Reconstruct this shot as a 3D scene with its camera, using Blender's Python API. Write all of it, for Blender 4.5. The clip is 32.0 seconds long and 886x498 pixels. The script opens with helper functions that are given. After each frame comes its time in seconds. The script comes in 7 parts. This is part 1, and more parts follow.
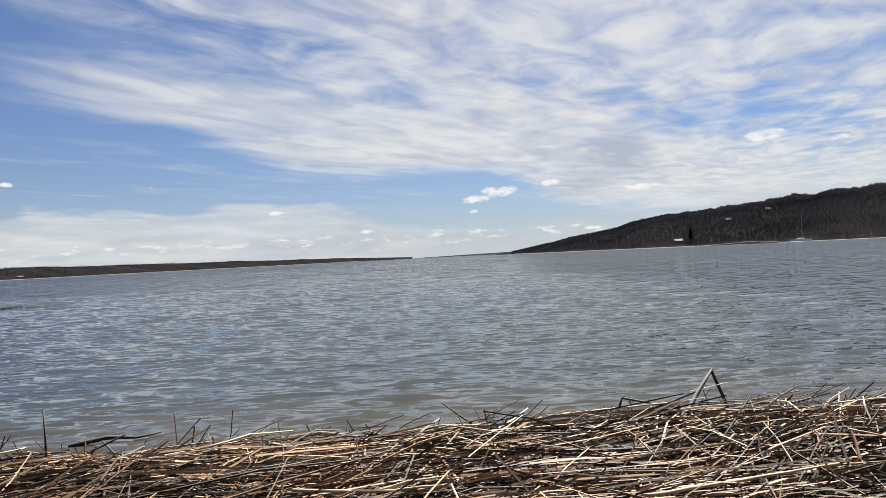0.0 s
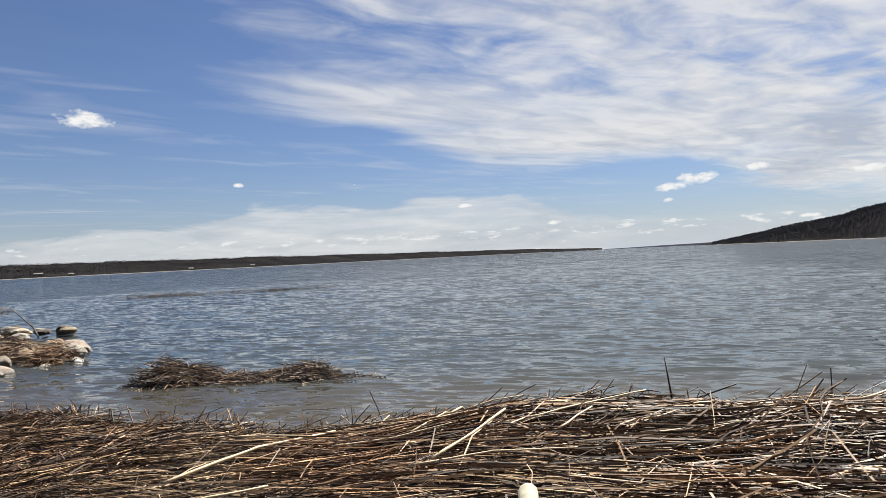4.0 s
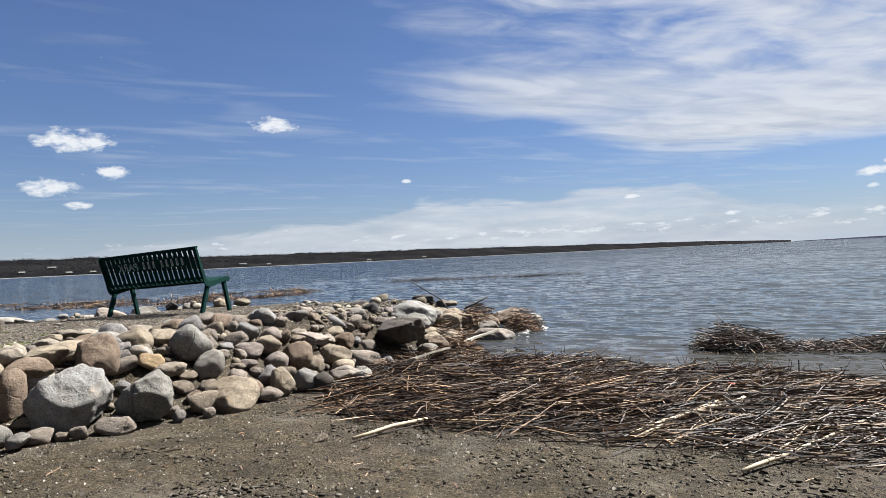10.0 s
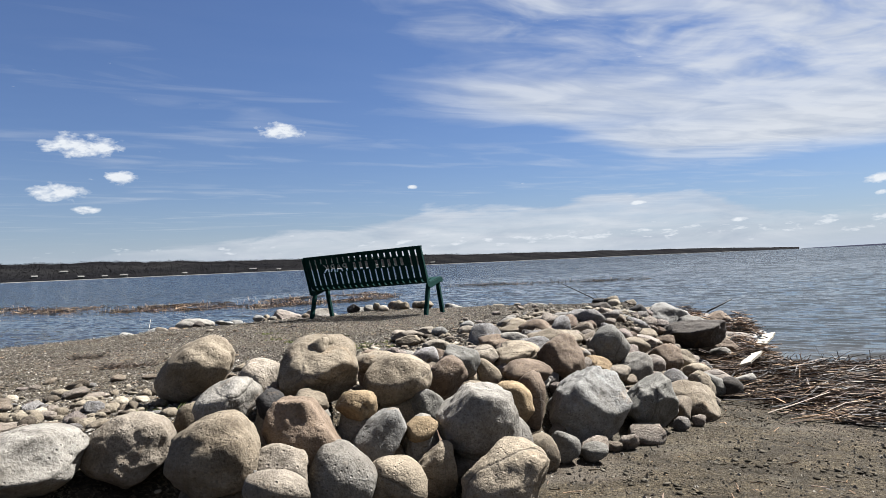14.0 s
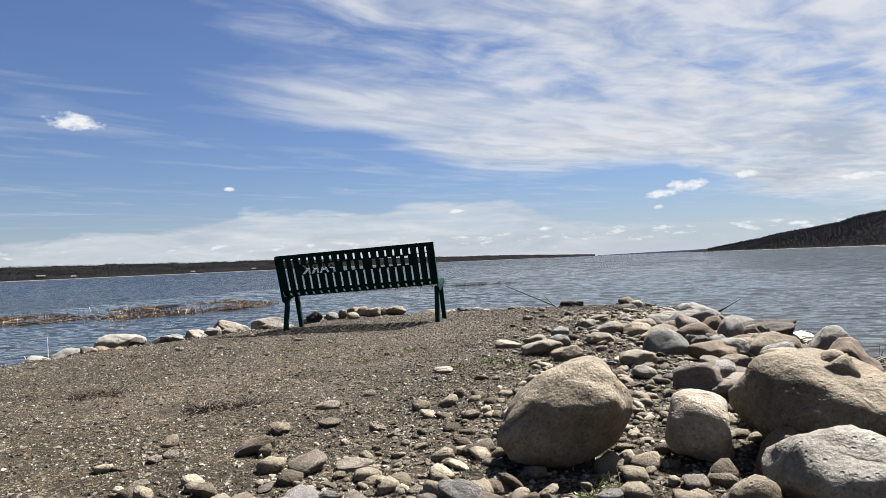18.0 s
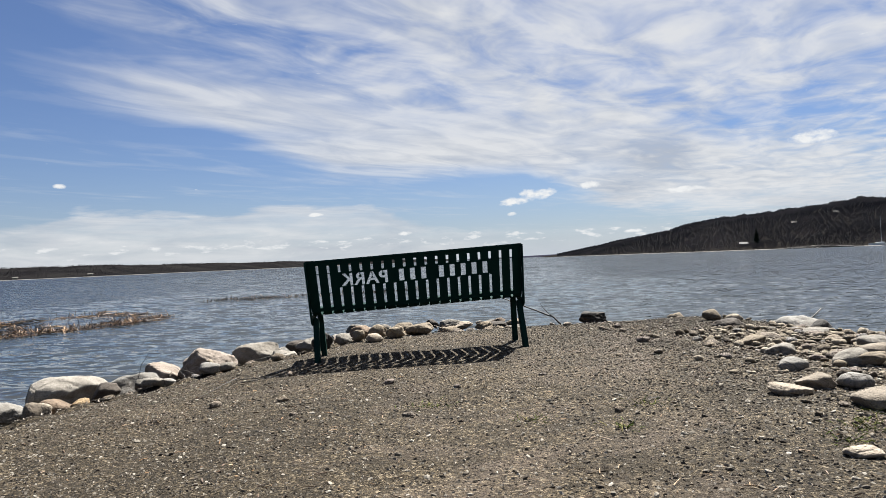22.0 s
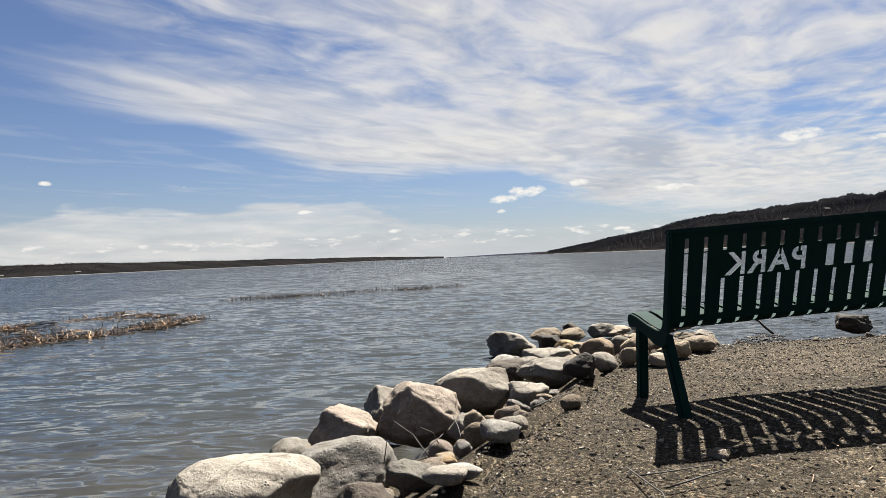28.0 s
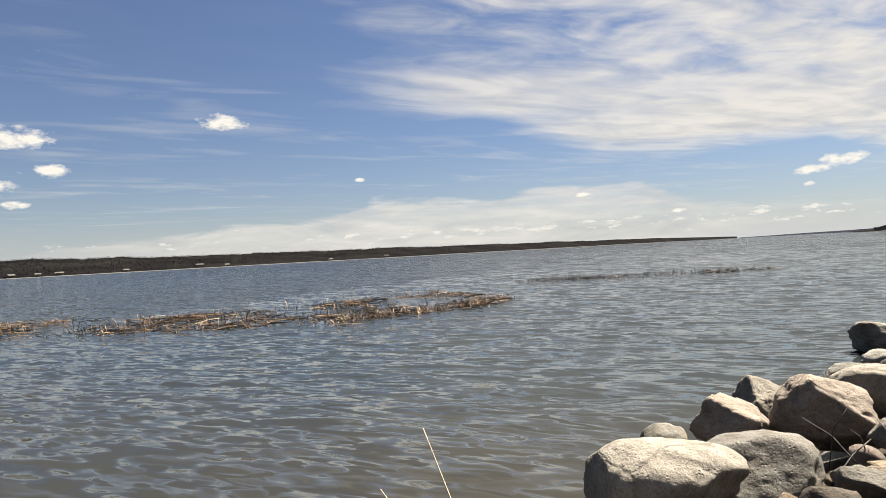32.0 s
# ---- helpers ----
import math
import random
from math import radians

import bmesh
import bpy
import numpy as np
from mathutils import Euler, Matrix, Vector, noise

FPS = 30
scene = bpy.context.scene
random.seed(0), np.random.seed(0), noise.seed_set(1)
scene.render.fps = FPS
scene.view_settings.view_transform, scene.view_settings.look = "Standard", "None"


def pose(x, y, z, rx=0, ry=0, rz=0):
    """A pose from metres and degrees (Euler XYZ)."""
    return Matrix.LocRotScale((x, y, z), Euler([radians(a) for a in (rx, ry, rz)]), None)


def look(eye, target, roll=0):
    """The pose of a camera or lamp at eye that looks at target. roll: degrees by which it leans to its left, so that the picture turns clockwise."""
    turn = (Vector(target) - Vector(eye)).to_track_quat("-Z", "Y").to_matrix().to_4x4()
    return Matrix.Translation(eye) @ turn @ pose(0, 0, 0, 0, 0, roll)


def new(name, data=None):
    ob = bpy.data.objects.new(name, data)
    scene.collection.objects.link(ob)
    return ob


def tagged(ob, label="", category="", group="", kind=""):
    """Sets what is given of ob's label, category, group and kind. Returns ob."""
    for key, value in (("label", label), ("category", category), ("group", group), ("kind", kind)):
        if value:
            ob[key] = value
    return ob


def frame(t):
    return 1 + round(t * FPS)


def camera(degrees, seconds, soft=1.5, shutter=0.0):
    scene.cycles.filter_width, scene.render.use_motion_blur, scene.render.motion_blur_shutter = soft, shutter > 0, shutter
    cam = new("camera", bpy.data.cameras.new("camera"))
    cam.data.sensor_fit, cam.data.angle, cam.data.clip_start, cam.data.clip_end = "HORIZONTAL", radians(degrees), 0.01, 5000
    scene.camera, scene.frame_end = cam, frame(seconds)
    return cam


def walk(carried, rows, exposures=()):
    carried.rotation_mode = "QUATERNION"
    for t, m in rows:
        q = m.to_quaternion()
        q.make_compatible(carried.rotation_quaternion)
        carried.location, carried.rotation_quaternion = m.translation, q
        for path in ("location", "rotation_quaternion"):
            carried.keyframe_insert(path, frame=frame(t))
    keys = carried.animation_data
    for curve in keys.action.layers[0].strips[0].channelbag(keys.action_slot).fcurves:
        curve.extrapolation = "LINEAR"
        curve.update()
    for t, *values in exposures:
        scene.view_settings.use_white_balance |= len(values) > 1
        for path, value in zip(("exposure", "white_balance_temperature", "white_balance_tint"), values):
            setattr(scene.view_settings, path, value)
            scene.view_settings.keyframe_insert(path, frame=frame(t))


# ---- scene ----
EXPOSURES = [(0.0, 2.380, 6450, 10.0), (6.0, 2.380, 6450, 10.0), (8.0, 2.360, 6250, 10.0), (10.0, 2.340, 6030, 10.0), (14.0, 2.340, 6000, 10.0), (18.0, 2.360, 6200, 10.0), (22.0, 2.360, 6320, 10.0), (26.0, 2.380, 6450, 10.0), (30.0, 2.380, 6900, 10.0), (31.0, 2.360, 6950, 10.0), (32.0, 2.480, 7150, 10.0)]
cam = camera(69.70, 32.0, soft=0.6)
PATH = [
    (0.0, pose(13.886, -3.559, 1.235, 90.70, 2.86, -1.60)),
    (0.5, pose(13.628, -3.610, 1.255, 90.51, 2.92, 1.29)),
    (1.0, pose(13.378, -3.715, 1.257, 90.71, 2.81, 3.74)),
    (1.5, pose(13.114, -3.763, 1.212, 90.86, 3.06, 6.75)),
    (2.0, pose(12.844, -3.808, 1.219, 90.97, 2.77, 9.84)),
    (2.5, pose(12.610, -3.903, 1.237, 90.68, 2.99, 11.25)),
    (3.0, pose(12.338, -3.995, 1.239, 90.86, 2.79, 12.41)),
    (3.5, pose(12.075, -4.032, 1.196, 90.68, 2.71, 13.95)),
    (5.5, pose(10.926, -4.504, 1.230, 90.91, 2.83, 16.33)),
    (6.0, pose(10.646, -4.642, 1.223, 90.82, 2.77, 16.40)),
    (6.5, pose(10.344, -4.756, 1.214, 90.88, 2.86, 16.86)),
    (7.0, pose(9.996, -4.811, 1.168, 90.98, 2.78, 16.96)),
    (7.5, pose(9.623, -4.887, 1.169, 90.80, 2.85, 18.91)),
    (8.0, pose(9.307, -5.075, 1.170, 90.71, 2.95, 21.16)),
    (8.5, pose(8.950, -5.169, 1.101, 90.98, 2.73, 23.02)),
    (9.0, pose(8.602, -5.308, 1.073, 90.89, 2.63, 26.50)),
    (9.5, pose(8.250, -5.426, 1.127, 90.94, 2.86, 29.60)),
    (10.0, pose(7.871, -5.591, 1.095, 90.72, 2.58, 29.69)),
    (10.5, pose(7.479, -5.750, 1.102, 91.17, 2.64, 30.19)),
    (11.0, pose(7.176, -5.927, 1.109, 90.88, 2.56, 29.94)),
    (11.5, pose(6.812, -6.098, 1.109, 90.88, 2.56, 30.49)),
    (12.0, pose(6.454, -6.207, 1.101, 91.06, 2.59, 30.01)),
    (12.5, pose(6.168, -6.293, 1.102, 91.39, 2.44, 30.23)),
    (13.0, pose(5.864, -6.440, 1.163, 91.11, 2.50, 30.68)),
    (13.5, pose(5.575, -6.606, 1.124, 90.80, 2.62, 30.21)),
    (14.0, pose(5.206, -6.756, 1.149, 91.26, 2.36, 30.20)),
    (14.5, pose(4.950, -6.895, 1.207, 90.88, 2.71, 30.13)),
    (16.5, pose(3.741, -6.938, 1.189, 91.01, 2.50, 20.56)),
    (17.0, pose(3.373, -6.858, 1.147, 90.74, 2.38, 16.84)),
    (17.5, pose(3.045, -6.767, 1.162, 91.06, 2.57, 15.21)),
    (18.0, pose(2.748, -6.681, 1.159, 91.15, 2.38, 14.33)),
    (18.5, pose(2.432, -6.598, 1.183, 91.15, 2.49, 9.88)),
    (19.0, pose(2.156, -6.438, 1.204, 91.16, 2.43, 7.81)),
    (19.5, pose(1.885, -6.259, 1.223, 91.13, 2.55, 5.35)),
    (20.0, pose(1.577, -6.136, 1.252, 90.91, 2.44, 3.35)),
    (20.5, pose(1.277, -5.938, 1.212, 90.97, 2.40, 1.41)),
    (21.0, pose(0.983, -5.737, 1.224, 91.06, 2.38, 1.50)),
    (21.5, pose(0.681, -5.564, 1.245, 90.81, 2.42, 1.23)),
    (22.0, pose(0.410, -5.369, 1.262, 91.05, 2.36, 1.76)),
    (22.5, pose(0.157, -5.154, 1.245, 90.70, 2.55, 1.63)),
    (23.0, pose(-0.044, -4.953, 1.240, 91.14, 2.55, 1.54)),
    (23.5, pose(-0.258, -4.744, 1.268, 91.03, 2.81, 1.77)),
    (24.0, pose(-0.486, -4.509, 1.253, 90.93, 2.46, 2.50)),
    (24.5, pose(-0.704, -4.278, 1.237, 90.65, 2.29, 2.57)),
    (25.0, pose(-0.951, -4.116, 1.230, 90.63, 2.55, 1.81)),
    (25.5, pose(-1.179, -3.912, 1.246, 90.86, 2.41, 2.61)),
    (26.0, pose(-1.309, -3.657, 1.213, 90.44, 2.35, 2.35)),
    (26.5, pose(-1.419, -3.484, 1.232, 90.70, 2.37, 2.23)),
    (28.5, pose(-2.002, -2.828, 1.216, 90.78, 2.50, 0.55)),
    (29.0, pose(-2.093, -2.765, 1.232, 90.65, 2.56, 0.50)),
    (29.5, pose(-2.121, -2.753, 1.238, 90.64, 2.73, 0.48)),
    (30.0, pose(-2.146, -2.756, 1.239, 90.70, 2.81, 1.59)),
    (30.5, pose(-2.186, -2.797, 1.242, 90.72, 2.98, 5.95)),
    (31.0, pose(-2.230, -2.840, 1.226, 90.30, 2.86, 14.27)),
    (31.5, pose(-2.281, -2.905, 1.226, 90.55, 3.04, 21.69)),
    (32.0, pose(-2.385, -2.989, 1.227, 90.40, 3.06, 25.58)),
]
walk(cam, PATH, exposures=EXPOSURES)

# ---- world, sun ----
SKY_GAIN = 0.155
SUN_AZ, SUN_EL = 26.0, 54.5          # clockwise from +y, and above the horizon


def nodes_of(tree):
    """Small writer for node trees."""
    def add(kind, ins=(), **props):
        n = tree.nodes.new(kind)
        if "operation" in props:
            n.operation = props["operation"]
        if props.get("use_clamp"):
            n.use_clamp = True
        if "data_type" in props:
            n.data_type, n.blend_type = props["data_type"], props["blend_type"]
        for key, v in dict(ins).items():
            s = n.inputs[key]
            if isinstance(v, bpy.types.NodeSocket):
                tree.links.new(v, s)
            else:
                s.default_value = v
        return n
    return add


def m_(add, op, a, b=0.0, c=0.0, clamp=False):
    n = add("ShaderNodeMath", {0: a, 1: b, 2: c}, operation=op, use_clamp=clamp)
    return n.outputs[0]


def ramp(add, fac, stops, smooth=False):
    n = add("ShaderNodeValToRGB", {0: fac})
    e = n.color_ramp.elements
    n.color_ramp.interpolation = "EASE" if smooth else "LINEAR"
    while len(e) < len(stops):
        e.new(0.5)
    for el, (p, c) in zip(e, stops):
        el.position = p
        el.color = (*c, 1) if len(c) == 3 else c
    return n.outputs[0]


def mix(add, fac, a, b, mode="MIX"):
    n = add("ShaderNodeMix", data_type="RGBA", blend_type=mode)
    for s, v in ((n.inputs[0], fac), (n.inputs[6], a), (n.inputs[7], b)):
        if isinstance(v, bpy.types.NodeSocket):
            n.id_data.links.new(v, s)
        elif isinstance(v, (int, float)):
            s.default_value = v
        else:
            s.default_value = (*v, 1)
    return n.outputs[2]


def make_world():
    world = bpy.data.worlds.new("sky")
    scene.world = world
    world.use_nodes = True
    t = world.node_tree
    t.nodes.clear()
    add = nodes_of(t)
    sky = add("ShaderNodeTexSky")
    sky.sky_type, sky.sun_disc = "NISHITA", False
    sky.sun_elevation, sky.sun_rotation, sky.altitude = radians(SUN_EL), radians(SUN_AZ), 600.0
    sky.air_density, sky.dust_density, sky.ozone_density = 1.15, 0.6, 2.2
    g = add("ShaderNodeTexCoord").outputs["Generated"]
    sep = add("ShaderNodeSeparateXYZ", {0: g})
    x, y, z = sep.outputs
    u = m_(add, "MULTIPLY", m_(add, "ARCTAN2", m_(add, "MULTIPLY", x, -1.0), y), 180 / math.pi)   # degrees to the left of +y
    v = m_(add, "MULTIPLY", m_(add, "ARCSINE", z), 180 / math.pi)                                  # degrees up
    uv = add("ShaderNodeCombineXYZ", {0: u, 1: v, 2: 0.0}).outputs[0]

    def noise_uv(su, sv, detail, rough, dist=0.0, off=0.0):
        mp = add("ShaderNodeMapping", {"Vector": uv, "Scale": (su, sv, 1), "Location": (off, off * 0.7, off),
                                       "Rotation": (0, 0, radians(-4))})
        return add("ShaderNodeTexNoise", {"Vector": mp.outputs[0], "Scale": 1.0, "Detail": detail, "Roughness": rough,
                                          "Distortion": dist}).outputs[0]

    def blob(u0, v0, ru, rv, amp):
        a = m_(add, "POWER", m_(add, "ABSOLUTE", m_(add, "MULTIPLY", m_(add, "SUBTRACT", u, u0), 1 / ru)), 2.0)
        b = m_(add, "POWER", m_(add, "ABSOLUTE", m_(add, "MULTIPLY", m_(add, "SUBTRACT", v, v0), 1 / rv)), 2.0)
        return m_(add, "MULTIPLY", m_(add, "EXPONENT", m_(add, "MULTIPLY", m_(add, "ADD", a, b), -1.0)), amp)

    # thin high cloud on one level sheet: long streaks that run away over the lake
    zc = m_(add, "MAXIMUM", z, 0.035)
    px, py = m_(add, "DIVIDE", x, zc), m_(add, "DIVIDE", y, zc)
    along = m_(add, "MULTIPLY_ADD", px, 0.55, m_(add, "MULTIPLY", py, 0.83))
    across = m_(add, "MULTIPLY_ADD", px, 0.83, m_(add, "MULTIPLY", py, -0.55))

    def noise_sheet(sa, sc, detail, rough, dist, off):
        v3 = add("ShaderNodeCombineXYZ", {0: m_(add, "MULTIPLY", along, sa), 1: m_(add, "MULTIPLY", across, sc), 2: off}).outputs[0]
        return add("ShaderNodeTexNoise", {"Vector": v3, "Scale": 1.0, "Detail": detail, "Roughness": rough, "Distortion": dist}).outputs[0]

    def curve(pts):
        """A value along the bearing, from (degrees, value) points, value up to 40."""
        pts = sorted(pts)
        fac = m_(add, "MULTIPLY_ADD", u, 1 / 120.0, 0.5)
        return m_(add, "MULTIPLY", ramp(add, fac, [((p + 60) / 120.0, (q / 40.0,) * 3) for p, q in pts]), 40.0)

    s1 = noise_sheet(0.34, 0.80, 3.0, 0.45, 0.9, 3.3)
    s2 = noise_sheet(1.0, 2.3, 4.0, 0.52, 1.2, 7.7)
    s3 = noise_sheet(2.3, 3.0, 4.0, 0.55, 0.5, 12.1)
    base_v = curve(((-60, 1.2), (-36, 1.4), (-24, 2.0), (-14, 3.2), (-10, 5.0), (-6, 7.0), (4, 7.2), (11, 7.5), (16, 9.2), (21, 10.8), (31, 12.2), (41, 13.4), (54, 17.5)))
    firm = add("ShaderNodeMapRange", {0: u, 1: 16.0, 2: 28.0, 3: 0.60, 4: 0.26}).outputs[0]
    inside = m_(add, "MULTIPLY", m_(add, "SUBTRACT", v, base_v), firm, clamp=True)
    left = add("ShaderNodeMapRange", {0: u, 1: 27.0, 2: 46.0, 3: 1.0, 4: 0.0}).outputs[0]
    inside = m_(add, "MULTIPLY", inside, left)
    bias = m_(add, "MULTIPLY", inside, 1.0)
    for b in ((24.5, 11.3, 9, 0.7, -0.75), (24, 17.8, 16, 1.8, -0.40), (16, 21.5, 16, 2.0, -0.45), (32, 13.8, 10, 1.6, -0.15), (36, 15.0, 8, 2.0, -0.25), (42, 21, 9, 4, -0.5), (-30, 22.5, 18, 2.2, -0.55), (-26, 10.3, 7, 1.3, -0.42), (-32.5, 8.6, 4, 1.2, -0.4),
              (2, 9.5, 16, 1.9, 0.42), (-6, 12.3, 14, 2.2, 0.30), (2.0, 22.0, 5, 3.0, 0.30), (-20, 6.0, 10, 2.6, 0.35), (18, 15.0, 14, 1.2, 0.12),
              (180, 35, 80, 40, -0.5), (-180, 35, 80, 40, -0.5)):
        bias = m_(add, "ADD", bias, blob(*b))
    dapple = m_(add, "MULTIPLY", m_(add, "SUBTRACT", s3, 0.52), add("ShaderNodeMapRange", {0: m_(add, "MULTIPLY_ADD", u, -0.25, v), 1: 10.0, 2: 16.0, 3: 0.2, 4: 2.4}).outputs[0])
    calm = m_(add, "SUBTRACT", 1.0, blob(0, 9.8, 18, 2.4, 0.55))
    cover = m_(add, "MULTIPLY_ADD", calm, m_(add, "MULTIPLY_ADD", m_(add, "SUBTRACT", s1, 0.5), 1.7, m_(add, "MULTIPLY_ADD", m_(add, "SUBTRACT", s2, 0.5), 0.95, dapple)), bias)
    veil_a = ramp(add, m_(add, "MULTIPLY_ADD", cover, 0.72, -0.05, clamp=True), [(0, (0.03,) * 3), (0.16, (0.14,) * 3), (0.40, (0.42,) * 3), (0.70, (0.76,) * 3), (1, (0.95,) * 3)])
    # a low bank of the same cloud far off
    top_v = curve(((-40, 2.0), (-12, 2.6), (0, 3.0), (5, 4.2), (8, 5.4), (17, 5.6), (20, 4.6), (25, 4.8), (31.5, 5.3), (34, 4.1), (40, 3.5), (47, 3.0), (56, 2.2), (60, 1.8)))
    lown = noise_uv(0.09, 0.5, 6.0, 0.6, 0.8, 2.2)
    under = m_(add, "MULTIPLY", m_(add, "SUBTRACT", m_(add, "MULTIPLY_ADD", m_(add, "SUBTRACT", lown, 0.5), 3.2, top_v), v), 1.9, clamp=True)
    fade = m_(add, "MULTIPLY", add("ShaderNodeMapRange", {0: u, 1: 46.0, 2: 62.0, 3: 1.0, 4: 0.25}).outputs[0], add("ShaderNodeMapRange", {0: u, 1: -6.0, 2: 6.0, 3: 0.3, 4: 1.0}).outputs[0])
    low_a = m_(add, "MULTIPLY", m_(add, "MULTIPLY", under, fade), m_(add, "MULTIPLY_ADD", noise_uv(0.16, 1.1, 4.0, 0.55, 0.4, 8.8), 1.1, 0.05, clamp=True), clamp=True)
    veil_a = m_(add, "MAXIMUM", veil_a, low_a)
    greyed = m_(add, "ADD", blob(-17.5, 8.2, 3.2, 2.0, 0.42), blob(-13.8, 5.6, 2.5, 1.3, 0.25), clamp=True)
    tuft_n = mix(add, add("ShaderNodeMapRange", {0: v, 1: 3.0, 2: 6.5, 3: 0.0, 4: 1.0}).outputs[0], noise_uv(0.12, 0.6, 6.0, 0.6, 0.5, 4.4), m_(add, "MULTIPLY_ADD", s2, 0.66, m_(add, "MULTIPLY", s3, 0.34)))
    body = ramp(add, m_(add, "SUBTRACT", m_(add, "MULTIPLY", tuft_n, 1.05), m_(add, "MULTIPLY", greyed, 0.7)), [(0.25, (0.60, 0.64, 0.71)), (0.62, (0.97, 0.97, 0.965))])
    # fair-weather clouds: small heaps with a flat base
    edge = noise_uv(0.75, 1.5, 3.0, 0.5, 0.0, 5.0)
    edge2 = noise_uv(1.9, 3.6, 4.0, 0.6, 0.0, 1.7)
    wob = m_(add, "MULTIPLY_ADD", edge, 2.6, m_(add, "MULTIPLY_ADD", edge2, 1.15, -2.06))
    heap = None
    for (u0, v0, ru, rv) in ((-6.9, 5.55, 1.7, 0.62), (-4.8, 5.0, 1.5, 0.45), (-11.6, 6.1, 1.0, 0.42), (-28.8, 8.4, 1.8, 0.62),
                             (44.1, 12.0, 2.1, 0.75), (59.6, 10.3, 3.3, 1.0), (56.7, 7.9, 1.4, 0.7), (61.2, 6.6, 2.2, 0.8),
                             (59.3, 5.3, 1.0, 0.35), (32.6, 6.92, 0.55, 0.20), (-19.2, 5.2, 2.0, 0.35), (-4.7, 3.9, 0.6, 0.22), (67.0, 10.0, 1.6, 0.4),
                             (5.2, 2.6, 0.7, 0.25), (13.0, 4.5, 0.8, 0.2), (-15.0, 1.9, 1.0, 0.2), (-34, 7.6, 0.7, 0.3)):
        a = m_(add, "MULTIPLY", m_(add, "SUBTRACT", u, u0), 1 / ru)
        b = m_(add, "MULTIPLY", m_(add, "SUBTRACT", v, v0), 1 / rv)
        r2 = m_(add, "ADD", m_(add, "MULTIPLY", a, a), m_(add, "MULTIPLY", b, b))
        s = m_(add, "SUBTRACT", 1.0, r2)
        heap = s if heap is None else m_(add, "MAXIMUM", heap, s)
    heap = m_(add, "MULTIPLY", m_(add, "ADD", heap, wob), 1.25, clamp=True)
    # a row of far heaps just over the hills
    row_n = noise_uv(0.6, 2.0, 4.0, 0.55, 0.0, 21.0)
    row = m_(add, "MULTIPLY", m_(add, "SUBTRACT", m_(add, "ADD", row_n, blob(5, 1.9, 60, 0.75, 0.20)), 0.715), 9.0, clamp=True)
    heap_a = m_(add, "MAXIMUM", heap, m_(add, "MULTIPLY", row, 0.75))
    shade = m_(add, "MULTIPLY_ADD", edge2, 0.5, 0.72)
    skyc = mix(add, 1.0, sky.outputs[0], (0.071, 0.081, 0.106), "MULTIPLY")
    haze = m_(add, "MULTIPLY", m_(add, "EXPONENT", m_(add, "MULTIPLY", m_(add, "ABSOLUTE", v), -0.34)), 0.86)
    skyc = mix(add, haze, skyc, (0.66, 0.74, 0.84))
    skyc = mix(add, veil_a, skyc, body)
    heapc = mix(add, shade, (0.62, 0.64, 0.68), (1.12, 1.12, 1.10))
    skyc = mix(add, heap_a, skyc, heapc)
    bg = add("ShaderNodeBackground", {0: skyc, 1: SKY_GAIN})
    out = add("ShaderNodeOutputWorld")
    t.links.new(bg.outputs[0], out.inputs[0])


make_world()
sun_data = bpy.data.lights.new("sun", "SUN")
sun_data.energy, sun_data.angle, sun_data.color = 5.0, radians(0.53), (1.0, 0.955, 0.88)
sun = new("sun", sun_data)
_a, _e = radians(SUN_AZ), radians(SUN_EL)
SUN_DIR = Vector((math.sin(_a) * math.cos(_e), math.cos(_a) * math.cos(_e), math.sin(_e)))
sun.matrix_world = look(SUN_DIR * 50, (0, 0, 0))

# ---- materials ----
def material(name):
    m = bpy.data.materials.new(name)
    m.use_nodes = True
    t = m.node_tree
    t.nodes.clear()
    add = nodes_of(t)
    out = add("ShaderNodeOutputMaterial")
    bsdf = add("ShaderNodeBsdfPrincipled")
    t.links.new(bsdf.outputs[0], out.inputs[0])

    def put(**kw):
        for k, v in kw.items():
            s = bsdf.inputs[k.replace("_", " ")]
            if isinstance(v, bpy.types.NodeSocket):
                t.links.new(v, s)
            else:
                s.default_value = (*v, 1) if isinstance(v, tuple) and len(v) == 3 and k == "Base_Color" else v
    return m, add, put


def coords(add, scale=(1, 1, 1), kind="Object", rot=(0, 0, 0)):
    c = add("ShaderNodeTexCoord").outputs[kind]
    return add("ShaderNodeMapping", {"Vector": c, "Scale": scale, "Rotation": rot}).outputs[0]


def world_coords(add, scale=(1, 1, 1)):
    c = add("ShaderNodeNewGeometry").outputs["Position"]
    return add("ShaderNodeMapping", {"Vector": c, "Scale": scale}).outputs[0]


def noise_t(add, vec, scale, detail=5.0, rough=0.6, dist=0.0):
    return add("ShaderNodeTexNoise", {"Vector": vec, "Scale": scale, "Detail": detail, "Roughness": rough, "Distortion": dist}).outputs[0]


def bump(add, height, strength, distance, normal=None):
    ins = {"Height": height, "Strength": strength, "Distance": distance}
    if normal is not None:
        ins["Normal"] = normal
    return add("ShaderNodeBump", ins).outputs[0]


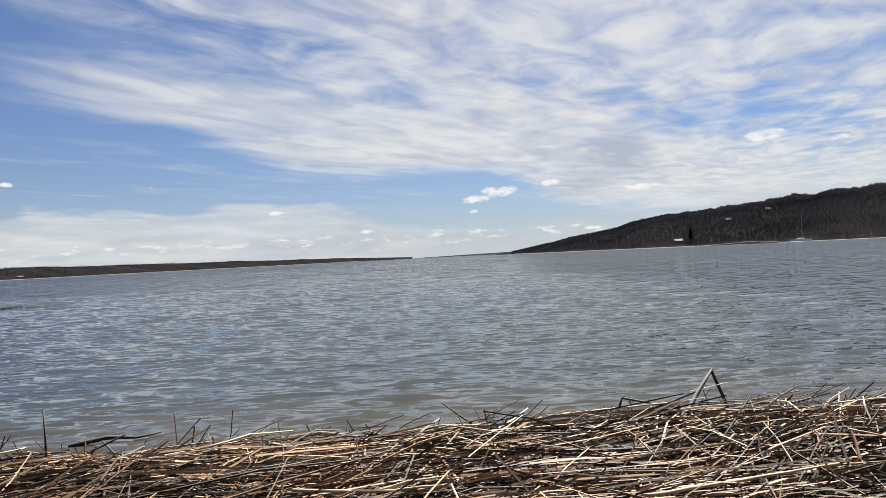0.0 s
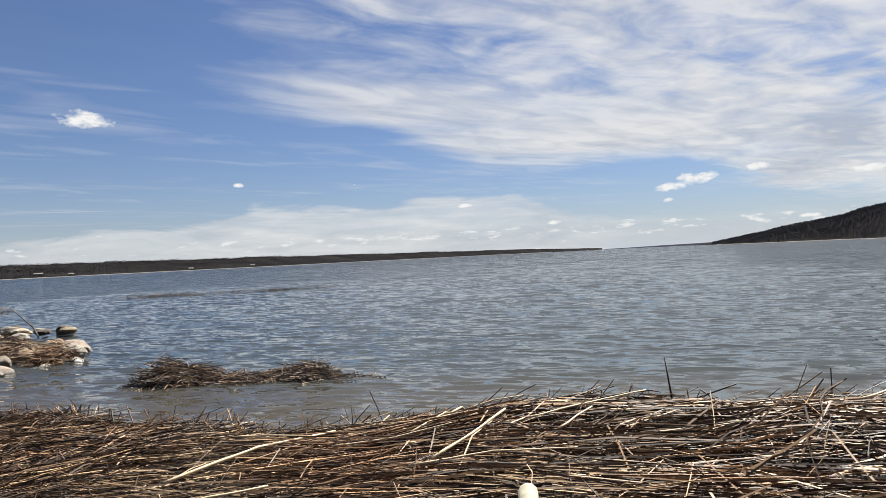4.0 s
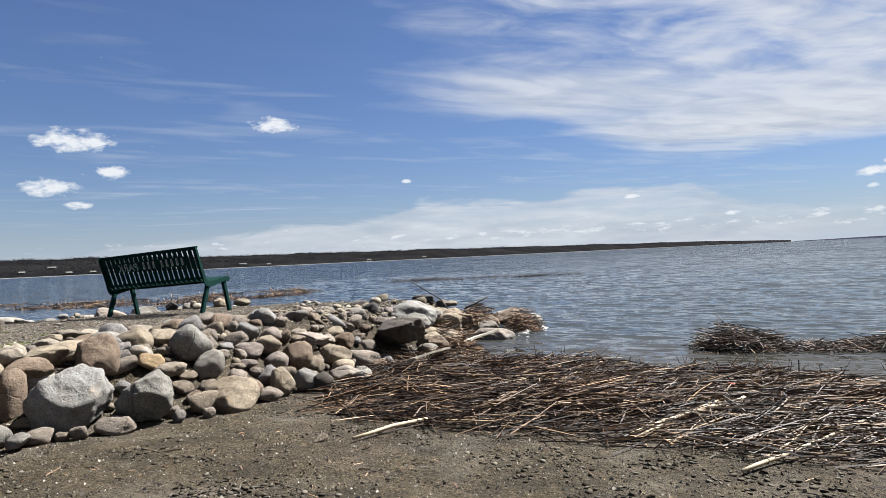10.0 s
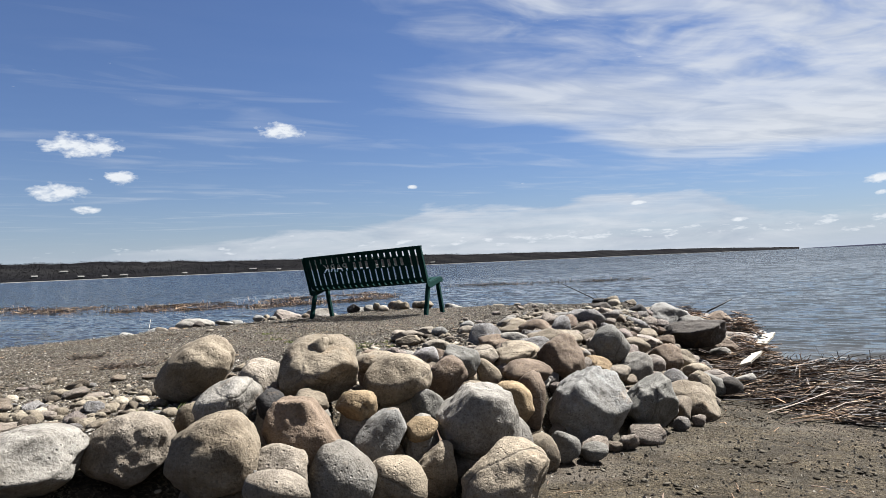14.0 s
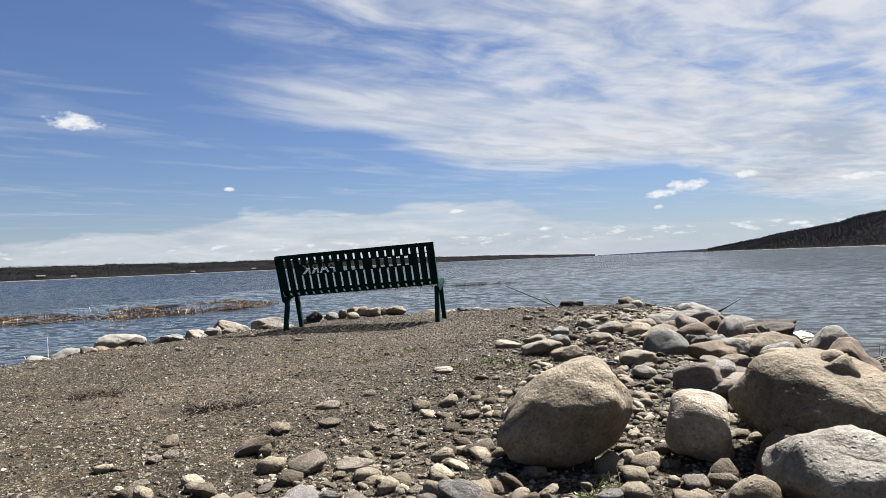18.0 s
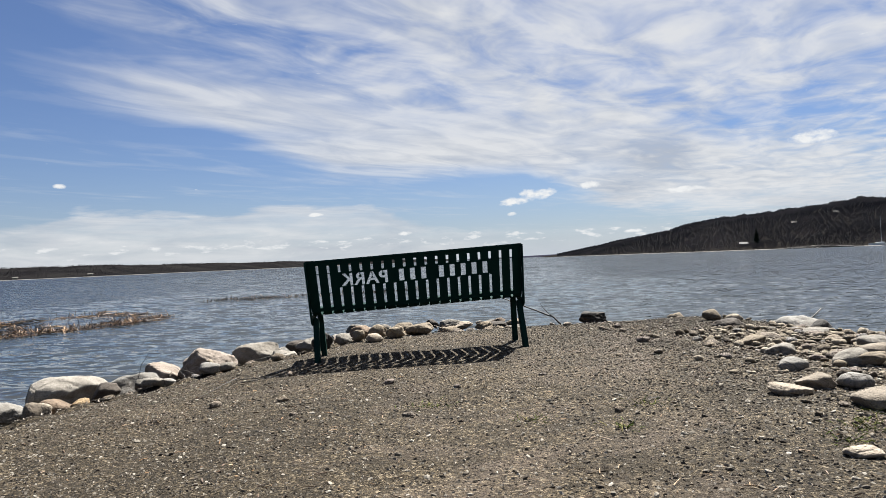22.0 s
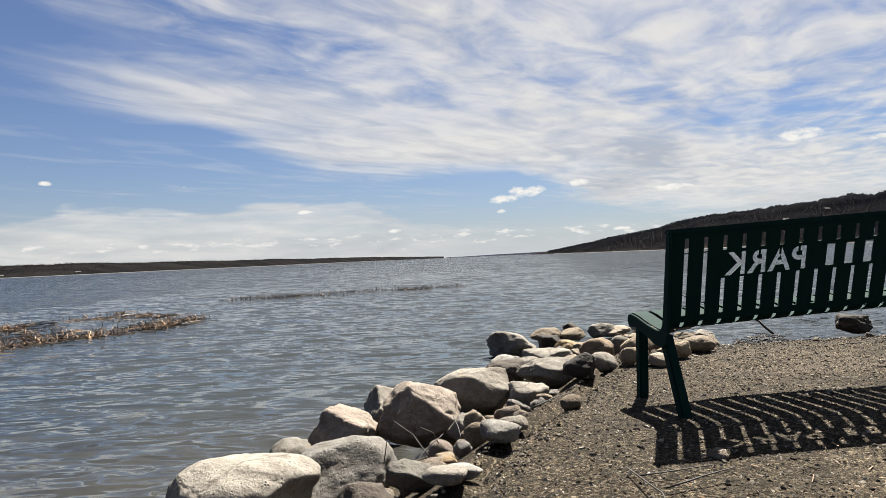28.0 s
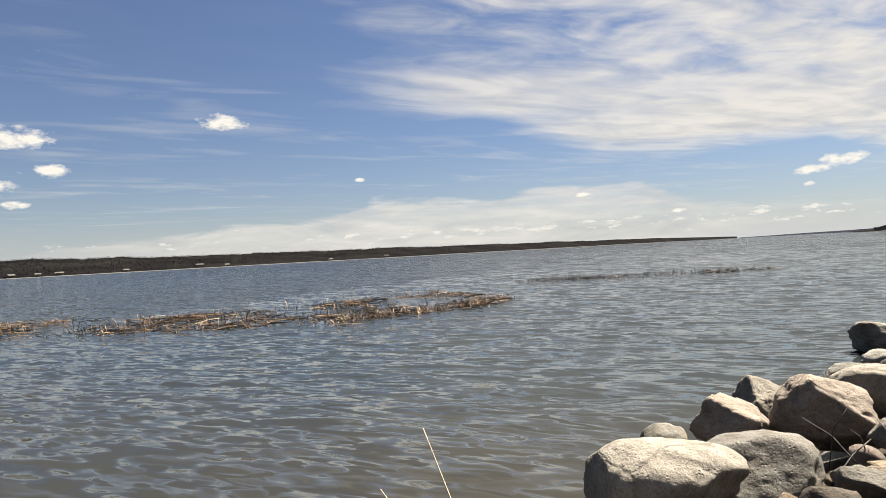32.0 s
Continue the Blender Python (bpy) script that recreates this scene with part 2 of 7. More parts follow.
def mat_gravel():
    m, add, put = material("gravel")
    w = world_coords(add)
    big = noise_t(add, w, 0.55, 4)
    mid = noise_t(add, w, 5.0, 6, 0.7)
    stir = add("ShaderNodeVectorMath", {0: add("ShaderNodeTexNoise", {"Vector": w, "Scale": 70.0, "Detail": 3.0}).outputs[1], 1: (0.022, 0.022, 0.022)}, operation="MULTIPLY").outputs[0]
    wv = add("ShaderNodeVectorMath", {0: w, 1: stir}, operation="ADD").outputs[0]
    vor = add("ShaderNodeTexVoronoi", {"Vector": wv, "Scale": 105.0, "Randomness": 1.0})
    fine = noise_t(add, w, 160.0, 3, 0.7)
    cell = add("ShaderNodeSeparateColor", {0: vor.outputs["Color"]}).outputs[0]
    grit = ramp(add, cell, [(0.0, (0.014, 0.011, 0.007)), (0.4, (0.07, 0.057, 0.038)), (0.72, (0.20, 0.168, 0.118)), (0.88, (0.42, 0.365, 0.265)), (1.0, (0.70, 0.63, 0.50))])
    soil = ramp(add, mid, [(0.32, (0.055, 0.045, 0.027)), (0.5, (0.118, 0.098, 0.060)), (0.68, (0.190, 0.158, 0.10))])
    vor2 = add("ShaderNodeTexVoronoi", {"Vector": wv, "Scale": 210.0, "Randomness": 1.0})
    cell2 = add("ShaderNodeSeparateColor", {0: vor2.outputs["Color"]}).outputs[0]
    high = add("ShaderNodeSeparateXYZ", {0: w}).outputs[2]
    stony = add("ShaderNodeMapRange", {0: m_(add, "MULTIPLY_ADD", mid, 0.1, high), 1: 0.34, 2: 0.46, 3: 0.25, 4: 0.72}).outputs[0]
    c = mix(add, stony, soil, grit)
    c = mix(add, 1.0, c, ramp(add, cell2, [(0.0, (0.45, 0.44, 0.43)), (0.6, (1.0, 1.0, 1.0)), (1.0, (1.5, 1.48, 1.42))]), "MULTIPLY")
    stain = ramp(add, big, [(0.35, (0.60, 0.545, 0.455)), (0.65, (1.04, 0.95, 0.80))])
    c = mix(add, 1.0, c, stain, "MULTIPLY")
    c = mix(add, m_(add, "MULTIPLY", fine, 0.5), c, (0.12, 0.105, 0.08), "MULTIPLY")
    litter = noise_t(add, w, 2.3, 7, 0.72, 0.9)
    c = mix(add, ramp(add, litter, [(0.48, (0, 0, 0)), (0.60, (0.62,) * 3)]), c, (0.036, 0.028, 0.016))
    bare = ramp(add, noise_t(add, w, 0.95, 6, 0.7, 0.5), [(0.53, (0, 0, 0)), (0.70, (0.4,) * 3)])
    c = mix(add, bare, c, (0.23, 0.178, 0.132))
    c = mix(add, 1.0, c, (0.432, 0.437, 0.478), "MULTIPLY")
    silt = m_(add, "MULTIPLY", ramp(add, noise_t(add, w, 1.3, 7, 0.68, 0.6), [(0.50, (0, 0, 0)), (0.62, (0.35,) * 3)]), add("ShaderNodeMapRange", {0: high, 1: 0.26, 2: 0.36, 3: 1.0, 4: 0.0}).outputs[0])
    c = mix(add, silt, c, (0.092, 0.081, 0.064))
    # wet close to the water line
    z = add("ShaderNodeSeparateXYZ", {0: w}).outputs[2]
    wet = add("ShaderNodeMapRange", {0: z, 1: 0.02, 2: 0.12, 3: 1.0, 4: 0.0}).outputs[0]
    c = mix(add, m_(add, "MULTIPLY", wet, 0.6), c, (0.045, 0.038, 0.028))
    lumps = m_(add, "MULTIPLY_ADD", noise_t(add, w, 48.0, 4, 0.7), 0.5, noise_t(add, w, 16.0, 5, 0.65))
    h = m_(add, "MULTIPLY_ADD", fine, 0.35, m_(add, "MULTIPLY_ADD", lumps, 1.6, m_(add, "MULTIPLY", mid, 1.4)))
    put(Base_Color=c, Roughness=m_(add, "MULTIPLY_ADD", wet, -0.45, 0.92), Specular_IOR_Level=m_(add, "MULTIPLY_ADD", wet, 0.35, 0.12), Normal=bump(add, h, 1.0, 0.028))
    return m


def mat_rock(name="rock"):
    m, add, put = material(name)
    o = coords(add)
    rnd = add("ShaderNodeObjectInfo").outputs["Random"]
    shift = add("ShaderNodeVectorMath", {0: o, 1: add("ShaderNodeCombineXYZ", {0: m_(add, "MULTIPLY", rnd, 37.0), 1: m_(add, "MULTIPLY", rnd, 91.0), 2: 0.0}).outputs[0]}, operation="ADD").outputs[0]
    base = add("ShaderNodeObjectInfo").outputs["Color"]
    n1 = noise_t(add, shift, 2.6, 6, 0.62, 0.4)
    n2 = noise_t(add, shift, 14.0, 6, 0.7)
    n3 = noise_t(add, shift, 95.0, 3, 0.75)
    c = mix(add, 1.0, base, ramp(add, n1, [(0.28, (0.40, 0.36, 0.31)), (0.5, (0.78, 0.765, 0.74)), (0.72, (1.04, 1.02, 0.99))]), "MULTIPLY")
    c = mix(add, 1.0, c, ramp(add, n2, [(0.3, (0.72, 0.69, 0.65)), (0.6, (1.10, 1.08, 1.04))]), "MULTIPLY")
    c = mix(add, 1.0, c, ramp(add, n3, [(0.3, (0.86, 0.86, 0.86)), (0.65, (1.08, 1.075, 1.07))]), "MULTIPLY")
    # pale lichen and lime crust, dark iron stains
    spots = noise_t(add, shift, 4.5, 8, 0.75, 0.8)
    c = mix(add, ramp(add, spots, [(0.58, (0, 0, 0)), (0.72, (0.75,) * 3)]), c, mix(add, 1.0, base, (1.12, 1.13, 1.10), "MULTIPLY"))
    rust = noise_t(add, shift, 3.3, 7, 0.7, 1.2)
    c = mix(add, ramp(add, rust, [(0.60, (0, 0, 0)), (0.74, (0.6,) * 3)]), c, (0.15, 0.095, 0.05))
    # a crack or seam here and there
    sway = add("ShaderNodeVectorMath", {0: add("ShaderNodeTexNoise", {"Vector": shift, "Scale": 6.0, "Detail": 5.0}).outputs[1], 1: (0.10, 0.10, 0.10)}, operation="MULTIPLY").outputs[0]
    bent = add("ShaderNodeVectorMath", {0: shift, 1: sway}, operation="ADD")
    cell = add("ShaderNodeTexVoronoi", {"Vector": bent.outputs[0], "Scale": 2.4})
    cell.feature = "DISTANCE_TO_EDGE"
    vein = ramp(add, cell.outputs["Distance"], [(0.0, (1, 1, 1)), (0.022, (0, 0, 0))])
    vein = m_(add, "MULTIPLY", vein, ramp(add, n1, [(0.48, (0, 0, 0)), (0.56, (1, 1, 1))]))
    c = mix(add, m_(add, "MULTIPLY", vein, 0.55), c, (0.04, 0.034, 0.028))
    # crystals of the granite
    fleck = add("ShaderNodeSeparateColor", {0: add("ShaderNodeTexVoronoi", {"Vector": shift, "Scale": 150.0, "Randomness": 1.0}).outputs["Color"]}).outputs[0]
    c = mix(add, 1.0, c, ramp(add, fleck, [(0.0, (0.72, 0.715, 0.71)), (0.22, (0.95, 0.95, 0.95)), (0.85, (1.03, 1.03, 1.03)), (1.0, (1.22, 1.215, 1.2))]), "MULTIPLY")
    pv = add("ShaderNodeTexVoronoi", {"Vector": shift, "Scale": 46.0, "Randomness": 1.0}).outputs["Distance"]
    pits = m_(add, "MULTIPLY", ramp(add, pv, [(0.08, (1, 1, 1)), (0.24, (0, 0, 0))]), ramp(add, n2, [(0.42, (0, 0, 0)), (0.6, (1, 1, 1))]))
    c = mix(add, m_(add, "MULTIPLY", pits, 0.4), c, (0.05, 0.042, 0.034))
    n4 = noise_t(add, shift, 38.0, 5, 0.7)
    c = mix(add, 1.0, c, ramp(add, n4, [(0.35, (0.92, 0.915, 0.905)), (0.6, (1.03, 1.03, 1.03))]), "MULTIPLY")
    h = m_(add, "MULTIPLY_ADD", pits, -0.3, m_(add, "MULTIPLY", n4, 0.2))
    h = m_(add, "ADD", h, m_(add, "MULTIPLY", n1, 0.5))
    h = m_(add, "MULTIPLY_ADD", n1, 0.3, m_(add, "MULTIPLY_ADD", n2, 0.55, m_(add, "MULTIPLY_ADD", n3, 0.06, m_(add, "MULTIPLY_ADD", vein, -0.12, h))))
    # damp at the water line
    z = add("ShaderNodeSeparateXYZ", {0: add("ShaderNodeNewGeometry").outputs["Position"]}).outputs[2]
    wet = add("ShaderNodeMapRange", {0: m_(add, "MULTIPLY_ADD", n1, 0.08, z), 1: 0.06, 2: 0.12, 3: 1.0, 4: 0.0}).outputs[0]
    c = mix(add, m_(add, "MULTIPLY", wet, 0.72), c, (0.03, 0.027, 0.022))
    put(Base_Color=c, Roughness=m_(add, "MULTIPLY_ADD", wet, -0.5, 0.9), Specular_IOR_Level=m_(add, "MULTIPLY_ADD", wet, 0.3, 0.2), Normal=bump(add, h, 0.85, 0.03))
    return m


def mat_water():
    m, add, put = material("lake_water")
    w = world_coords(add)
    sx = add("ShaderNodeSeparateXYZ", {0: w})
    gust = noise_t(add, w, 0.045, 4, 0.55)

    def slopes(sx_, sy_, k, turn, y0=None, y1=None):
        mp = add("ShaderNodeMapping", {"Vector": w, "Scale": (sx_, sy_, 1), "Rotation": (0, 0, radians(turn))}).outputs[0]
        n = add("ShaderNodeTexNoise", {"Vector": mp, "Scale": 1.0, "Detail": 1.0, "Roughness": 0.4, "Distortion": 0.35}).outputs[1]
        d = add("ShaderNodeVectorMath", {0: n, 1: (0.5, 0.5, 0.5)}, operation="SUBTRACT").outputs[0]
        p = add("ShaderNodeSeparateXYZ", {0: d})
        # steep lee faces: thin, on the crests only
        lee = m_(add, "MULTIPLY", m_(add, "MAXIMUM", m_(add, "SUBTRACT", p.outputs[1], 0.06), 0.0), -4.6)
        d = add("ShaderNodeCombineXYZ", {0: m_(add, "MULTIPLY", p.outputs[0], 0.32 * k), 1: m_(add, "MULTIPLY", m_(add, "ADD", m_(add, "MULTIPLY_ADD", p.outputs[1], 0.85, 0.048), lee), k), 2: 0.0}).outputs[0]
        if y0 is not None:
            d = add("ShaderNodeVectorMath", {0: d, 1: add("ShaderNodeMapRange", {0: sx.outputs[1], 1: y0, 2: y1, 3: 0.0, 4: 1.0}).outputs[0]}, operation="MULTIPLY").outputs[0]
        return d
    tilt = slopes(4.0, 11.0, 1.5, 9)
    for layer in (slopes(1.8, 5.2, 1.4, -7), slopes(1.0, 2.7, 1.2, 4, 6.0, 14.0), slopes(0.34, 0.95, 1.15, -2, 18.0, 45.0), slopes(0.09, 0.27, 1.1, 3, 55.0, 130.0)):
        tilt = add("ShaderNodeVectorMath", {0: tilt, 1: layer}, operation="ADD").outputs[0]
    flat = add("ShaderNodeSeparateXYZ", {0: tilt})
    # far out only the near faces of the waves show
    far = add("ShaderNodeMapRange", {0: sx.outputs[1], 1: 14.0, 2: 70.0, 3: 0.0, 4: -0.075}).outputs[0]
    tilt = add("ShaderNodeCombineXYZ", {0: flat.outputs[0], 1: m_(add, "ADD", far, m_(add, "MULTIPLY", m_(add, "TANH", m_(add, "MULTIPLY", flat.outputs[1], 1 / 0.225)), 0.225)), 2: 0.0}).outputs[0]
    nrm = add("ShaderNodeVectorMath", {0: add("ShaderNodeNewGeometry").outputs["Normal"], 1: tilt}, operation="ADD").outputs[0]
    nrm = add("ShaderNodeVectorMath", {0: nrm}, operation="NORMALIZE").outputs[0]
    mud = noise_t(add, w, 0.9, 5, 0.6)
    # the bottom shows through close to the shore
    shallow = add("ShaderNodeMapRange", {0: sx.outputs[1], 1: 0.2, 2: 3.0, 3: 1.0, 4: 0.0}).outputs[0]
    shallow = m_(add, "MULTIPLY", shallow, add("ShaderNodeMapRange", {0: sx.outputs[0], 1: -6.0, 2: 2.0, 3: 0.35, 4: 1.0}).outputs[0])
    deep = mix(add, gust, (0.0128, 0.0159, 0.0174), (0.0178, 0.0217, 0.0229))
    bed = mix(add, mud, (0.017, 0.0147, 0.010), (0.031, 0.0256, 0.0186))
    c = mix(add, shallow, deep, bed)
    put(Base_Color=c, Roughness=0.05, IOR=1.333, Normal=nrm)
    return m


def mat_reed(name="dry_reed", gain=1.0):
    m, add, put = material(name)
    g = add("ShaderNodeNewGeometry")
    rnd = g.outputs["Random Per Island"]
    w = world_coords(add)
    patch = noise_t(add, w, 0.9, 3)
    base = ramp(add, rnd, [(0.0, (0.009, 0.007, 0.006)), (0.30, (0.030, 0.021, 0.015)), (0.50, (0.085, 0.062, 0.043)), (0.70, (0.17, 0.134, 0.094)),
                           (0.88, (0.27, 0.221, 0.152)), (1.0, (0.39, 0.333, 0.242))])
    tint = ramp(add, patch, [(0.35, (1.10 * gain, 0.82 * gain, 0.64 * gain)), (0.65, (1.0 * gain, 0.88 * gain, 0.78 * gain))])
    c = mix(add, 1.0, base, tint, "MULTIPLY")
    fl = noise_t(add, w, 60.0, 3, 0.7)
    c = mix(add, 1.0, c, ramp(add, fl, [(0.3, (0.6, 0.58, 0.55)), (0.7, (1.15, 1.13, 1.1))]), "MULTIPLY")
    put(Base_Color=c, Roughness=0.65, Specular_IOR_Level=0.25)
    return m


def mat_plain(name, col, rough=0.6, metal=0.0, var=0.18, scale=20.0, bumpy=0.0):
    m, add, put = material(name)
    o = coords(add)
    n = noise_t(add, o, scale, 5, 0.65)
    n2 = noise_t(add, o, scale * 0.13, 4, 0.6)
    lo, hi = 1 - var, 1 + var
    c = mix(add, 1.0, col, ramp(add, n, [(0.3, (lo,) * 3), (0.7, (hi,) * 3)]), "MULTIPLY")
    c = mix(add, 1.0, c, ramp(add, n2, [(0.3, (lo,) * 3), (0.7, (hi,) * 3)]), "MULTIPLY")
    kw = {}
    if bumpy:
        kw["Normal"] = bump(add, n, 0.6, bumpy)
    put(Base_Color=c, Roughness=rough, Metallic=metal, Specular_IOR_Level=0.1 if rough > 0.8 else 0.5, **kw)
    return m


def mat_paint():
    m, add, put = material("green_paint")
    o = coords(add)
    n = noise_t(add, o, 7.0, 6, 0.7)
    f = noise_t(add, o, 190.0, 2, 0.6)
    dust = ramp(add, n, [(0.5, (0, 0, 0)), (0.8, (0.22,) * 3)])
    c = mix(add, dust, (0.0028, 0.0170, 0.0145), (0.011, 0.025, 0.022))
    put(Base_Color=c, Roughness=m_(add, "MULTIPLY_ADD", n, 0.15, 0.68), Specular_IOR_Level=0.05, Normal=bump(add, f, 0.25, 0.0015))
    return m


def mat_wood(name, a, b):
    m, add, put = material(name)
    o = coords(add, (3, 40, 40))
    n = noise_t(add, o, 1.0, 6, 0.6, 0.5)
    c = ramp(add, n, [(0.3, a), (0.7, b)])
    put(Base_Color=c, Roughness=0.8, Normal=bump(add, n, 0.5, 0.004))
    return m


def mat_hill(name, a, b, c3):
    m, add, put = material(name)
    w = world_coords(add)
    n = noise_t(add, w, 0.02, 6, 0.65)
    n2 = noise_t(add, w, 0.25, 5, 0.7)
    c = ramp(add, n, [(0.38, a), (0.5, b), (0.62, c3)])
    c = mix(add, 1.0, c, ramp(add, n2, [(0.3, (0.6,) * 3), (0.7, (1.3,) * 3)]), "MULTIPLY")
    put(Base_Color=c, Roughness=1.0, Specular_IOR_Level=0.0, Normal=bump(add, n2, 0.8, 1.5))
    return m


def mat_trees(name, stops):
    m, add, put = material(name)
    rnd = add("ShaderNodeNewGeometry").outputs["Random Per Island"]
    put(Base_Color=ramp(add, rnd, stops), Roughness=1.0, Specular_IOR_Level=0.0)
    return m


def mat_woods(name, stops):
    """Leafless woods: each tree its own tone, thinner and paler stands in broad patches."""
    m, add, put = material(name)
    rnd = add("ShaderNodeNewGeometry").outputs["Random Per Island"]
    w = world_coords(add, (1, 1, 3))
    c = mix(add, 1.0, ramp(add, rnd, stops), ramp(add, noise_t(add, w, 0.016, 5, 0.6), [(0.36, (0.6, 0.6, 0.63)), (0.5, (1.0, 1.0, 1.0)), (0.64, (1.5, 1.44, 1.4))]), "MULTIPLY")
    put(Base_Color=c, Roughness=1.0, Specular_IOR_Level=0.0)
    return m


def mat_rubble(name, stops):
    """Broken stone: each piece its own tone, with grain, stains and a rough skin."""
    m, add, put = material(name)
    rnd = add("ShaderNodeNewGeometry").outputs["Random Per Island"]
    w = world_coords(add)
    c = mix(add, 1.0, ramp(add, rnd, stops), ramp(add, noise_t(add, w, 22.0, 6, 0.7, 0.5), [(0.3, (0.55, 0.52, 0.48)), (0.5, (0.95, 0.94, 0.92)), (0.68, (1.2, 1.18, 1.14))]), "MULTIPLY")
    c = mix(add, 1.0, c, ramp(add, noise_t(add, w, 150.0, 3, 0.7), [(0.3, (0.75, 0.74, 0.73)), (0.66, (1.16, 1.15, 1.14))]), "MULTIPLY")
    h = m_(add, "MULTIPLY_ADD", noise_t(add, w, 34.0, 5, 0.7), 1.0, m_(add, "MULTIPLY", noise_t(add, w, 120.0, 4, 0.7), 0.25))
    put(Base_Color=c, Roughness=0.92, Specular_IOR_Level=0.15, Normal=bump(add, h, 0.9, 0.016))
    return m


GRAVEL, ROCK, WATER, REED = mat_gravel(), mat_rock(), mat_water(), mat_reed(gain=0.87)
REED_WET = mat_reed("damp_reed", 0.80)
REED_DARK = mat_reed("soaked_reed", 0.39)
REED_PALE = mat_reed("bleached_reed", 1.25)
PAINT = mat_paint()
STICK = mat_wood("weathered_stick", (0.1814, 0.1333, 0.07828), (0.3325, 0.2658, 0.1752))
MOSSBOARD = mat_wood("mossy_board", (0.0775, 0.0713, 0.04805), (0.1628, 0.1473, 0.1085))
DARKSTICK = mat_wood("wet_stick", (0.00465, 0.003875, 0.0031), (0.01705, 0.01318, 0.0093))
BOARD = mat_wood("pale_board", (0.1511, 0.1302, 0.09688), (0.2658, 0.2356, 0.1814))
# hill floor: shade under the trees is put into this near-black colour
HILL = mat_hill("shaded_wood_floor", (0.006975, 0.006432, 0.006045), (0.0093, 0.008525, 0.007983), (0.0124, 0.01124, 0.01046))
FARHILL = mat_hill("far_woods", (0.0056, 0.0056, 0.006259), (0.007576, 0.007378, 0.007773), (0.01054, 0.01021, 0.01021))
BARE = mat_woods("bare_twigs", [(0, (0.08064, 0.07378, 0.06944)), (0.5, (0.0992, 0.09056, 0.08496)), (0.9, (0.1178, 0.1073, 0.1004)), (1, (0.062, 0.06572, 0.0589))])
SHOREWOOD = mat_trees("shore_twigs", [(0, (0.006975, 0.0062, 0.00682)), (0.6, (0.01162, 0.01023, 0.01023)), (1, (0.02092, 0.01821, 0.01666))])
SPRUCE = mat_trees("conifer_needles", [(0, (0.0062, 0.0124, 0.00775)), (1, (0.01395, 0.02325, 0.0124))])
WHITE = mat_plain("white_gelcoat", (0.75, 0.75, 0.73), 0.35, var=0.06)
COTTAGE = mat_plain("cottage_wall", (0.1008, 0.09688, 0.09145), 0.9, var=0.06)
ROOF = mat_plain("roof_shingle", (0.0465, 0.04495, 0.0434), 1.0, var=0.15)
PALEROOF = mat_plain("pale_roof", (0.1209, 0.1209, 0.1186), 0.9, var=0.08)
SIDING = mat_plain("house_siding", (0.093, 0.08913, 0.0837), 0.9, var=0.06)
GLASSD = mat_plain("dark_glass", (0.02, 0.025, 0.03), 0.1, var=0.05)
ALU = mat_plain("aluminium", (0.6, 0.6, 0.6), 0.35, 0.9, var=0.05)
# the blue of distant haze, put into the hill's base colour
FARBLUE = mat_hill("far_haze_blue", (0.01162, 0.0124, 0.02015), (0.01473, 0.0155, 0.02325), (0.0186, 0.0186, 0.02635))
GRIT = mat_trees("stone_chips", [(0, (0.028, 0.0245, 0.021)), (0.3, (0.058, 0.051, 0.0425)), (0.65, (0.105, 0.094, 0.079)), (0.9, (0.175, 0.159, 0.135)), (1, (0.25, 0.23, 0.20))])
RUBBLE = mat_rubble("broken_stone", [(0, (0.03666, 0.02933, 0.022)), (0.35, (0.08996, 0.07465, 0.05532)), (0.7, (0.1433, 0.1226, 0.09331)), (1, (0.2266, 0.2, 0.1587))])
SHORE = mat_plain("shore_sand", (0.0775, 0.07363, 0.0682), 0.95, var=0.3, scale=0.3)
CLOD = mat_trees("mud_clod", [(0, (0.020, 0.017, 0.013)), (0.5, (0.040, 0.035, 0.027)), (0.85, (0.065, 0.057, 0.045)), (1, (0.098, 0.087, 0.070))])
RED = mat_plain("red_plastic", (0.55, 0.05, 0.02), 0.45, var=0.1)
# near-black base colour that holds the shade between the reed stems
GAP_SHADE = mat_plain("reed_mulch", (0.005425, 0.004262, 0.0031), 0.95, var=0.4, scale=40, bumpy=0.01)

# ---- geometry helpers ----
def part(name, bm, mats, parent=None, label="", smooth=False, m=None):
    """Link a bmesh as one mesh object, under a thing where parent is given."""
    me = bpy.data.meshes.new(name)
    bm.to_mesh(me)
    bm.free()
    for mt in (mats if isinstance(mats, (list, tuple)) else [mats]):
        me.materials.append(mt)
    if smooth:
        me.polygons.foreach_set("use_smooth", [True] * len(me.polygons))
    ob = new(name, me)
    if m is not None:
        ob.matrix_world = m
    if parent is not None:
        ob.parent = parent
    if label:
        tagged(ob, label)
    return ob


def pydata(name, verts, faces, mat, smooth=False):
    me = bpy.data.meshes.new(name)
    me.from_pydata(verts, [], faces)
    me.materials.append(mat)
    if smooth:
        me.polygons.foreach_set("use_smooth", [True] * len(me.polygons))
    me.update()
    return new(name, me)


def smooth01(a, b, x):
    s = min(1.0, max(0.0, (x - a) / (b - a)))
    return s * s * (3 - 2 * s)


def west_edge(y):
    """The spit's edge towards the open lake."""
    return float(np.interp(y, (-9, -4, -2, -1.36, -0.8, 0, 0.5, 1, 1.6, 3, 4.75), (-5.6, -3.1, -2.47, -2.26, -2.06, -1.73, -1.46, -1.17, -1.0, -0.8, -0.2)))


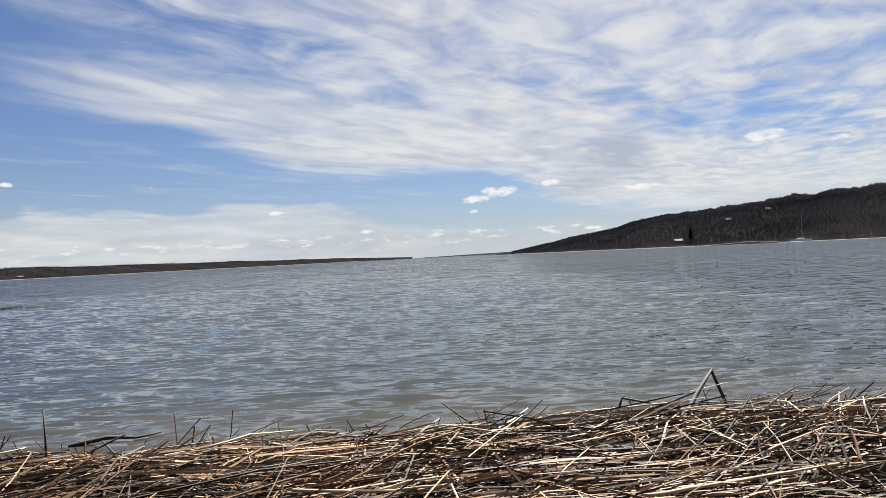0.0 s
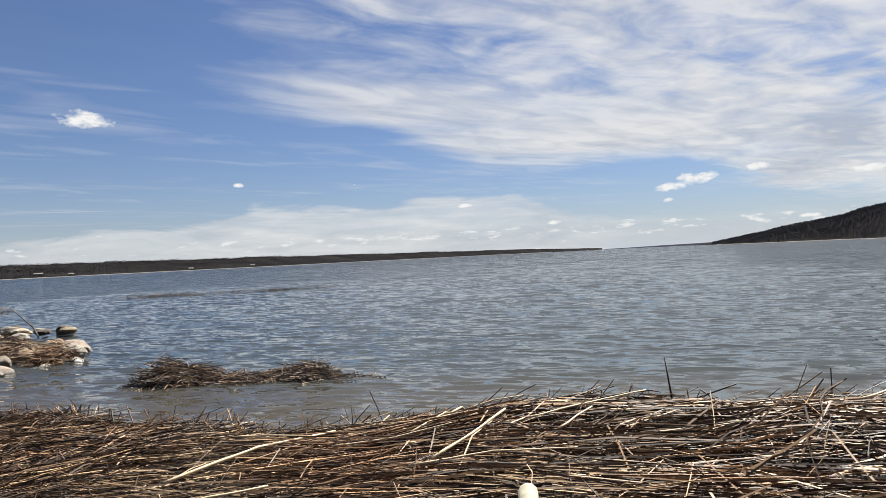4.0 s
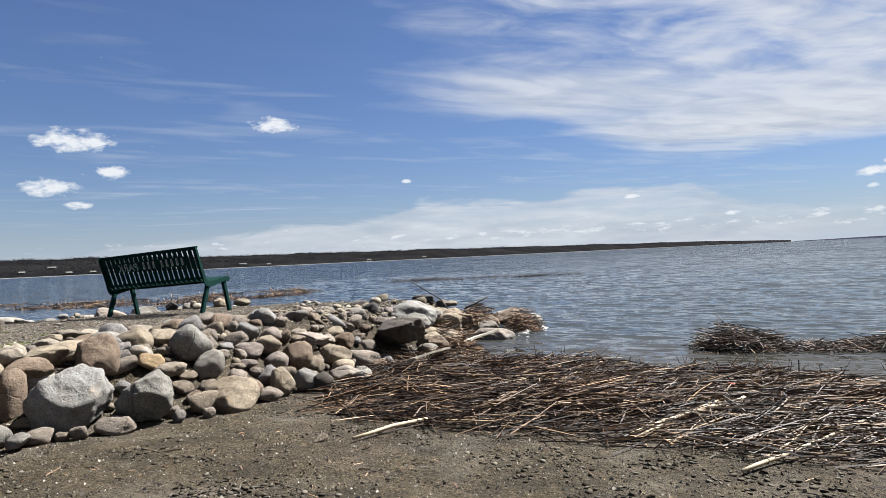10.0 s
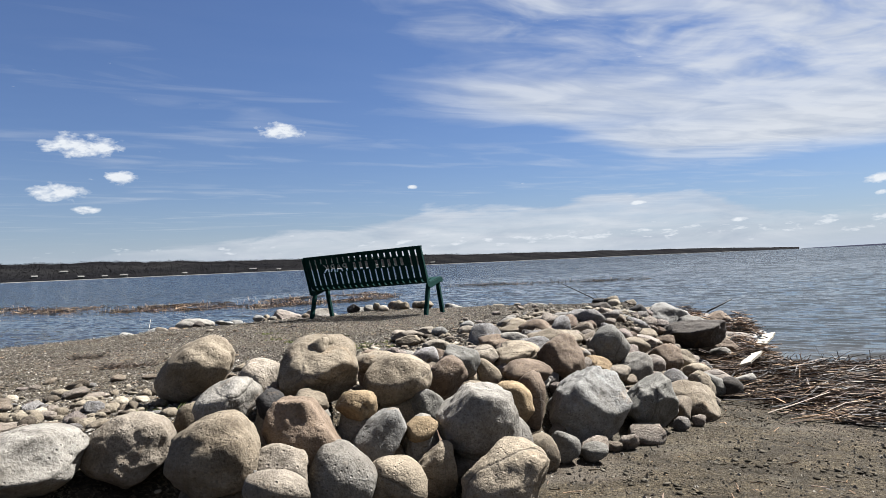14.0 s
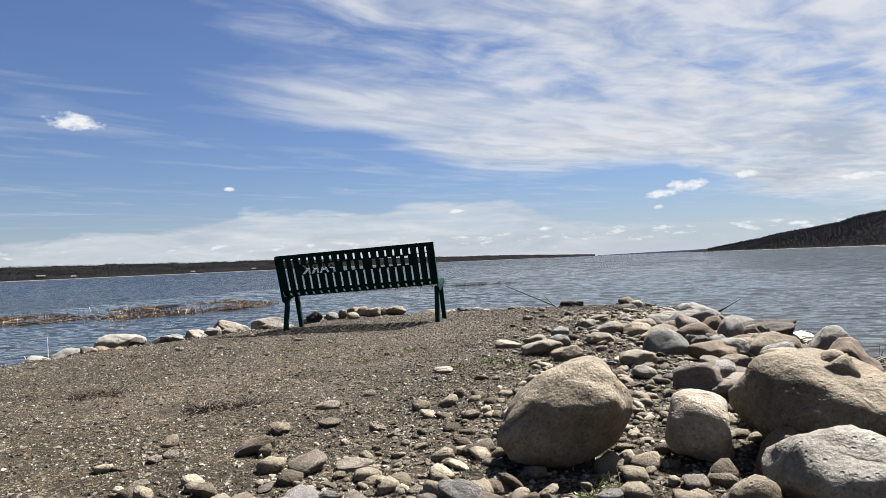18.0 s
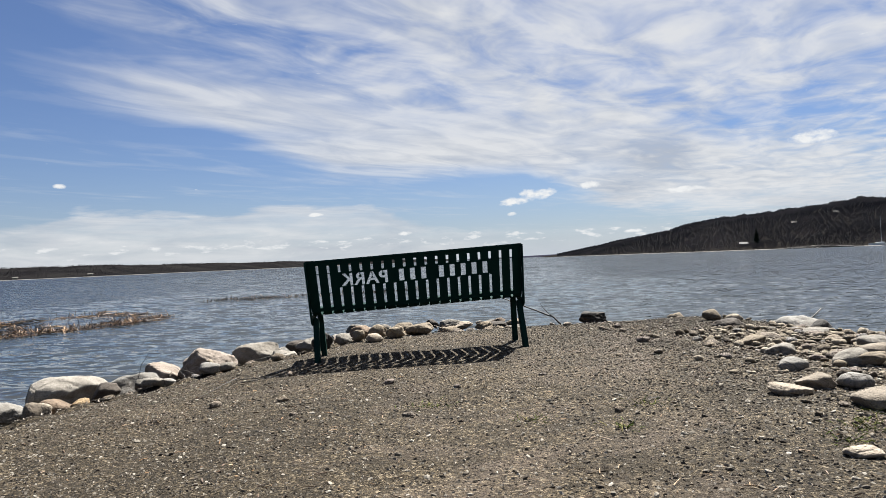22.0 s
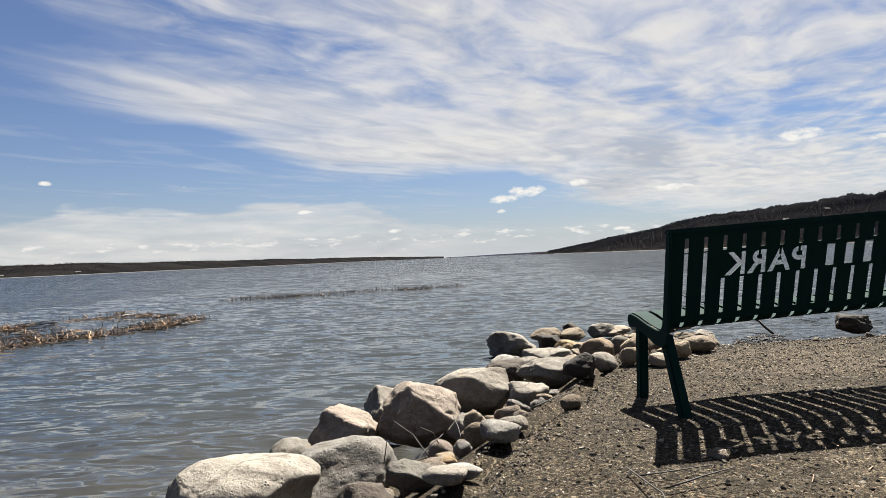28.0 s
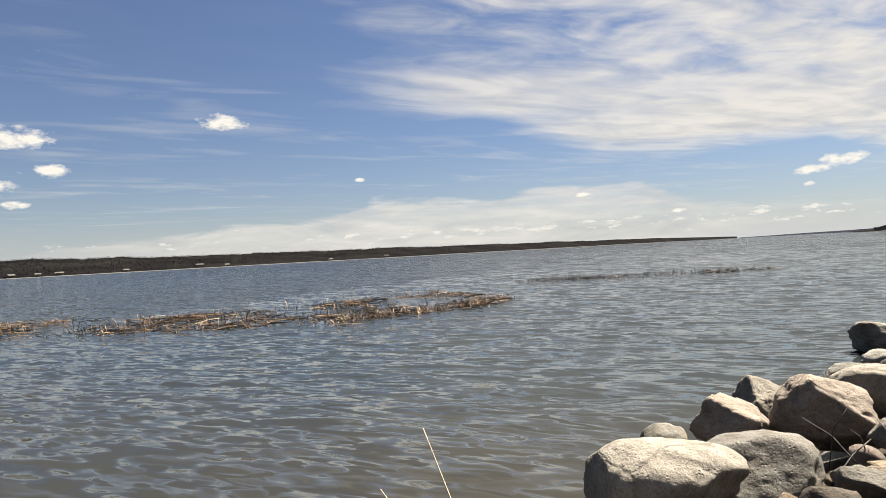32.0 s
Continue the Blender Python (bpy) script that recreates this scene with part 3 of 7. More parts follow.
def east_edge(y):
    """The spit's edge towards the cove."""
    return 4.05 - 0.17 * smooth01(-2.8, -1.5, y) - 0.85 * smooth01(-0.6, 3.4, y) - 0.55 * smooth01(-2.6, -4.6, y) - 0.6 * smooth01(-4.4, -5.6, y) - 0.9 * smooth01(-6, -9, y)


def spit_inside(x, y):
    """Metres inside the edge of the raised spit (negative outside)."""
    return min(x - west_edge(y), east_edge(y) - x, 4.75 - 0.05 * (x - 1.5) ** 2 - y)


def ground_h(x, y):
    n = noise.noise(Vector((x * 0.9, y * 0.9, 1.3))) * 0.018 + noise.noise(Vector((x * 3.1, y * 3.1, 7.0))) * 0.007
    d = spit_inside(x, y)
    top = 0.468 + 0.022 * x + 0.02 * smooth01(-3, -6, y) - 0.075 * max(0.0, min(y, 2.5) - 1.3) ** 2 - 0.165 * max(0.0, y - 2.5)
    # beach of the cove: rises from the water to the south
    beach = 0.085 + 0.045 * (-1.2 - y) if y < -1.2 else 0.085 - 0.16 * (y + 1.2) * smooth01(-1.2, -0.6, y)
    beach += 0.12 * smooth01(9, 12, x) * smooth01(-4, -1.2, y) * (1 - smooth01(-0.6, 0.6, y))
    beach = max(beach, -0.8)
    if x < 1.5 and d < 0.12:
        # stony bank down to the lake
        return min(top, float(np.interp(d, (-6, -2.2, -1.3, -0.7, -0.2, 0.1), (-1.2, -0.55, -0.16, 0.08, 0.27, top)))) + n
    beach += 0.016 * noise.noise(Vector((x * 2.1, y * 2.1, 5.0))) * smooth01(-1.8, -2.4, y)
    low = beach
    if y > 0.6:
        low = max(-0.8, -0.05 - 0.12 * (y - 0.6))
    return low + (top - low) * smooth01(-0.55, 0.35, d) + n


def axis(stops):
    """Grid lines: (start, end, step) runs joined."""
    out = []
    for a, b, s in stops:
        k = max(1, round((b - a) / s))
        out += [a + (b - a) * i / k for i in range(k)]
    return out + [stops[-1][1]]


def build_ground():
    xs = axis([(-60, -8, 4), (-8, -4, 0.5), (-4, 18, 0.11), (18, 24, 0.6), (24, 70, 4)])
    ys = axis([(-70, -12, 4), (-12, -7, 0.5), (-7, 4.8, 0.11), (4.8, 9, 0.5), (9, 60, 5)])
    verts = [(x, y, ground_h(x, y)) for y in ys for x in xs]
    w = len(xs)
    faces = [(j * w + i, j * w + i + 1, (j + 1) * w + i + 1, (j + 1) * w + i) for j in range(len(ys) - 1) for i in range(w - 1)]
    g = pydata("ground", verts, faces, GRAVEL, True)
    tagged(g, "grey-brown gravel and packed mud of the spit and beach", "ground", kind="structure")
    # the rest of the land and lake bed out to the horizon
    ring = [(-3000, -3000), (3000, -3000), (3000, 3000), (-3000, 3000)]
    inner = [(-60, -70), (70, -70), (70, 60), (-60, 60)]
    vs = [(x, y, -1.25) for x, y in ring] + [(x, y, -1.2) for x, y in inner]
    fs = [(i, (i + 1) % 4, 4 + (i + 1) % 4, 4 + i) for i in range(4)]
    k = len(vs)
    vs += [(-6, -70, 3.0), (3000, -70, 3.0), (3000, -3000, 6.0), (-6, -3000, 6.0)]
    fs.append((k, k + 3, k + 2, k + 1))
    o = pydata("ground_far", vs, fs, GRAVEL)
    tagged(o, "flat land and lake bed beyond the beach", "ground", kind="structure")


def build_water():
    """The lake: one sheet, with real ripples where the camera is close."""
    xs = np.array(axis([(-3000, -200, 700), (-200, -40, 20), (-40, -12, 0.8), (-12, 20, 0.13), (20, 40, 0.8), (40, 200, 20), (200, 3000, 700)]))
    ys = np.array(axis([(-70, -8, 8), (-8, -2, 0.5), (-2, 9, 0.07), (9, 18, 0.15), (18, 34, 0.3), (34, 80, 2), (80, 300, 20), (300, 3200, 480)]))
    X, Y = np.meshgrid(xs, ys)
    rs = np.random.RandomState(4)
    Z = np.zeros_like(X)
    for i in range(34):
        lam = 0.24 * 1.055 ** i
        th = math.pi / 2 + rs.normal(0, 0.33)
        k = 2 * math.pi / lam
        ph = rs.uniform(0, 6.28) + 0.8 * np.sin(X * 0.21 + i) + 0.8 * np.sin(Y * 0.17 + 2 * i)
        s = np.sin(k * (X * math.cos(th) + Y * math.sin(th)) + ph)
        Z += 0.0105 / k * (s + 0.35 * np.cos(2 * k * (X * math.cos(th) + Y * math.sin(th)) + 2 * ph))
    calm = np.clip((Y + 0.6) / 2.2, 0.25, 1) * np.clip((36 - Y) / 14, 0, 1) * np.clip((21 - np.abs(X - 4) * 0.95) / 5, 0, 1)
    Z *= calm
    w = len(xs)
    vs = np.stack([X, Y, Z], -1).reshape(-1, 3).tolist()
    fs = [(j * w + i, j * w + i + 1, (j + 1) * w + i + 1, (j + 1) * w + i) for j in range(len(ys) - 1) for i in range(w - 1)]
    o = pydata("water", vs, fs, WATER, True)
    tagged(o, "rippled grey-blue lake water reflecting a bright sky", "lake", kind="structure")


build_ground()
build_water()

# ---- far shores ----
def hill_strip(name, label, az0, az1, near, deep, height, mat, step=0.5, rows=7):
    """A shore hill between two bearings (degrees left of +y). near(a): metres to its foot, height(a): metres of the ridge."""
    n = int(abs(az1 - az0) / step)
    vs, fs = [], []
    for i in range(n + 1):
        a = az0 + (az1 - az0) * i / n
        d0, hh = near(a), height(a)
        for j in range(rows + 1):
            s = j / rows
            d = d0 + deep(a) * s
            z = hh * (1 - (1 - s) ** 1.6) + noise.noise(Vector((a * 0.6, s * 3, 2.2))) * hh * 0.06 * s
            if j == 0:
                z = -0.3
            if j == rows:
                z *= 0.5
            r = radians(a)
            vs.append((-d * math.sin(r), d * math.cos(r), z))
    for i in range(n):
        for j in range(rows):
            p = i * (rows + 1) + j
            fs.append((p, p + 1, p + rows + 2, p + rows + 1))
    o = pydata(name, vs, fs, mat, True)
    tagged(o, label, "hill", kind="structure")
    return o


def surface(near, deep, height, a, s):
    hh = height(a)
    d = near(a) + deep(a) * s
    z = hh * (1 - (1 - s) ** 1.6) + noise.noise(Vector((a * 0.6, s * 3, 2.2))) * hh * 0.06 * s
    r = radians(a)
    return Vector((-d * math.sin(r), d * math.cos(r), z))


def woods(name, label, count, az, srange, size, near, deep, height, mat, seed, conifer=0.0, twigs=8):
    """Many small leafless trees: a stem and a fan of thin twigs each."""
    rnd = random.Random(seed)
    vs, fs = [], []
    for _ in range(count):
        a = rnd.uniform(*az)
        s = srange[0] + (srange[1] - srange[0]) * rnd.random()
        p = surface(near, deep, height, a, s)
        h = rnd.uniform(*size)
        side = Vector((math.cos(radians(a)), math.sin(radians(a)), 0))
        fwd = Vector((-side.y, side.x, 0))
        k = len(vs)
        w = h * 0.03
        vs += [p - side * w, p + side * w, p + side * rnd.uniform(-.1, .1) * h + Vector((0, 0, h))]
        fs.append((k, k + 1, k + 2))
        for t in range(twigs):
            z0 = h * rnd.uniform(0.15, 0.75)
            ang = rnd.uniform(0, 2 * math.pi)
            reach = h * rnd.uniform(0.14, 0.42)
            q = p + Vector((0, 0, z0))
            e = q + side * math.cos(ang) * reach + fwd * math.sin(ang) * reach * 0.08 + Vector((0, 0, h * rnd.uniform(0.08, 0.34)))
            ww = h * rnd.uniform(0.03, 0.09)
            k = len(vs)
            vs += [q, e + Vector((0, 0, ww)), e + side * ww * rnd.choice((-1, 1)) - Vector((0, 0, ww))]
            fs.append((k, k + 1, k + 2))
    o = pydata(name, [tuple(v) for v in vs], fs, mat)
    tagged(o, label, "trees", kind="stuff")
    return o


def lerp_table(pts):
    xs, ys = [p[0] for p in pts], [p[1] for p in pts]
    return lambda a: float(np.interp(a, xs, ys))


R_NEAR = lerp_table([(-75, 300), (-36, 330), (-21, 420), (-12, 640), (-7, 1100)])
R_DEEP = lambda a: 260.0 + 10 * (a + 36)
R_EL = lerp_table([(-75, 4.6), (-50, 4.4), (-36.7, 4.12), (-30.5, 3.62), (-26.4, 3.26), (-22.4, 2.88), (-21, 2.8), (-16.7, 1.8), (-15, 1.55), (-12.4, 1.0), (-11, .7), (-8.6, 0.2), (-7, 0.05)])
R_H = lambda a: (1 + 0.07 * noise.noise(Vector((a * 0.7, 5.0, 2.0))) + 0.03 * noise.noise(Vector((a * 2.7, 9.0, 2.0)))) * max(0.5, math.tan(radians(R_EL(a))) * (R_NEAR(a) + R_DEEP(a) * 0.8) - 2.4 * min(1, R_EL(a)))
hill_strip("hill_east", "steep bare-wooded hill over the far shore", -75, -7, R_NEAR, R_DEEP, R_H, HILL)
woods("hill_woods", "leafless grey-brown woods covering the hill", 40000, (-62, -8.5), (0.0, 0.97), (1.6, 3.4), R_NEAR, R_DEEP, R_H, BARE, 3, twigs=6)
L_NEAR = lerp_table([(1, 2200), (8, 1500), (17, 900), (30, 560), (50, 430), (70, 400), (110, 360)])
L_DEEP = lambda a: 200.0
L_EL = lerp_table([(0.8, 0.12), (7.7, 0.38), (16.3, 0.57), (25.7, 0.74), (32, 0.92), (45, 1.02), (51, 1.15), (56, 1.3), (65, 1.45), (110, 1.6)])
L_H = lambda a: (1 + 0.09 * noise.noise(Vector((a * 0.35, 3.0, 1.0))) + 0.07 * noise.noise(Vector((a * 2.3, 8.0, 1.0)))) * max(0.5, math.tan(radians(L_EL(a))) * (L_NEAR(a) + 140) - 0.6 * min(1, L_EL(a)) + 1.2)
hill_strip("hill_west", "low dark wooded rise along the far shore", 0.8, 110, L_NEAR, L_DEEP, L_H, FARHILL)
woods("shore_woods", "low leafless woods on the far shore", 16000, (10, 80), (0.0, 0.9), (0.7, 1.3), L_NEAR, L_DEEP, L_H, SHOREWOOD, 4, twigs=6)
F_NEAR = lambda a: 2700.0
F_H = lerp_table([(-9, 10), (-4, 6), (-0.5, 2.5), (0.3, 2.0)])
hill_strip("hill_north", "thin far shore with haze blue in its colour", -12, 0.6, F_NEAR, lambda a: 120.0, F_H, FARBLUE)

def shore_line(name, label, az0, az1, near, tall):
    """A low pale bank of sand and stones along a far water line."""
    n = int(abs(az1 - az0) / 0.5)
    vs, fs = [], []
    for i in range(n + 1):
        a = az0 + (az1 - az0) * i / n
        r, d = radians(a), near(a)
        h = tall * d / 500.0 * (0.75 + 0.6 * noise.noise(Vector((a * 1.3, 4.0, 1.0))))
        for back, z in ((-3.0, -0.1), (-2.2, max(0.05, h)), (4.0, max(0.05, h) + 0.2)):
            vs.append((-(d + back) * math.sin(r), (d + back) * math.cos(r), z))
    for i in range(n):
        for j in range(2):
            p = i * 3 + j
            fs.append((p, p + 1, p + 4, p + 3))
    tagged(pydata(name, vs, fs, SHORE, True), label, "shore", kind="structure")


shore_line("shore_west", "thin pale strip of far lake shore", 5, 100, L_NEAR, 0.06)
shore_line("shore_east", "thin pale strip of shore under the hill", -62, -9, R_NEAR, 0.12)

# ---- bench ----
def box(bm, c, s, m=None):
    r = bmesh.ops.create_cube(bm, size=1.0)
    mt = Matrix.Translation(c) @ Matrix.Diagonal((*s, 1))
    bmesh.ops.transform(bm, matrix=(m @ mt) if m is not None else mt, verts=r["verts"])
    return r["verts"]


def plate(bm, outline, thick, along):
    """A flat plate: outline in (y, z), centred at x = along."""
    lo = [bm.verts.new((along - thick / 2, y, z)) for y, z in outline]
    hi = [bm.verts.new((along + thick / 2, y, z)) for y, z in outline]
    n = len(outline)
    bm.faces.new(lo[::-1])
    bm.faces.new(hi)
    for i in range(n):
        bm.faces.new((lo[i], lo[(i + 1) % n], hi[(i + 1) % n], hi[i]))


def profile():
    """The bent sheet of the bench from the foot of the back to the front lip, (y, z)."""
    pts = [(0.125, 0.42), (0.134, 0.398), (0.150, 0.380), (0.175, 0.368), (0.21, 0.366), (0.32, 0.382), (0.44, 0.408), (0.52, 0.418), (0.555, 0.408), (0.57, 0.375)]
    return pts


BENCH_L, BENCH_TOP = 1.84, 0.82


def strip(bm, pts, x0, x1, thick=0.005):
    n = len(pts)
    nor = []
    for i in range(n):
        a, b = pts[max(0, i - 1)], pts[min(n - 1, i + 1)]
        d = Vector((b[0] - a[0], b[1] - a[1])).normalized()
        nor.append(Vector((-d.y, d.x)))
    rows = []
    for (y, z), q in zip(pts, nor):
        rows.append([bm.verts.new((x, y + q.x * k, z + q.y * k)) for x in (x0, x1) for k in (0, thick)])
    for a, b in zip(rows, rows[1:]):
        for i, j in ((0, 2), (2, 3), (3, 1), (1, 0)):
            bm.faces.new((a[i], a[j], b[j], b[i]))
    bm.faces.new((rows[0][0], rows[0][1], rows[0][3], rows[0][2]))
    bm.faces.new((rows[-1][0], rows[-1][2], rows[-1][3], rows[-1][1]))


def cut_panel(width, height, slots, words, size, base, shift):
    """A sheet with slots and letters cut through it, as a mesh in its own x, y plane, 5 mm thick. shift: where the word's middle lies."""
    txt = bpy.data.curves.new("words", "FONT")
    txt.body, txt.size, txt.align_x, txt.space_character = words, size, "CENTER", 1.12
    tmp = bpy.data.objects.new("words", txt)
    scene.collection.objects.link(tmp)
    dg = bpy.context.evaluated_depsgraph_get()
    src = tmp.to_curve(dg)
    cu = bpy.data.curves.new("panel", "CURVE")
    cu.dimensions, cu.fill_mode, cu.extrude, cu.resolution_u = "2D", "BOTH", 0.0025, 4

    def loop(pts):
        sp = cu.splines.new("POLY")
        sp.points.add(len(pts) - 1)
        for p, (px, py) in zip(sp.points, pts):
            p.co = (px, py, 0, 1)
        sp.use_cyclic_u = True
    w2 = width / 2
    loop([(-w2, 0), (w2, 0), (w2, height), (-w2, height)])
    for a, b, c, d in slots:
        loop([(a, c), (b, c), (b, d), (a, d)])
    outlines = []
    for sp in src.splines:
        pts = []
        bz = sp.bezier_points
        if len(bz):
            for i in range(len(bz)):
                p0, p1 = bz[i], bz[(i + 1) % len(bz)]
                for t in (0, 0.25, 0.5, 0.75):
                    q = p0.co * (1 - t) ** 3 + p0.handle_right * 3 * t * (1 - t) ** 2 + p1.handle_left * 3 * t * t * (1 - t) + p1.co * t ** 3
                    if t == 0 or not (p0.handle_right_type == "VECTOR" and p1.handle_left_type == "VECTOR"):
                        pts.append((shift - q.x, q.y + base))
        else:
            pts = [(shift - p.co.x, p.co.y + base) for p in sp.points]
        outlines.append(pts)
    # strokes widened by a few millimetres: outlines grow, counters shrink
    area = lambda p: sum(a[0] * b[1] - b[0] * a[1] for a, b in zip(p, p[1:] + p[:1]))
    turn = 1 if area(max(outlines, key=lambda p: abs(area(p)))) > 0 else -1
    for pts in outlines:
        wide = []
        for i, p in enumerate(pts):
            d0 = Vector((p[0] - pts[i - 1][0], p[1] - pts[i - 1][1])).normalized()
            q = pts[(i + 1) % len(pts)]
            d1 = Vector((q[0] - p[0], q[1] - p[1])).normalized()
            n0, n1 = Vector((d0.y, -d0.x)) * turn, Vector((d1.y, -d1.x)) * turn
            n = n0 + n1
            n = n0 if n.length < 1e-3 else n.normalized()
            k = 0.0042 / max(0.5, n.dot(n0))
            wide.append((p[0] + n.x * k, p[1] + n.y * k))
        loop(wide)
    # a counter hangs on bridges that run to the edge of its letter
    bars = []
    boxes = []
    for sp in src.splines:
        pts = [p.co for p in sp.bezier_points] or [p.co for p in sp.points]
        boxes.append((min(p.x for p in pts), max(p.x for p in pts), min(p.y for p in pts), max(p.y for p in pts)))
    for a in boxes:
        for b in boxes:
            if b[0] < a[0] and b[1] > a[1] and b[2] < a[2] and b[3] > a[3]:
                xm = (a[0] + a[1]) / 2
                bars.append((shift - xm, (a[3] + b[3]) / 2 + base, b[3] - a[3] + 0.012))
                if a[2] - b[2] < 0.04:
                    bars.append((shift - xm, (a[2] + b[2]) / 2 + base, a[2] - b[2] + 0.012))
    ob = bpy.data.objects.new("panel", cu)
    scene.collection.objects.link(ob)
    me = bpy.data.meshes.new_from_object(ob.evaluated_get(bpy.context.evaluated_depsgraph_get()))
    tmp.to_curve_clear()
    for o in (ob, tmp):
        bpy.data.objects.remove(o)
    return me, bars


def build_bench():
    root = new("park_bench")
    tagged(root, "dark green painted steel park bench with slotted back", "bench")
    hx = BENCH_L / 2
    pitch = 0.0913
    slot_x = [(i - 9) * pitch for i in range(19)]
    sw = 0.0105
    top_y, top_z, low_y, low_z = 0.0, BENCH_TOP, 0.125, 0.42
    hgt = math.hypot(top_y - low_y, top_z - low_z)
    slots = []
    for i, x in enumerate(slot_x):
        if 2 <= i <= 16:
            slots.append((x - sw, x + sw, 0.012, hgt - 0.236))
            slots.append((x - sw, x + sw, hgt - 0.10, hgt - 0.032))
        else:
            slots.append((x - sw, x + sw, 0.012, hgt - 0.106))
            slots.append((x - sw, x + sw, hgt - 0.10, hgt - 0.032))
    # two words before the readable one stand as upright bars, one for each letter
    for first, last, count in ((-0.168, 0.114, 3), (0.172, 0.642, 5)):
        for i in range(count):
            x = first + (last - first) * (i + 0.5) / count
            slots.append((x - 0.021, x + 0.021, hgt - 0.222, hgt - 0.118))
    me, bars = cut_panel(BENCH_L - 0.02, hgt, slots, "PARK", 0.15, hgt - 0.222, -0.43)
    me.materials.append(PAINT)
    back = new("back_panel", me)
    up = Vector((0, top_y - low_y, top_z - low_z)).normalized()
    nx = Vector((1, 0, 0))
    rot = Matrix((nx, up, nx.cross(up))).transposed().to_4x4()
    back.matrix_world = Matrix.Translation((0, low_y, low_z)) @ rot
    back.parent = root
    tagged(back, "green steel back panel with slots and the word PARK cut through")
    for bx, by, bl in bars:
        bm = bmesh.new()
        box(bm, (bx, by, 0), (0.008, bl, 0.0046))
        part("letter_bridge", bm, PAINT, back)
    edges = [-hx + 0.012] + slot_x + [hx - 0.012]
    for a, b, i in zip(edges, edges[1:], range(30)):
        bm = bmesh.new()
        strip(bm, profile(), a + (sw if i else 0), b - (sw if i < 19 else 0))
        part("seat_slat", bm, PAINT, root)
    bm = bmesh.new()
    strip(bm, [(low_y - 0.004, low_z + 0.012), (low_y + 0.004, low_z - 0.02)], -hx + 0.012, hx - 0.012, 0.007)
    part("lower_rib", bm, PAINT, root)
    bm = bmesh.new()
    strip(bm, [(0.555, 0.405), (0.572, 0.37), (0.556, 0.35)], -hx + 0.012, hx - 0.012, 0.006)
    part("front_lip", bm, PAINT, root)
    bm = bmesh.new()
    v = box(bm, (0, 0.008, top_z + 0.004), (BENCH_L, 0.034, 0.022))
    bmesh.ops.bevel(bm, geom=bm.edges[:], offset=0.006, segments=2, affect="EDGES")
    part("top_rail", bm, PAINT, root)
    # end plates follow the bend of the sheet
    for sx in (-1, 1):
        inner = [(top_y, top_z), (low_y, low_z)] + profile()[1:]
        outer = [(0.55, 0.345), (0.48, 0.352), (0.36, 0.325), (0.24, 0.292), (0.16, 0.285), (0.105, 0.31), (0.082, 0.36), (0.07, 0.43), (-0.033, top_z - 0.02), (-0.03, top_z + 0.008)]
        bm = bmesh.new()
        plate(bm, inner + outer, 0.012, sx * (hx - 0.004))
        bmesh.ops.recalc_face_normals(bm, faces=bm.faces[:])
        bmesh.ops.bevel(bm, geom=[e for e in bm.edges if abs(e.verts[0].co.x - e.verts[1].co.x) < 1e-5], offset=0.003, segments=1, affect="EDGES")
        part("end_frame", bm, PAINT, root)
        for foot, head, wid in (((0.035, -0.08), (0.185, 0.34), 0.056), ((0.555, -0.08), (0.465, 0.38), 0.056)):
            bm = bmesh.new()
            f, h = Vector((0, foot[0], foot[1])), Vector((0, head[0], head[1]))
            d = (h - f)
            mm = Matrix.Translation((sx * (hx - 0.035), (f.y + h.y) / 2, (f.z + h.z) / 2)) @ d.to_track_quat("Z", "Y").to_matrix().to_4x4()
            box(bm, (0, 0, 0), (0.048, wid, d.length), mm)
            bmesh.ops.bevel(bm, geom=bm.edges[:], offset=0.007, segments=2, affect="EDGES")
            part("leg", bm, PAINT, root)
    root.matrix_world = BENCH_AT
    return root


BENCH_AT = pose(0.044, -0.01, 0.508, 0, -2.7, 5.7)
build_bench()

# ---- reed litter ----
def mat_inner(x):
    return -2.05 - 0.42 * smooth01(4.7, 5.6, x) + 0.34 * smooth01(7.4, 9.4, x) - 0.5 * smooth01(10.2, 12, x) + 1.9 * smooth01(4.9, 4.2, x)


def mat_outer(x):
    return 0.38 - 0.35 * smooth01(5.5, 8.0, x) + 0.18 * math.sin(x * 1.9) * 0.5 + 0.12 * math.sin(x * 4.3 + 1)


def mat_top(x, y):
    """Height of the litter's surface over the beach."""
    a, b = mat_inner(x), mat_outer(x)
    s = smooth01(a, a + 0.5, y) * (1 - smooth01(b - 0.35, b + 0.05, y))
    crest = math.exp(-((y - (b - 0.55)) / 0.5) ** 2)
    lump = 0.035 * noise.noise(Vector((x * 1.1, y * 1.6, 4.0))) + 0.02 * noise.noise(Vector((x * 3.0, y * 4.0, 9.0)))
    east = smooth01(9.0, 12.0, x)
    rise = 0.055 + 0.05 * crest + east * (0.07 + 0.13 * crest + 0.05 * smooth01(13.5, 15.5, x))
    return max(ground_h(x, y), -0.02) + s * (rise + lump)


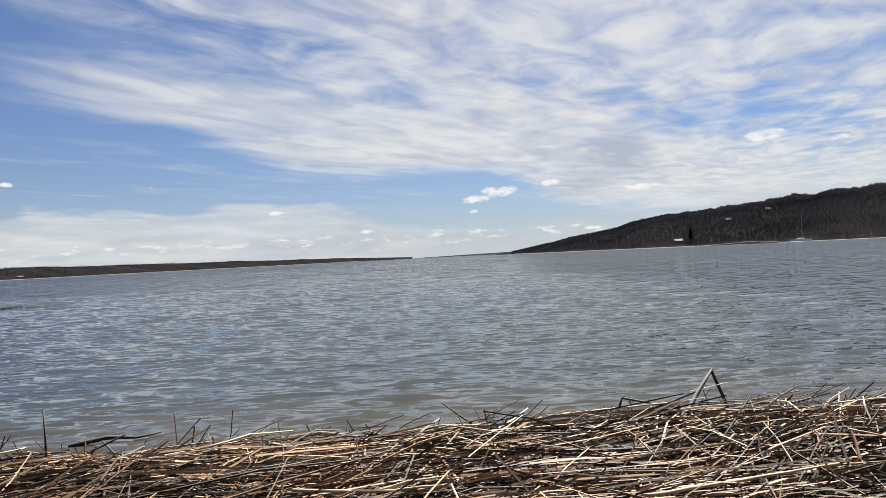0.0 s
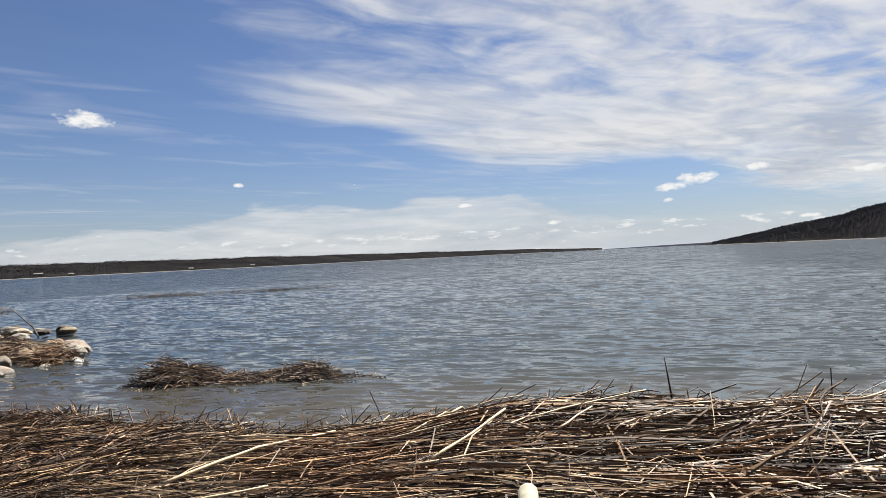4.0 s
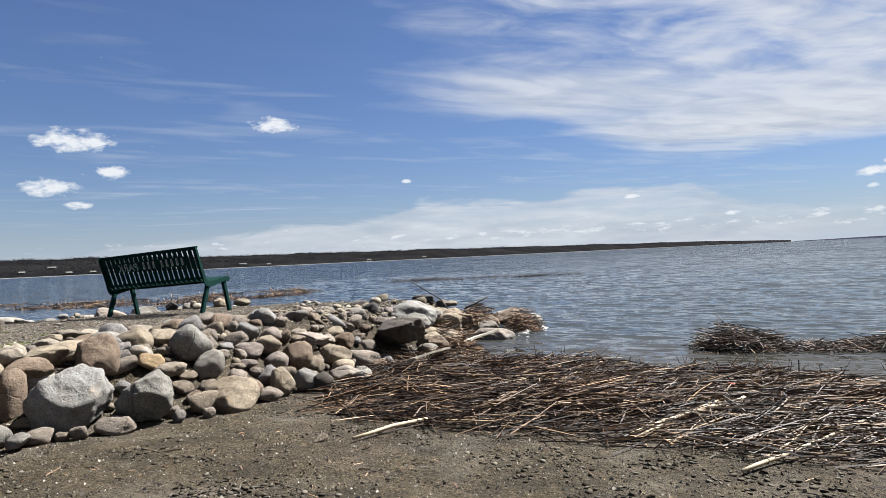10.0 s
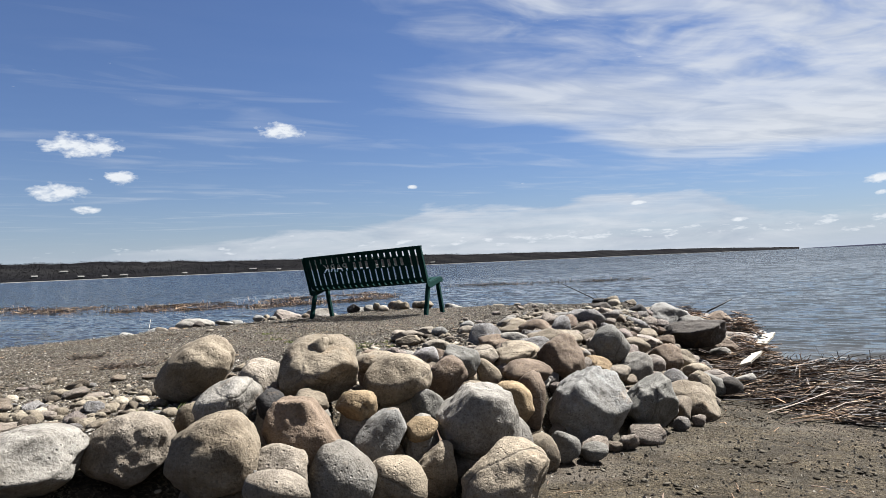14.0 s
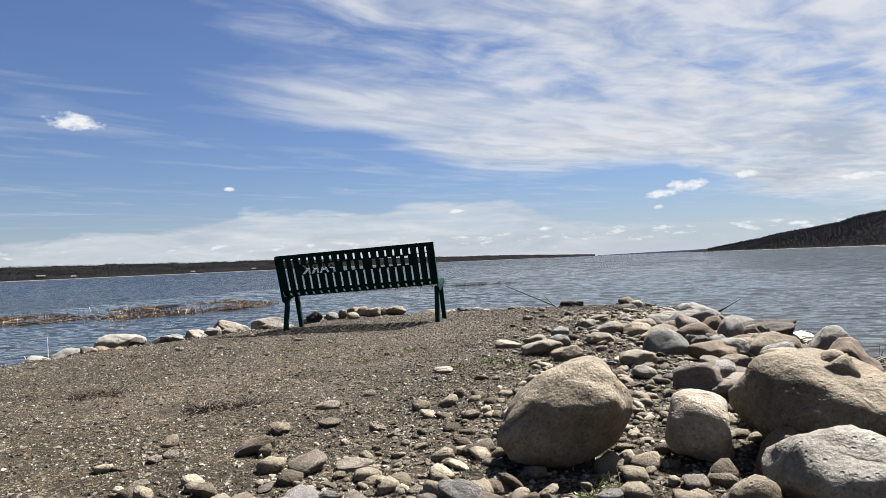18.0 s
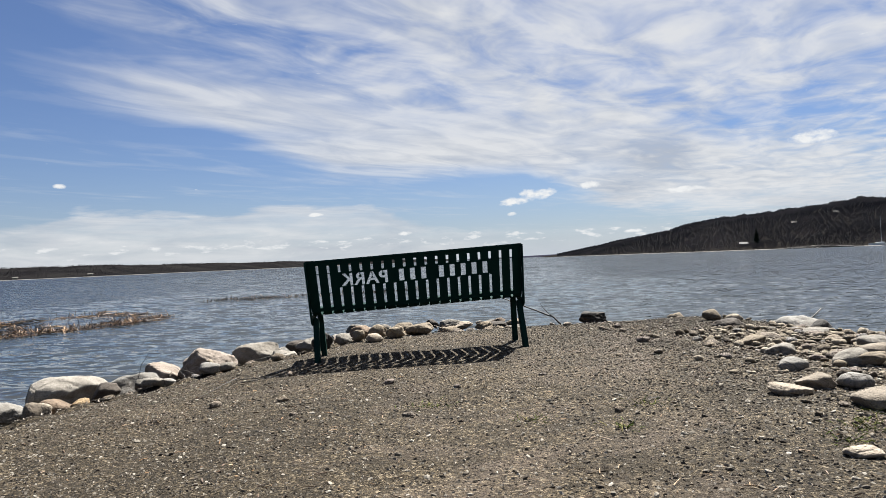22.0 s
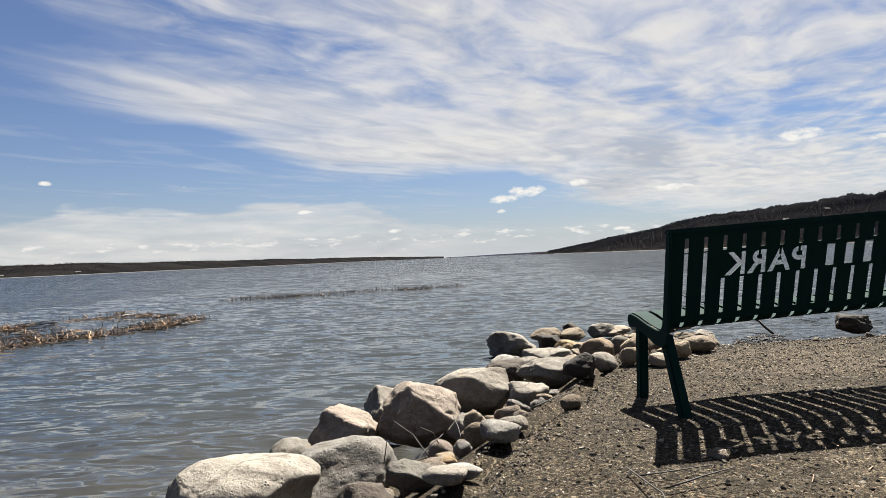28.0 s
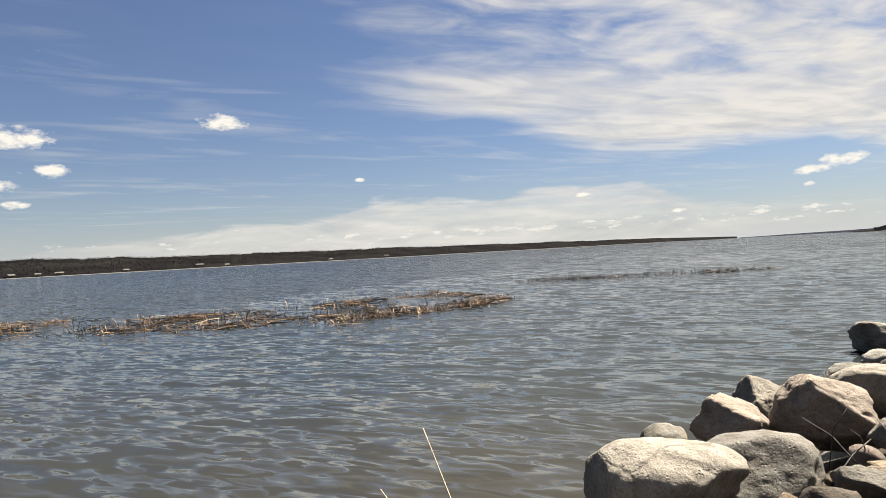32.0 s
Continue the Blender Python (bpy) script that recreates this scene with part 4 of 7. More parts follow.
class Stalks:
    """Collects many thin bent stems as one mesh."""

    def __init__(self, seed):
        self.v, self.f, self.r = [], [], random.Random(seed)

    def add(self, p, q, rad, sag=0.0, sides=4, taper=0.8):
        p, q = Vector(p), Vector(q)
        d = (q - p)
        if d.length < 1e-4:
            return
        d.normalize()
        up = Vector((0, 0, 1)) if abs(d.z) < 0.9 else Vector((1, 0, 0))
        a = d.cross(up).normalized()
        b = a.cross(d)
        side = a * self.r.uniform(-1, 1) * sag * 0.7
        roll = self.r.uniform(0, 6.283)
        k = len(self.v)
        for j, (c, rr) in enumerate(((p, rad), ((p + q) / 2 + b * sag + side, rad * 0.95), (q, rad * taper))):
            for i in range(sides):
                t = roll + 2 * math.pi * i / sides
                self.v.append(tuple(c + (a * math.cos(t) + b * math.sin(t)) * rr))
        for j in range(2):
            for i in range(sides):
                n = (i + 1) % sides
                self.f.append((k + j * sides + i, k + j * sides + n, k + (j + 1) * sides + n, k + (j + 1) * sides + i))
        self.f.append(tuple(k + i for i in range(sides))[::-1])
        self.f.append(tuple(k + 2 * sides + i for i in range(sides)))

    def done(self, name, label, cat, mat):
        o = pydata(name, self.v, self.f, mat)
        tagged(o, label, cat, kind="stuff")
        return o


def build_mat():
    st, wet, soaked = Stalks(31), Stalks(32), Stalks(33)
    r = st.r
    n = 0
    while n < 25000:
        x = r.uniform(4.2, 18.0)
        y = r.uniform(-2.9, 0.75)
        a, b = mat_inner(x), mat_outer(x)
        if not (a - 0.15 * r.random() < y < b + 0.05):
            continue
        if y < a + 0.25 and r.random() < 0.5:
            continue
        n += 1
        flow = radians(4) + 0.28 * noise.noise(Vector((x * 0.5, y * 0.8, 3.0))) - 0.55 * smooth01(6.0, 4.6, x)
        near_edge = smooth01(b - 0.7, b, y)
        wild = r.random() < 0.20 + 0.40 * near_edge + 0.35 * smooth01(10.5, 14, x)
        ang = flow + (r.gauss(0, 0.9) if wild else r.gauss(0, 0.17))
        ln = r.uniform(0.12, 0.5) if wild else 0.18 + 0.95 * r.random() ** 1.6
        dx, dy = math.cos(ang) * ln / 2, math.sin(ang) * ln / 2
        depth = 1.9 * r.random() ** 0.8
        z0 = mat_top(x - dx, y - dy) - 0.062 * depth + 0.014
        z1 = mat_top(x + dx, y + dy) - 0.062 * depth + 0.014
        if wild:
            tip = abs(r.gauss(0, 0.035 + 0.05 * near_edge))
            z1 += tip
        (soaked if r.random() < 0.75 * smooth01(8.2, 5.6, x) + 0.3 * near_edge else wet if x + r.gauss(0, 0.5) < 8.8 or r.random() < 0.65 * near_edge else st).add((x - dx, y - dy, z0), (x + dx, y + dy, z1), (0.0014 + 0.0028 * r.random() ** 1.5) * (1 + 0.35 * smooth01(9, 13, x)), r.gauss(0, 0.016), 3)
    # loose, criss-crossed top of the damp end
    for _ in range(7000):
        x = 4.3 + 4.9 * r.random() ** 1.2
        y = r.uniform(mat_inner(x) - 0.1, mat_outer(x))
        ang = r.gauss(0.15 - 0.5 * smooth01(6.0, 4.6, x), 0.62)
        ln = 0.10 + 0.5 * r.random() ** 1.8
        dx, dy = math.cos(ang) * ln / 2, math.sin(ang) * ln / 2
        up = abs(r.gauss(0, 0.03))
        z0, z1 = mat_top(x - dx, y - dy), mat_top(x + dx, y + dy)
        lift = 0.035 * r.random() + 0.05 * max(0.0, noise.noise(Vector((x * 2.2, y * 3.0, 6.0))))
        (soaked if r.random() < 0.55 else wet).add((x - dx, y - dy, z0 + lift), (x + dx, y + dy, z1 + lift + up), r.uniform(0.0018, 0.0044), r.gauss(0, 0.012), 3)
    # stubs that stand up along the water side
    for _ in range(1100):
        x = r.uniform(4.6, 18.0)
        y = mat_outer(x) - abs(r.gauss(0, 0.14)) - 0.02
        z = mat_top(x, y)
        ang, lean, ln = r.uniform(0, 6.28), r.uniform(0.2, 1.25), 0.05 + 0.16 * r.random() ** 2
        (wet if r.random() < 0.6 else st).add((x, y, z - 0.02), (x + math.cos(ang) * math.sin(lean) * ln, y + math.sin(ang) * math.sin(lean) * ln, z + math.cos(lean) * ln), r.uniform(0.0025, 0.005), 0.004)
    st.done("reed_litter", "thick mat of washed-up dry tan and brown reeds on the beach", "reeds", REED)
    soaked.done("reed_litter", "soaked dark brown reeds matted beside the rock pile", "reeds", REED_DARK)
    wet.done("reed_litter", "mat of damp brown reeds washed up beside the rock pile", "reeds", REED_WET)
    # near-black sheet below the stems, shade of the gaps put into its colour
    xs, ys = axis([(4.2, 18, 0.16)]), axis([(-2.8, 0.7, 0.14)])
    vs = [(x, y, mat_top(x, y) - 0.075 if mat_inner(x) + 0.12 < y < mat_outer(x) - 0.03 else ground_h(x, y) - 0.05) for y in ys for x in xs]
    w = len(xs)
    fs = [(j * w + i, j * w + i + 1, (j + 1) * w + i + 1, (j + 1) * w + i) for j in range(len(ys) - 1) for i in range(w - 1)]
    o = pydata("reed_mulch", vs, fs, GAP_SHADE, True)
    tagged(o, "near-black underlayer painting the shade between dry reed stems", "reeds", kind="stuff")


def heap(name, label, spots, count, seed, size=(0.12, 0.5), rad=(0.0025, 0.005), mat=None):
    """A tangled heap: spots are (x, y, rx, ry, top)."""
    st = Stalks(seed)
    r = st.r
    for _ in range(count):
        x0, y0, rx, ry, top = r.choice(spots)
        a, q = r.uniform(0, 6.283), math.sqrt(r.random())
        x, y = x0 + rx * q * math.cos(a), y0 + ry * q * math.sin(a)
        z = max(ground_h(x, y), -0.03) + top * (1 - q * q) * r.uniform(0.35, 1.0)
        ang, ln, tilt = r.gauss(0, 0.8), r.uniform(*size), r.gauss(0, 0.16)
        d = Vector((math.cos(ang), math.sin(ang), tilt)).normalized() * ln / 2
        c = Vector((x, y, z))
        st.add(c - d, c + d, r.uniform(*rad), r.gauss(0, 0.012))
    st.done(name, label, "reeds", mat or REED_DARK)


def build_beds():
    """Broken reed beds standing in the shallows west of the spit."""
    def inside(poly, x, y):
        c = False
        for (a, b), (p, q) in zip(poly, poly[1:] + poly[:1]):
            if (b > y) != (q > y) and x < (p - a) * (y - b) / (q - b) + a:
                c = not c
        return c
    beds = ((((-24, 4.0), (-16, 4.4), (-12.3, 5.6), (-9.3, 6.9), (-7.5, 10.8), (-8.6, 13.2), (-11.8, 15.5), (-13.2, 11.5), (-16, 8.2), (-24, 7.0)), 2400, 41,
             "bed of broken tan reeds standing in shallow water"),
            (((-10.2, 19.0), (-6.0, 20.0), (-1.6, 22.6), (-1.5, 24.2), (-6.0, 23.0), (-10.2, 21.0)), 900, 42, "thin far bed of dark broken reeds in the lake"))
    pale = Stalks(43)
    for poly, count, seed, label in beds:
        st = Stalks(seed)
        r = st.r
        x0, x1 = min(p[0] for p in poly), max(p[0] for p in poly)
        y0, y1 = min(p[1] for p in poly), max(p[1] for p in poly)
        n = 0
        while n < count:
            x, y = r.uniform(x0, x1), r.uniform(y0, y1)
            if not inside(list(poly), x, y):
                continue
            dens = 0.5 + 0.9 * noise.noise(Vector((x * 0.45, y * 0.45, seed)))
            if seed == 41:
                front = min(math.hypot(x - a, y - b) for a, b in ((-9.6, 7.4), (-8.6, 9.0), (-11.5, 6.3), (-8.0, 11.0), (-14, 5.6)))
                dens += 0.5 * math.exp(-(front / 1.1) ** 2) - 0.15
            if r.random() > dens:
                continue
            n += 1
            ang = r.uniform(0, 6.28)
            if r.random() < (0.55 if seed == 41 else 0.93):
                ln, lean = 0.05 + 0.17 * r.random() ** 2, r.uniform(0.1, 1.2)
                st.add((x, y, -0.05), (x + math.cos(ang) * math.sin(lean) * ln, y + math.sin(ang) * math.sin(lean) * ln, math.cos(lean) * ln), r.uniform(0.004, 0.009), 0.01, 3)
            else:
                ln = r.uniform(0.15, 0.7)
                ang = r.gauss(0.2, 0.5)
                st.add((x, y, 0.0), (x + math.cos(ang) * ln, y + math.sin(ang) * ln, r.uniform(0.0, 0.06)), r.uniform(0.004, 0.009), 0.02, 3)
        if seed == 41:
            rim = ((-9.6, 7.2), (-8.95, 7.9), (-9.0, 8.8), (-8.3, 9.1), (-7.9, 10.0), (-7.75, 11.2), (-7.7, 12.2))
            for _ in range(800):
                i = r.randrange(len(rim) - 1)
                u = r.random()
                x = rim[i][0] + u * (rim[i + 1][0] - rim[i][0]) - abs(r.gauss(0, 0.28))
                y = rim[i][1] + u * (rim[i + 1][1] - rim[i][1]) + r.gauss(0, 0.25)
                if noise.noise(Vector((x * 1.4, y * 1.4, 4.0))) < r.uniform(-0.25, 0.3):
                    continue
                ang, lean, ln = r.uniform(0, 6.28), r.uniform(0.6, 1.4), 0.08 + 0.2 * r.random() ** 1.5
                pale.add((x, y, -0.03), (x + math.cos(ang) * math.sin(lean) * ln, y + math.sin(ang) * math.sin(lean) * ln, math.cos(lean) * ln), r.uniform(0.004, 0.009), 0.015, 3)
        st.done("reed_bed", label, "reeds", REED if seed == 41 else REED_DARK)
    pale.done("reed_bed", "pale tan broken reeds leaning at the rim of the bed", "reeds", REED_PALE)


build_mat()
heap("reed_heap", "tangled heap of wet brown reeds in the shallows", [(7.25, 1.72, 0.45, 0.36, 0.27), (7.08, 1.70, 0.28, 0.3, 0.32), (7.45, 1.75, 0.3, 0.3, 0.22), (7.9, 1.85, 0.4, 0.28, 0.10), (8.5, 2.02, 0.42, 0.26, 0.17), (8.65, 2.05, 0.2, 0.2, 0.2), (8.3, 1.95, 0.7, 0.2, 0.10), (8.95, 2.0, 0.45, 0.12, 0.04)], 2600, 51, (0.12, 0.42))
heap("reed_drift", "brown reed scraps caught between the tip boulders", [(3.62, 2.80, 0.26, 0.26, 0.50), (3.75, 2.35, 0.22, 0.26, 0.42), (3.50, 3.1, 0.30, 0.26, 0.45), (4.25, 3.05, 0.25, 0.25, 0.36), (4.35, 2.75, 0.2, 0.2, 0.28), (3.95, 1.3, 0.2, 0.3, 0.36), (4.45, 0.75, 0.2, 0.35, 0.30), (4.70, 0.30, 0.16, 0.3, 0.34)], 1900, 52, (0.08, 0.34), (0.002, 0.006), mat=REED_WET)
heap("reed_drift", "dark reed scraps on the spit's tip rocks", [(0.1, 4.3, 0.3, 0.12, 0.22), (3.3, 3.6, 0.3, 0.2, 0.25), (1.6, 4.35, 0.3, 0.1, 0.12)], 160, 53, (0.08, 0.3))
build_beds()

# ---- driftwood, boards, single stems ----
def limb(name, pts, r0, r1, mat, label, cat, sides=7, group="", knots=0.12, seed=1):
    """A bent round stick along pts, tapering from r0 to r1."""
    bm = bmesh.new()
    rnd = random.Random(seed)
    P = [Vector(p) for p in pts]
    fine = []
    for a, b in zip(P, P[1:]):
        k = max(2, int((b - a).length / 0.09))
        fine += [a.lerp(b, i / k) for i in range(k)]
    fine.append(P[-1])
    rings = []
    for i, p in enumerate(fine):
        d = (fine[min(i + 1, len(fine) - 1)] - fine[max(i - 1, 0)]).normalized()
        a = d.cross(Vector((0.1, 0.2, 1))).normalized()
        b = a.cross(d)
        r = (r0 + (r1 - r0) * i / (len(fine) - 1)) * (1 + rnd.uniform(-knots, knots))
        j = Vector((rnd.uniform(-1, 1), rnd.uniform(-1, 1), rnd.uniform(-1, 1))) * r * 0.35
        rings.append([bm.verts.new(p + j + (a * math.cos(6.2832 * s / sides) + b * math.sin(6.2832 * s / sides)) * r) for s in range(sides)])
    for u, v in zip(rings, rings[1:]):
        for s in range(sides):
            bm.faces.new((u[s], u[(s + 1) % sides], v[(s + 1) % sides], v[s]))
    bm.faces.new(rings[0][::-1])
    bm.faces.new(rings[-1])
    bmesh.ops.recalc_face_normals(bm, faces=bm.faces[:])
    ob = part(name, bm, mat, smooth=True)
    return tagged(ob, label, cat, group)


def over(x, y, dz=0.012):
    return (x, y, max(mat_top(x, y), 0.0) + dz)


def build_sticks():
    lay = lambda a, b, dz=0.02: [over(*a, dz), over((a[0] + b[0]) / 2, (a[1] + b[1]) / 2, dz + 0.012), over(*b, dz + 0.01)]
    limb("driftwood_stick", lay((7.06, -2.43), (7.52, -1.57)), 0.008, 0.018, STICK, "pale split driftwood stick lying on the reed mat", "stick", seed=1)
    limb("driftwood_stick", lay((7.12, -2.40), (7.40, -1.72)), 0.006, 0.011, STICK, "thin pale driftwood stick lying on the reed mat", "stick", seed=2)
    limb("reed_cane", lay((7.61, -2.79), (8.15, -1.67)), 0.009, 0.007, STICK, "long pale dry cane across the reed mat", "cane", seed=3)
    limb("reed_cane", lay((7.68, -2.55), (7.86, -2.0)), 0.006, 0.006, STICK, "short pale dry cane on the reed mat", "cane", seed=4)
    limb("driftwood_stick", lay((5.78, -2.96), (5.94, -2.47)), 0.009, 0.012, STICK, "straight bleached stick lying on the sand", "stick", seed=5)
    limb("reed_cane", lay((9.69, -1.55), (10.16, -0.66)), 0.010, 0.007, STICK, "thick pale cane lying across the reeds", "cane", seed=6)
    limb("reed_cane", lay((10.99, -1.45), (11.22, -0.88)), 0.008, 0.006, STICK, "pale dry cane lying across the reeds", "cane", seed=7)
    limb("reed_cane", lay((9.86, -1.87), (10.32, -1.67)), 0.007, 0.006, STICK, "pale dry cane lying along the reeds", "cane", seed=8)
    rnd = random.Random(77)
    for i in range(46):
        x, y = rnd.uniform(5.2, 16.5), rnd.uniform(-2.3, -0.3)
        a, ln = rnd.gauss(0.1, 0.55), rnd.uniform(0.25, 0.8)
        limb("reed_cane", lay((x, y), (x + math.cos(a) * ln, y + math.sin(a) * ln), 0.016), rnd.uniform(0.004, 0.008), 0.004, STICK, "pale dry cane lying on the reed mat", "cane", 6, "loose canes", seed=100 + i)
    # upright and bent stems at the water's edge
    limb("broken_reed", [over(12.06, -0.5, -0.05), (12.03, -0.46, 0.60)], 0.007, 0.004, DARKSTICK, "single dark reed stem leaning over the water's edge", "reed", seed=9)
    limb("bent_stem", [(15.02, -0.60, 0.36), (15.34, -0.28, 0.575), (15.40, -0.36, 0.36)], 0.012, 0.008, DARKSTICK, "thick dark stem bent into an angle above the reeds", "reed", seed=10)
    limb("bent_stem", [(14.84, -0.30, 0.40), (14.86, -0.30, 0.465), (15.05, -0.42, 0.44), (15.3, -0.5, 0.40)], 0.007, 0.005, DARKSTICK, "thin dark bent stem sticking out of the reeds", "reed", seed=11)
    for i in range(34):
        x = rnd.uniform(5.0, 17)
        y = mat_outer(x) - rnd.uniform(0.05, 0.35)
        a, ln, up = rnd.uniform(-3.1, 3.1), rnd.uniform(0.1, 0.3), rnd.uniform(0.02, 0.16)
        p = over(x, y, -0.01)
        limb("broken_reed", [p, (x + math.cos(a) * ln, y + math.sin(a) * ln * 0.6, p[2] + up)], 0.006, 0.004, DARKSTICK, "dark broken stem poking out at the water's edge", "reed", 6, "edge stems", seed=200 + i)
    limb("driftwood", [(11.25, 1.12, 0.0), (11.5, 1.18, 0.035), (11.7, 1.2, 0.02), (11.85, 1.3, 0.03)], 0.022, 0.006, DARKSTICK, "small black waterlogged branch afloat near shore", "driftwood", seed=12)
    # spit: washed-up pole by the pile, branch on the tip
    limb("dead_branch", [(1.98, 4.82, 0.12), (1.82, 4.87, 0.29), (1.38, 5.03, 0.47), (0.91, 5.18, 0.66)], 0.016, 0.006, DARKSTICK, "dark dead branch slanting up from the spit's tip", "branch", seed=14)
    limb("dead_branch", [(1.82, 4.87, 0.29), (1.70, 4.9, 0.40), (1.62, 4.9, 0.52)], 0.006, 0.003, DARKSTICK, "dark twig beside the dead branch", "branch", seed=15)
    limb("dead_branch", [(4.05, 1.6, 0.42), (4.32, 1.75, 0.56)], 0.012, 0.007, DARKSTICK, "short dark branch between the tip boulders", "branch", seed=16)
    # boards washed up where pile and reeds meet
    for (x, y, z, sx, sy, yaw, tip, label) in ((11.43, -2.17, mat_top(11.43, -2.17) + 0.025, 0.17, 0.42, 12, 3, "flat weathered board lying on the reed mat"),):
        bm = bmesh.new()
        box(bm, (0, 0, 0), (sx, sy, 0.018))
        bmesh.ops.subdivide_edges(bm, edges=bm.edges[:], cuts=3, use_grid_fill=True)
        for v in bm.verts:
            n = noise.noise(Vector((v.co.x * 9 + x, v.co.y * 9, z * 30)))
            v.co.z += 0.012 * n
            if abs(v.co.y) > sy * 0.45:
                v.co.y += 0.05 * noise.noise(Vector((v.co.x * 30, x, 2)))
        ob = part("board", bm, MOSSBOARD, m=pose(x, y, z, 0, tip, yaw))
        tagged(ob, label, "board")
    for a, b, half, label in ((Vector((4.74, 1.05, 0.235)), Vector((4.72, 0.36, 0.20)), 0.062, "pale weathered plank lying where rocks and reeds meet"),
                              (Vector((4.70, -0.05, 0.185)), Vector((4.66, -0.62, 0.165)), 0.050, "short pale weathered plank half under the reeds")):
        bm = bmesh.new()
        n = 10
        rows = []
        for i in range(n + 1):
            s = i / n
            w = half * (1 - 0.3 * noise.noise(Vector((i * 0.6, 0.5 + half * 40, 3.0))))
            c = a.lerp(b, s) + Vector((0.012 * math.sin(s * 5), 0, 0.012 * math.sin(s * 3.1)))
            rows.append([bm.verts.new(c + Vector((sx * w, 0.04 * noise.noise(Vector((sx * 3, i, 1.0))) if i in (0, n) else 0, sx * 0.016 + dz))) for sx, dz in ((-1, 0), (1, 0), (1, -0.022), (-1, -0.022))])
        for u, v in zip(rows, rows[1:]):
            for k in range(4):
                bm.faces.new((u[k], u[(k + 1) % 4], v[(k + 1) % 4], v[k]))
        bm.faces.new(rows[0][::-1])
        bm.faces.new(rows[-1])
        bmesh.ops.recalc_face_normals(bm, faces=bm.faces[:])
        tagged(part("plank", bm, BOARD), label, "plank")
    limb("driftwood_log", [over(11.47, -1.97, 0.07), over(11.51, -2.17, 0.07), over(11.56, -2.39, 0.07)], 0.034, 0.03, MOSSBOARD, "short smooth bleached log resting on a board", "log", 10, seed=17)
    # twigs on the gravel
    limb("twig", [(-1.29, -0.71, 0.46), (-1.26, -1.0, 0.475), (-1.30, -1.4, 0.455)], 0.003, 0.002, DARKSTICK, "thin dark twig lying on the gravel", "twig", seed=18)
    limb("twig", [(-1.27, -0.8, 0.46), (-1.0, -0.75, 0.47)], 0.003, 0.002, DARKSTICK, "thin dark twig lying on the gravel", "twig", seed=19)
    limb("dry_stalk", [(-2.17, -0.45, 0.42), (-2.15, -0.42, 0.54), (-2.10, -0.40, 0.62)], 0.0022, 0.0012, DARKSTICK, "dry weed stalk standing at the gravel's edge", "stalk", seed=20)
    for i, (ax, ay, bx, by, up) in enumerate(((-2.12, 0.0, -1.95, 0.25, 0.12), (-2.0, 0.12, -2.2, 0.3, 0.16), (-1.95, 0.3, -2.05, 0.05, 0.2), (-1.85, 0.2, -1.9, 0.45, 0.1), (-1.5, 0.3, -1.25, 0.5, 0.03), (-1.2, -0.9, -0.95, -0.8, 0.02))):
        za = ground_h(ax, ay) + 0.02
        limb("twig", [(ax, ay, za), ((ax + bx) / 2, (ay + by) / 2, za + up * 0.7), (bx, by, max(za + up, ground_h(bx, by) + 0.02))], 0.0035, 0.002, DARKSTICK, "thin dark twig caught between the edge boulders", "twig", seed=400 + i)
    limb("dry_stalk", [(-3.30, -1.0, 0.0), (-3.46, -0.75, 0.22), (-3.72, -0.5, 0.46)], 0.004, 0.002, STICK, "pale dry grass stalk leaning over the water", "stalk", seed=21)
    limb("dry_stalk", [(-3.45, -1.05, 0.0), (-3.62, -0.85, 0.18), (-3.8, -0.75, 0.27)], 0.004, 0.002, STICK, "pale dry grass stalk leaning over the water", "stalk", seed=22)


def build_scrap():
    bm = bmesh.new()
    bmesh.ops.create_grid(bm, x_segments=6, y_segments=4, size=0.5)
    for v in bm.verts:
        v.co = Vector((v.co.x * 0.055, v.co.y * 0.03, 0.012 * noise.noise(v.co * 5.0)))
    r = bmesh.ops.solidify(bm, geom=bm.faces[:], thickness=0.002)
    x, y = 7.42, -1.04
    tagged(part("plastic_scrap", bm, RED, m=pose(x, y, mat_top(x, y) + 0.03, 20, 10, 30)), "small crumpled red plastic scrap on the reeds", "litter")


def tuft(x, y, count, seed, length, mat, label, name="grass_tuft"):
    st = Stalks(seed)
    r = st.r
    for _ in range(count):
        a, q = r.uniform(0, 6.28), abs(r.gauss(0, 0.07))
        px, py = x + q * math.cos(a), y + q * math.sin(a)
        z = ground_h(px, py)
        b, lean, ln = r.uniform(0, 6.28), r.uniform(0.9, 1.55), r.uniform(0.4, 1) * length
        st.add((px, py, z - 0.01), (px + math.cos(b) * math.sin(lean) * ln, py + math.sin(b) * math.sin(lean) * ln, z + math.cos(lean) * ln), r.uniform(0.0012, 0.0022), 0.004, 3, 0.4)
    o = pydata(name, st.v, st.f, mat)
    tagged(o, label, "grass", kind="stuff")


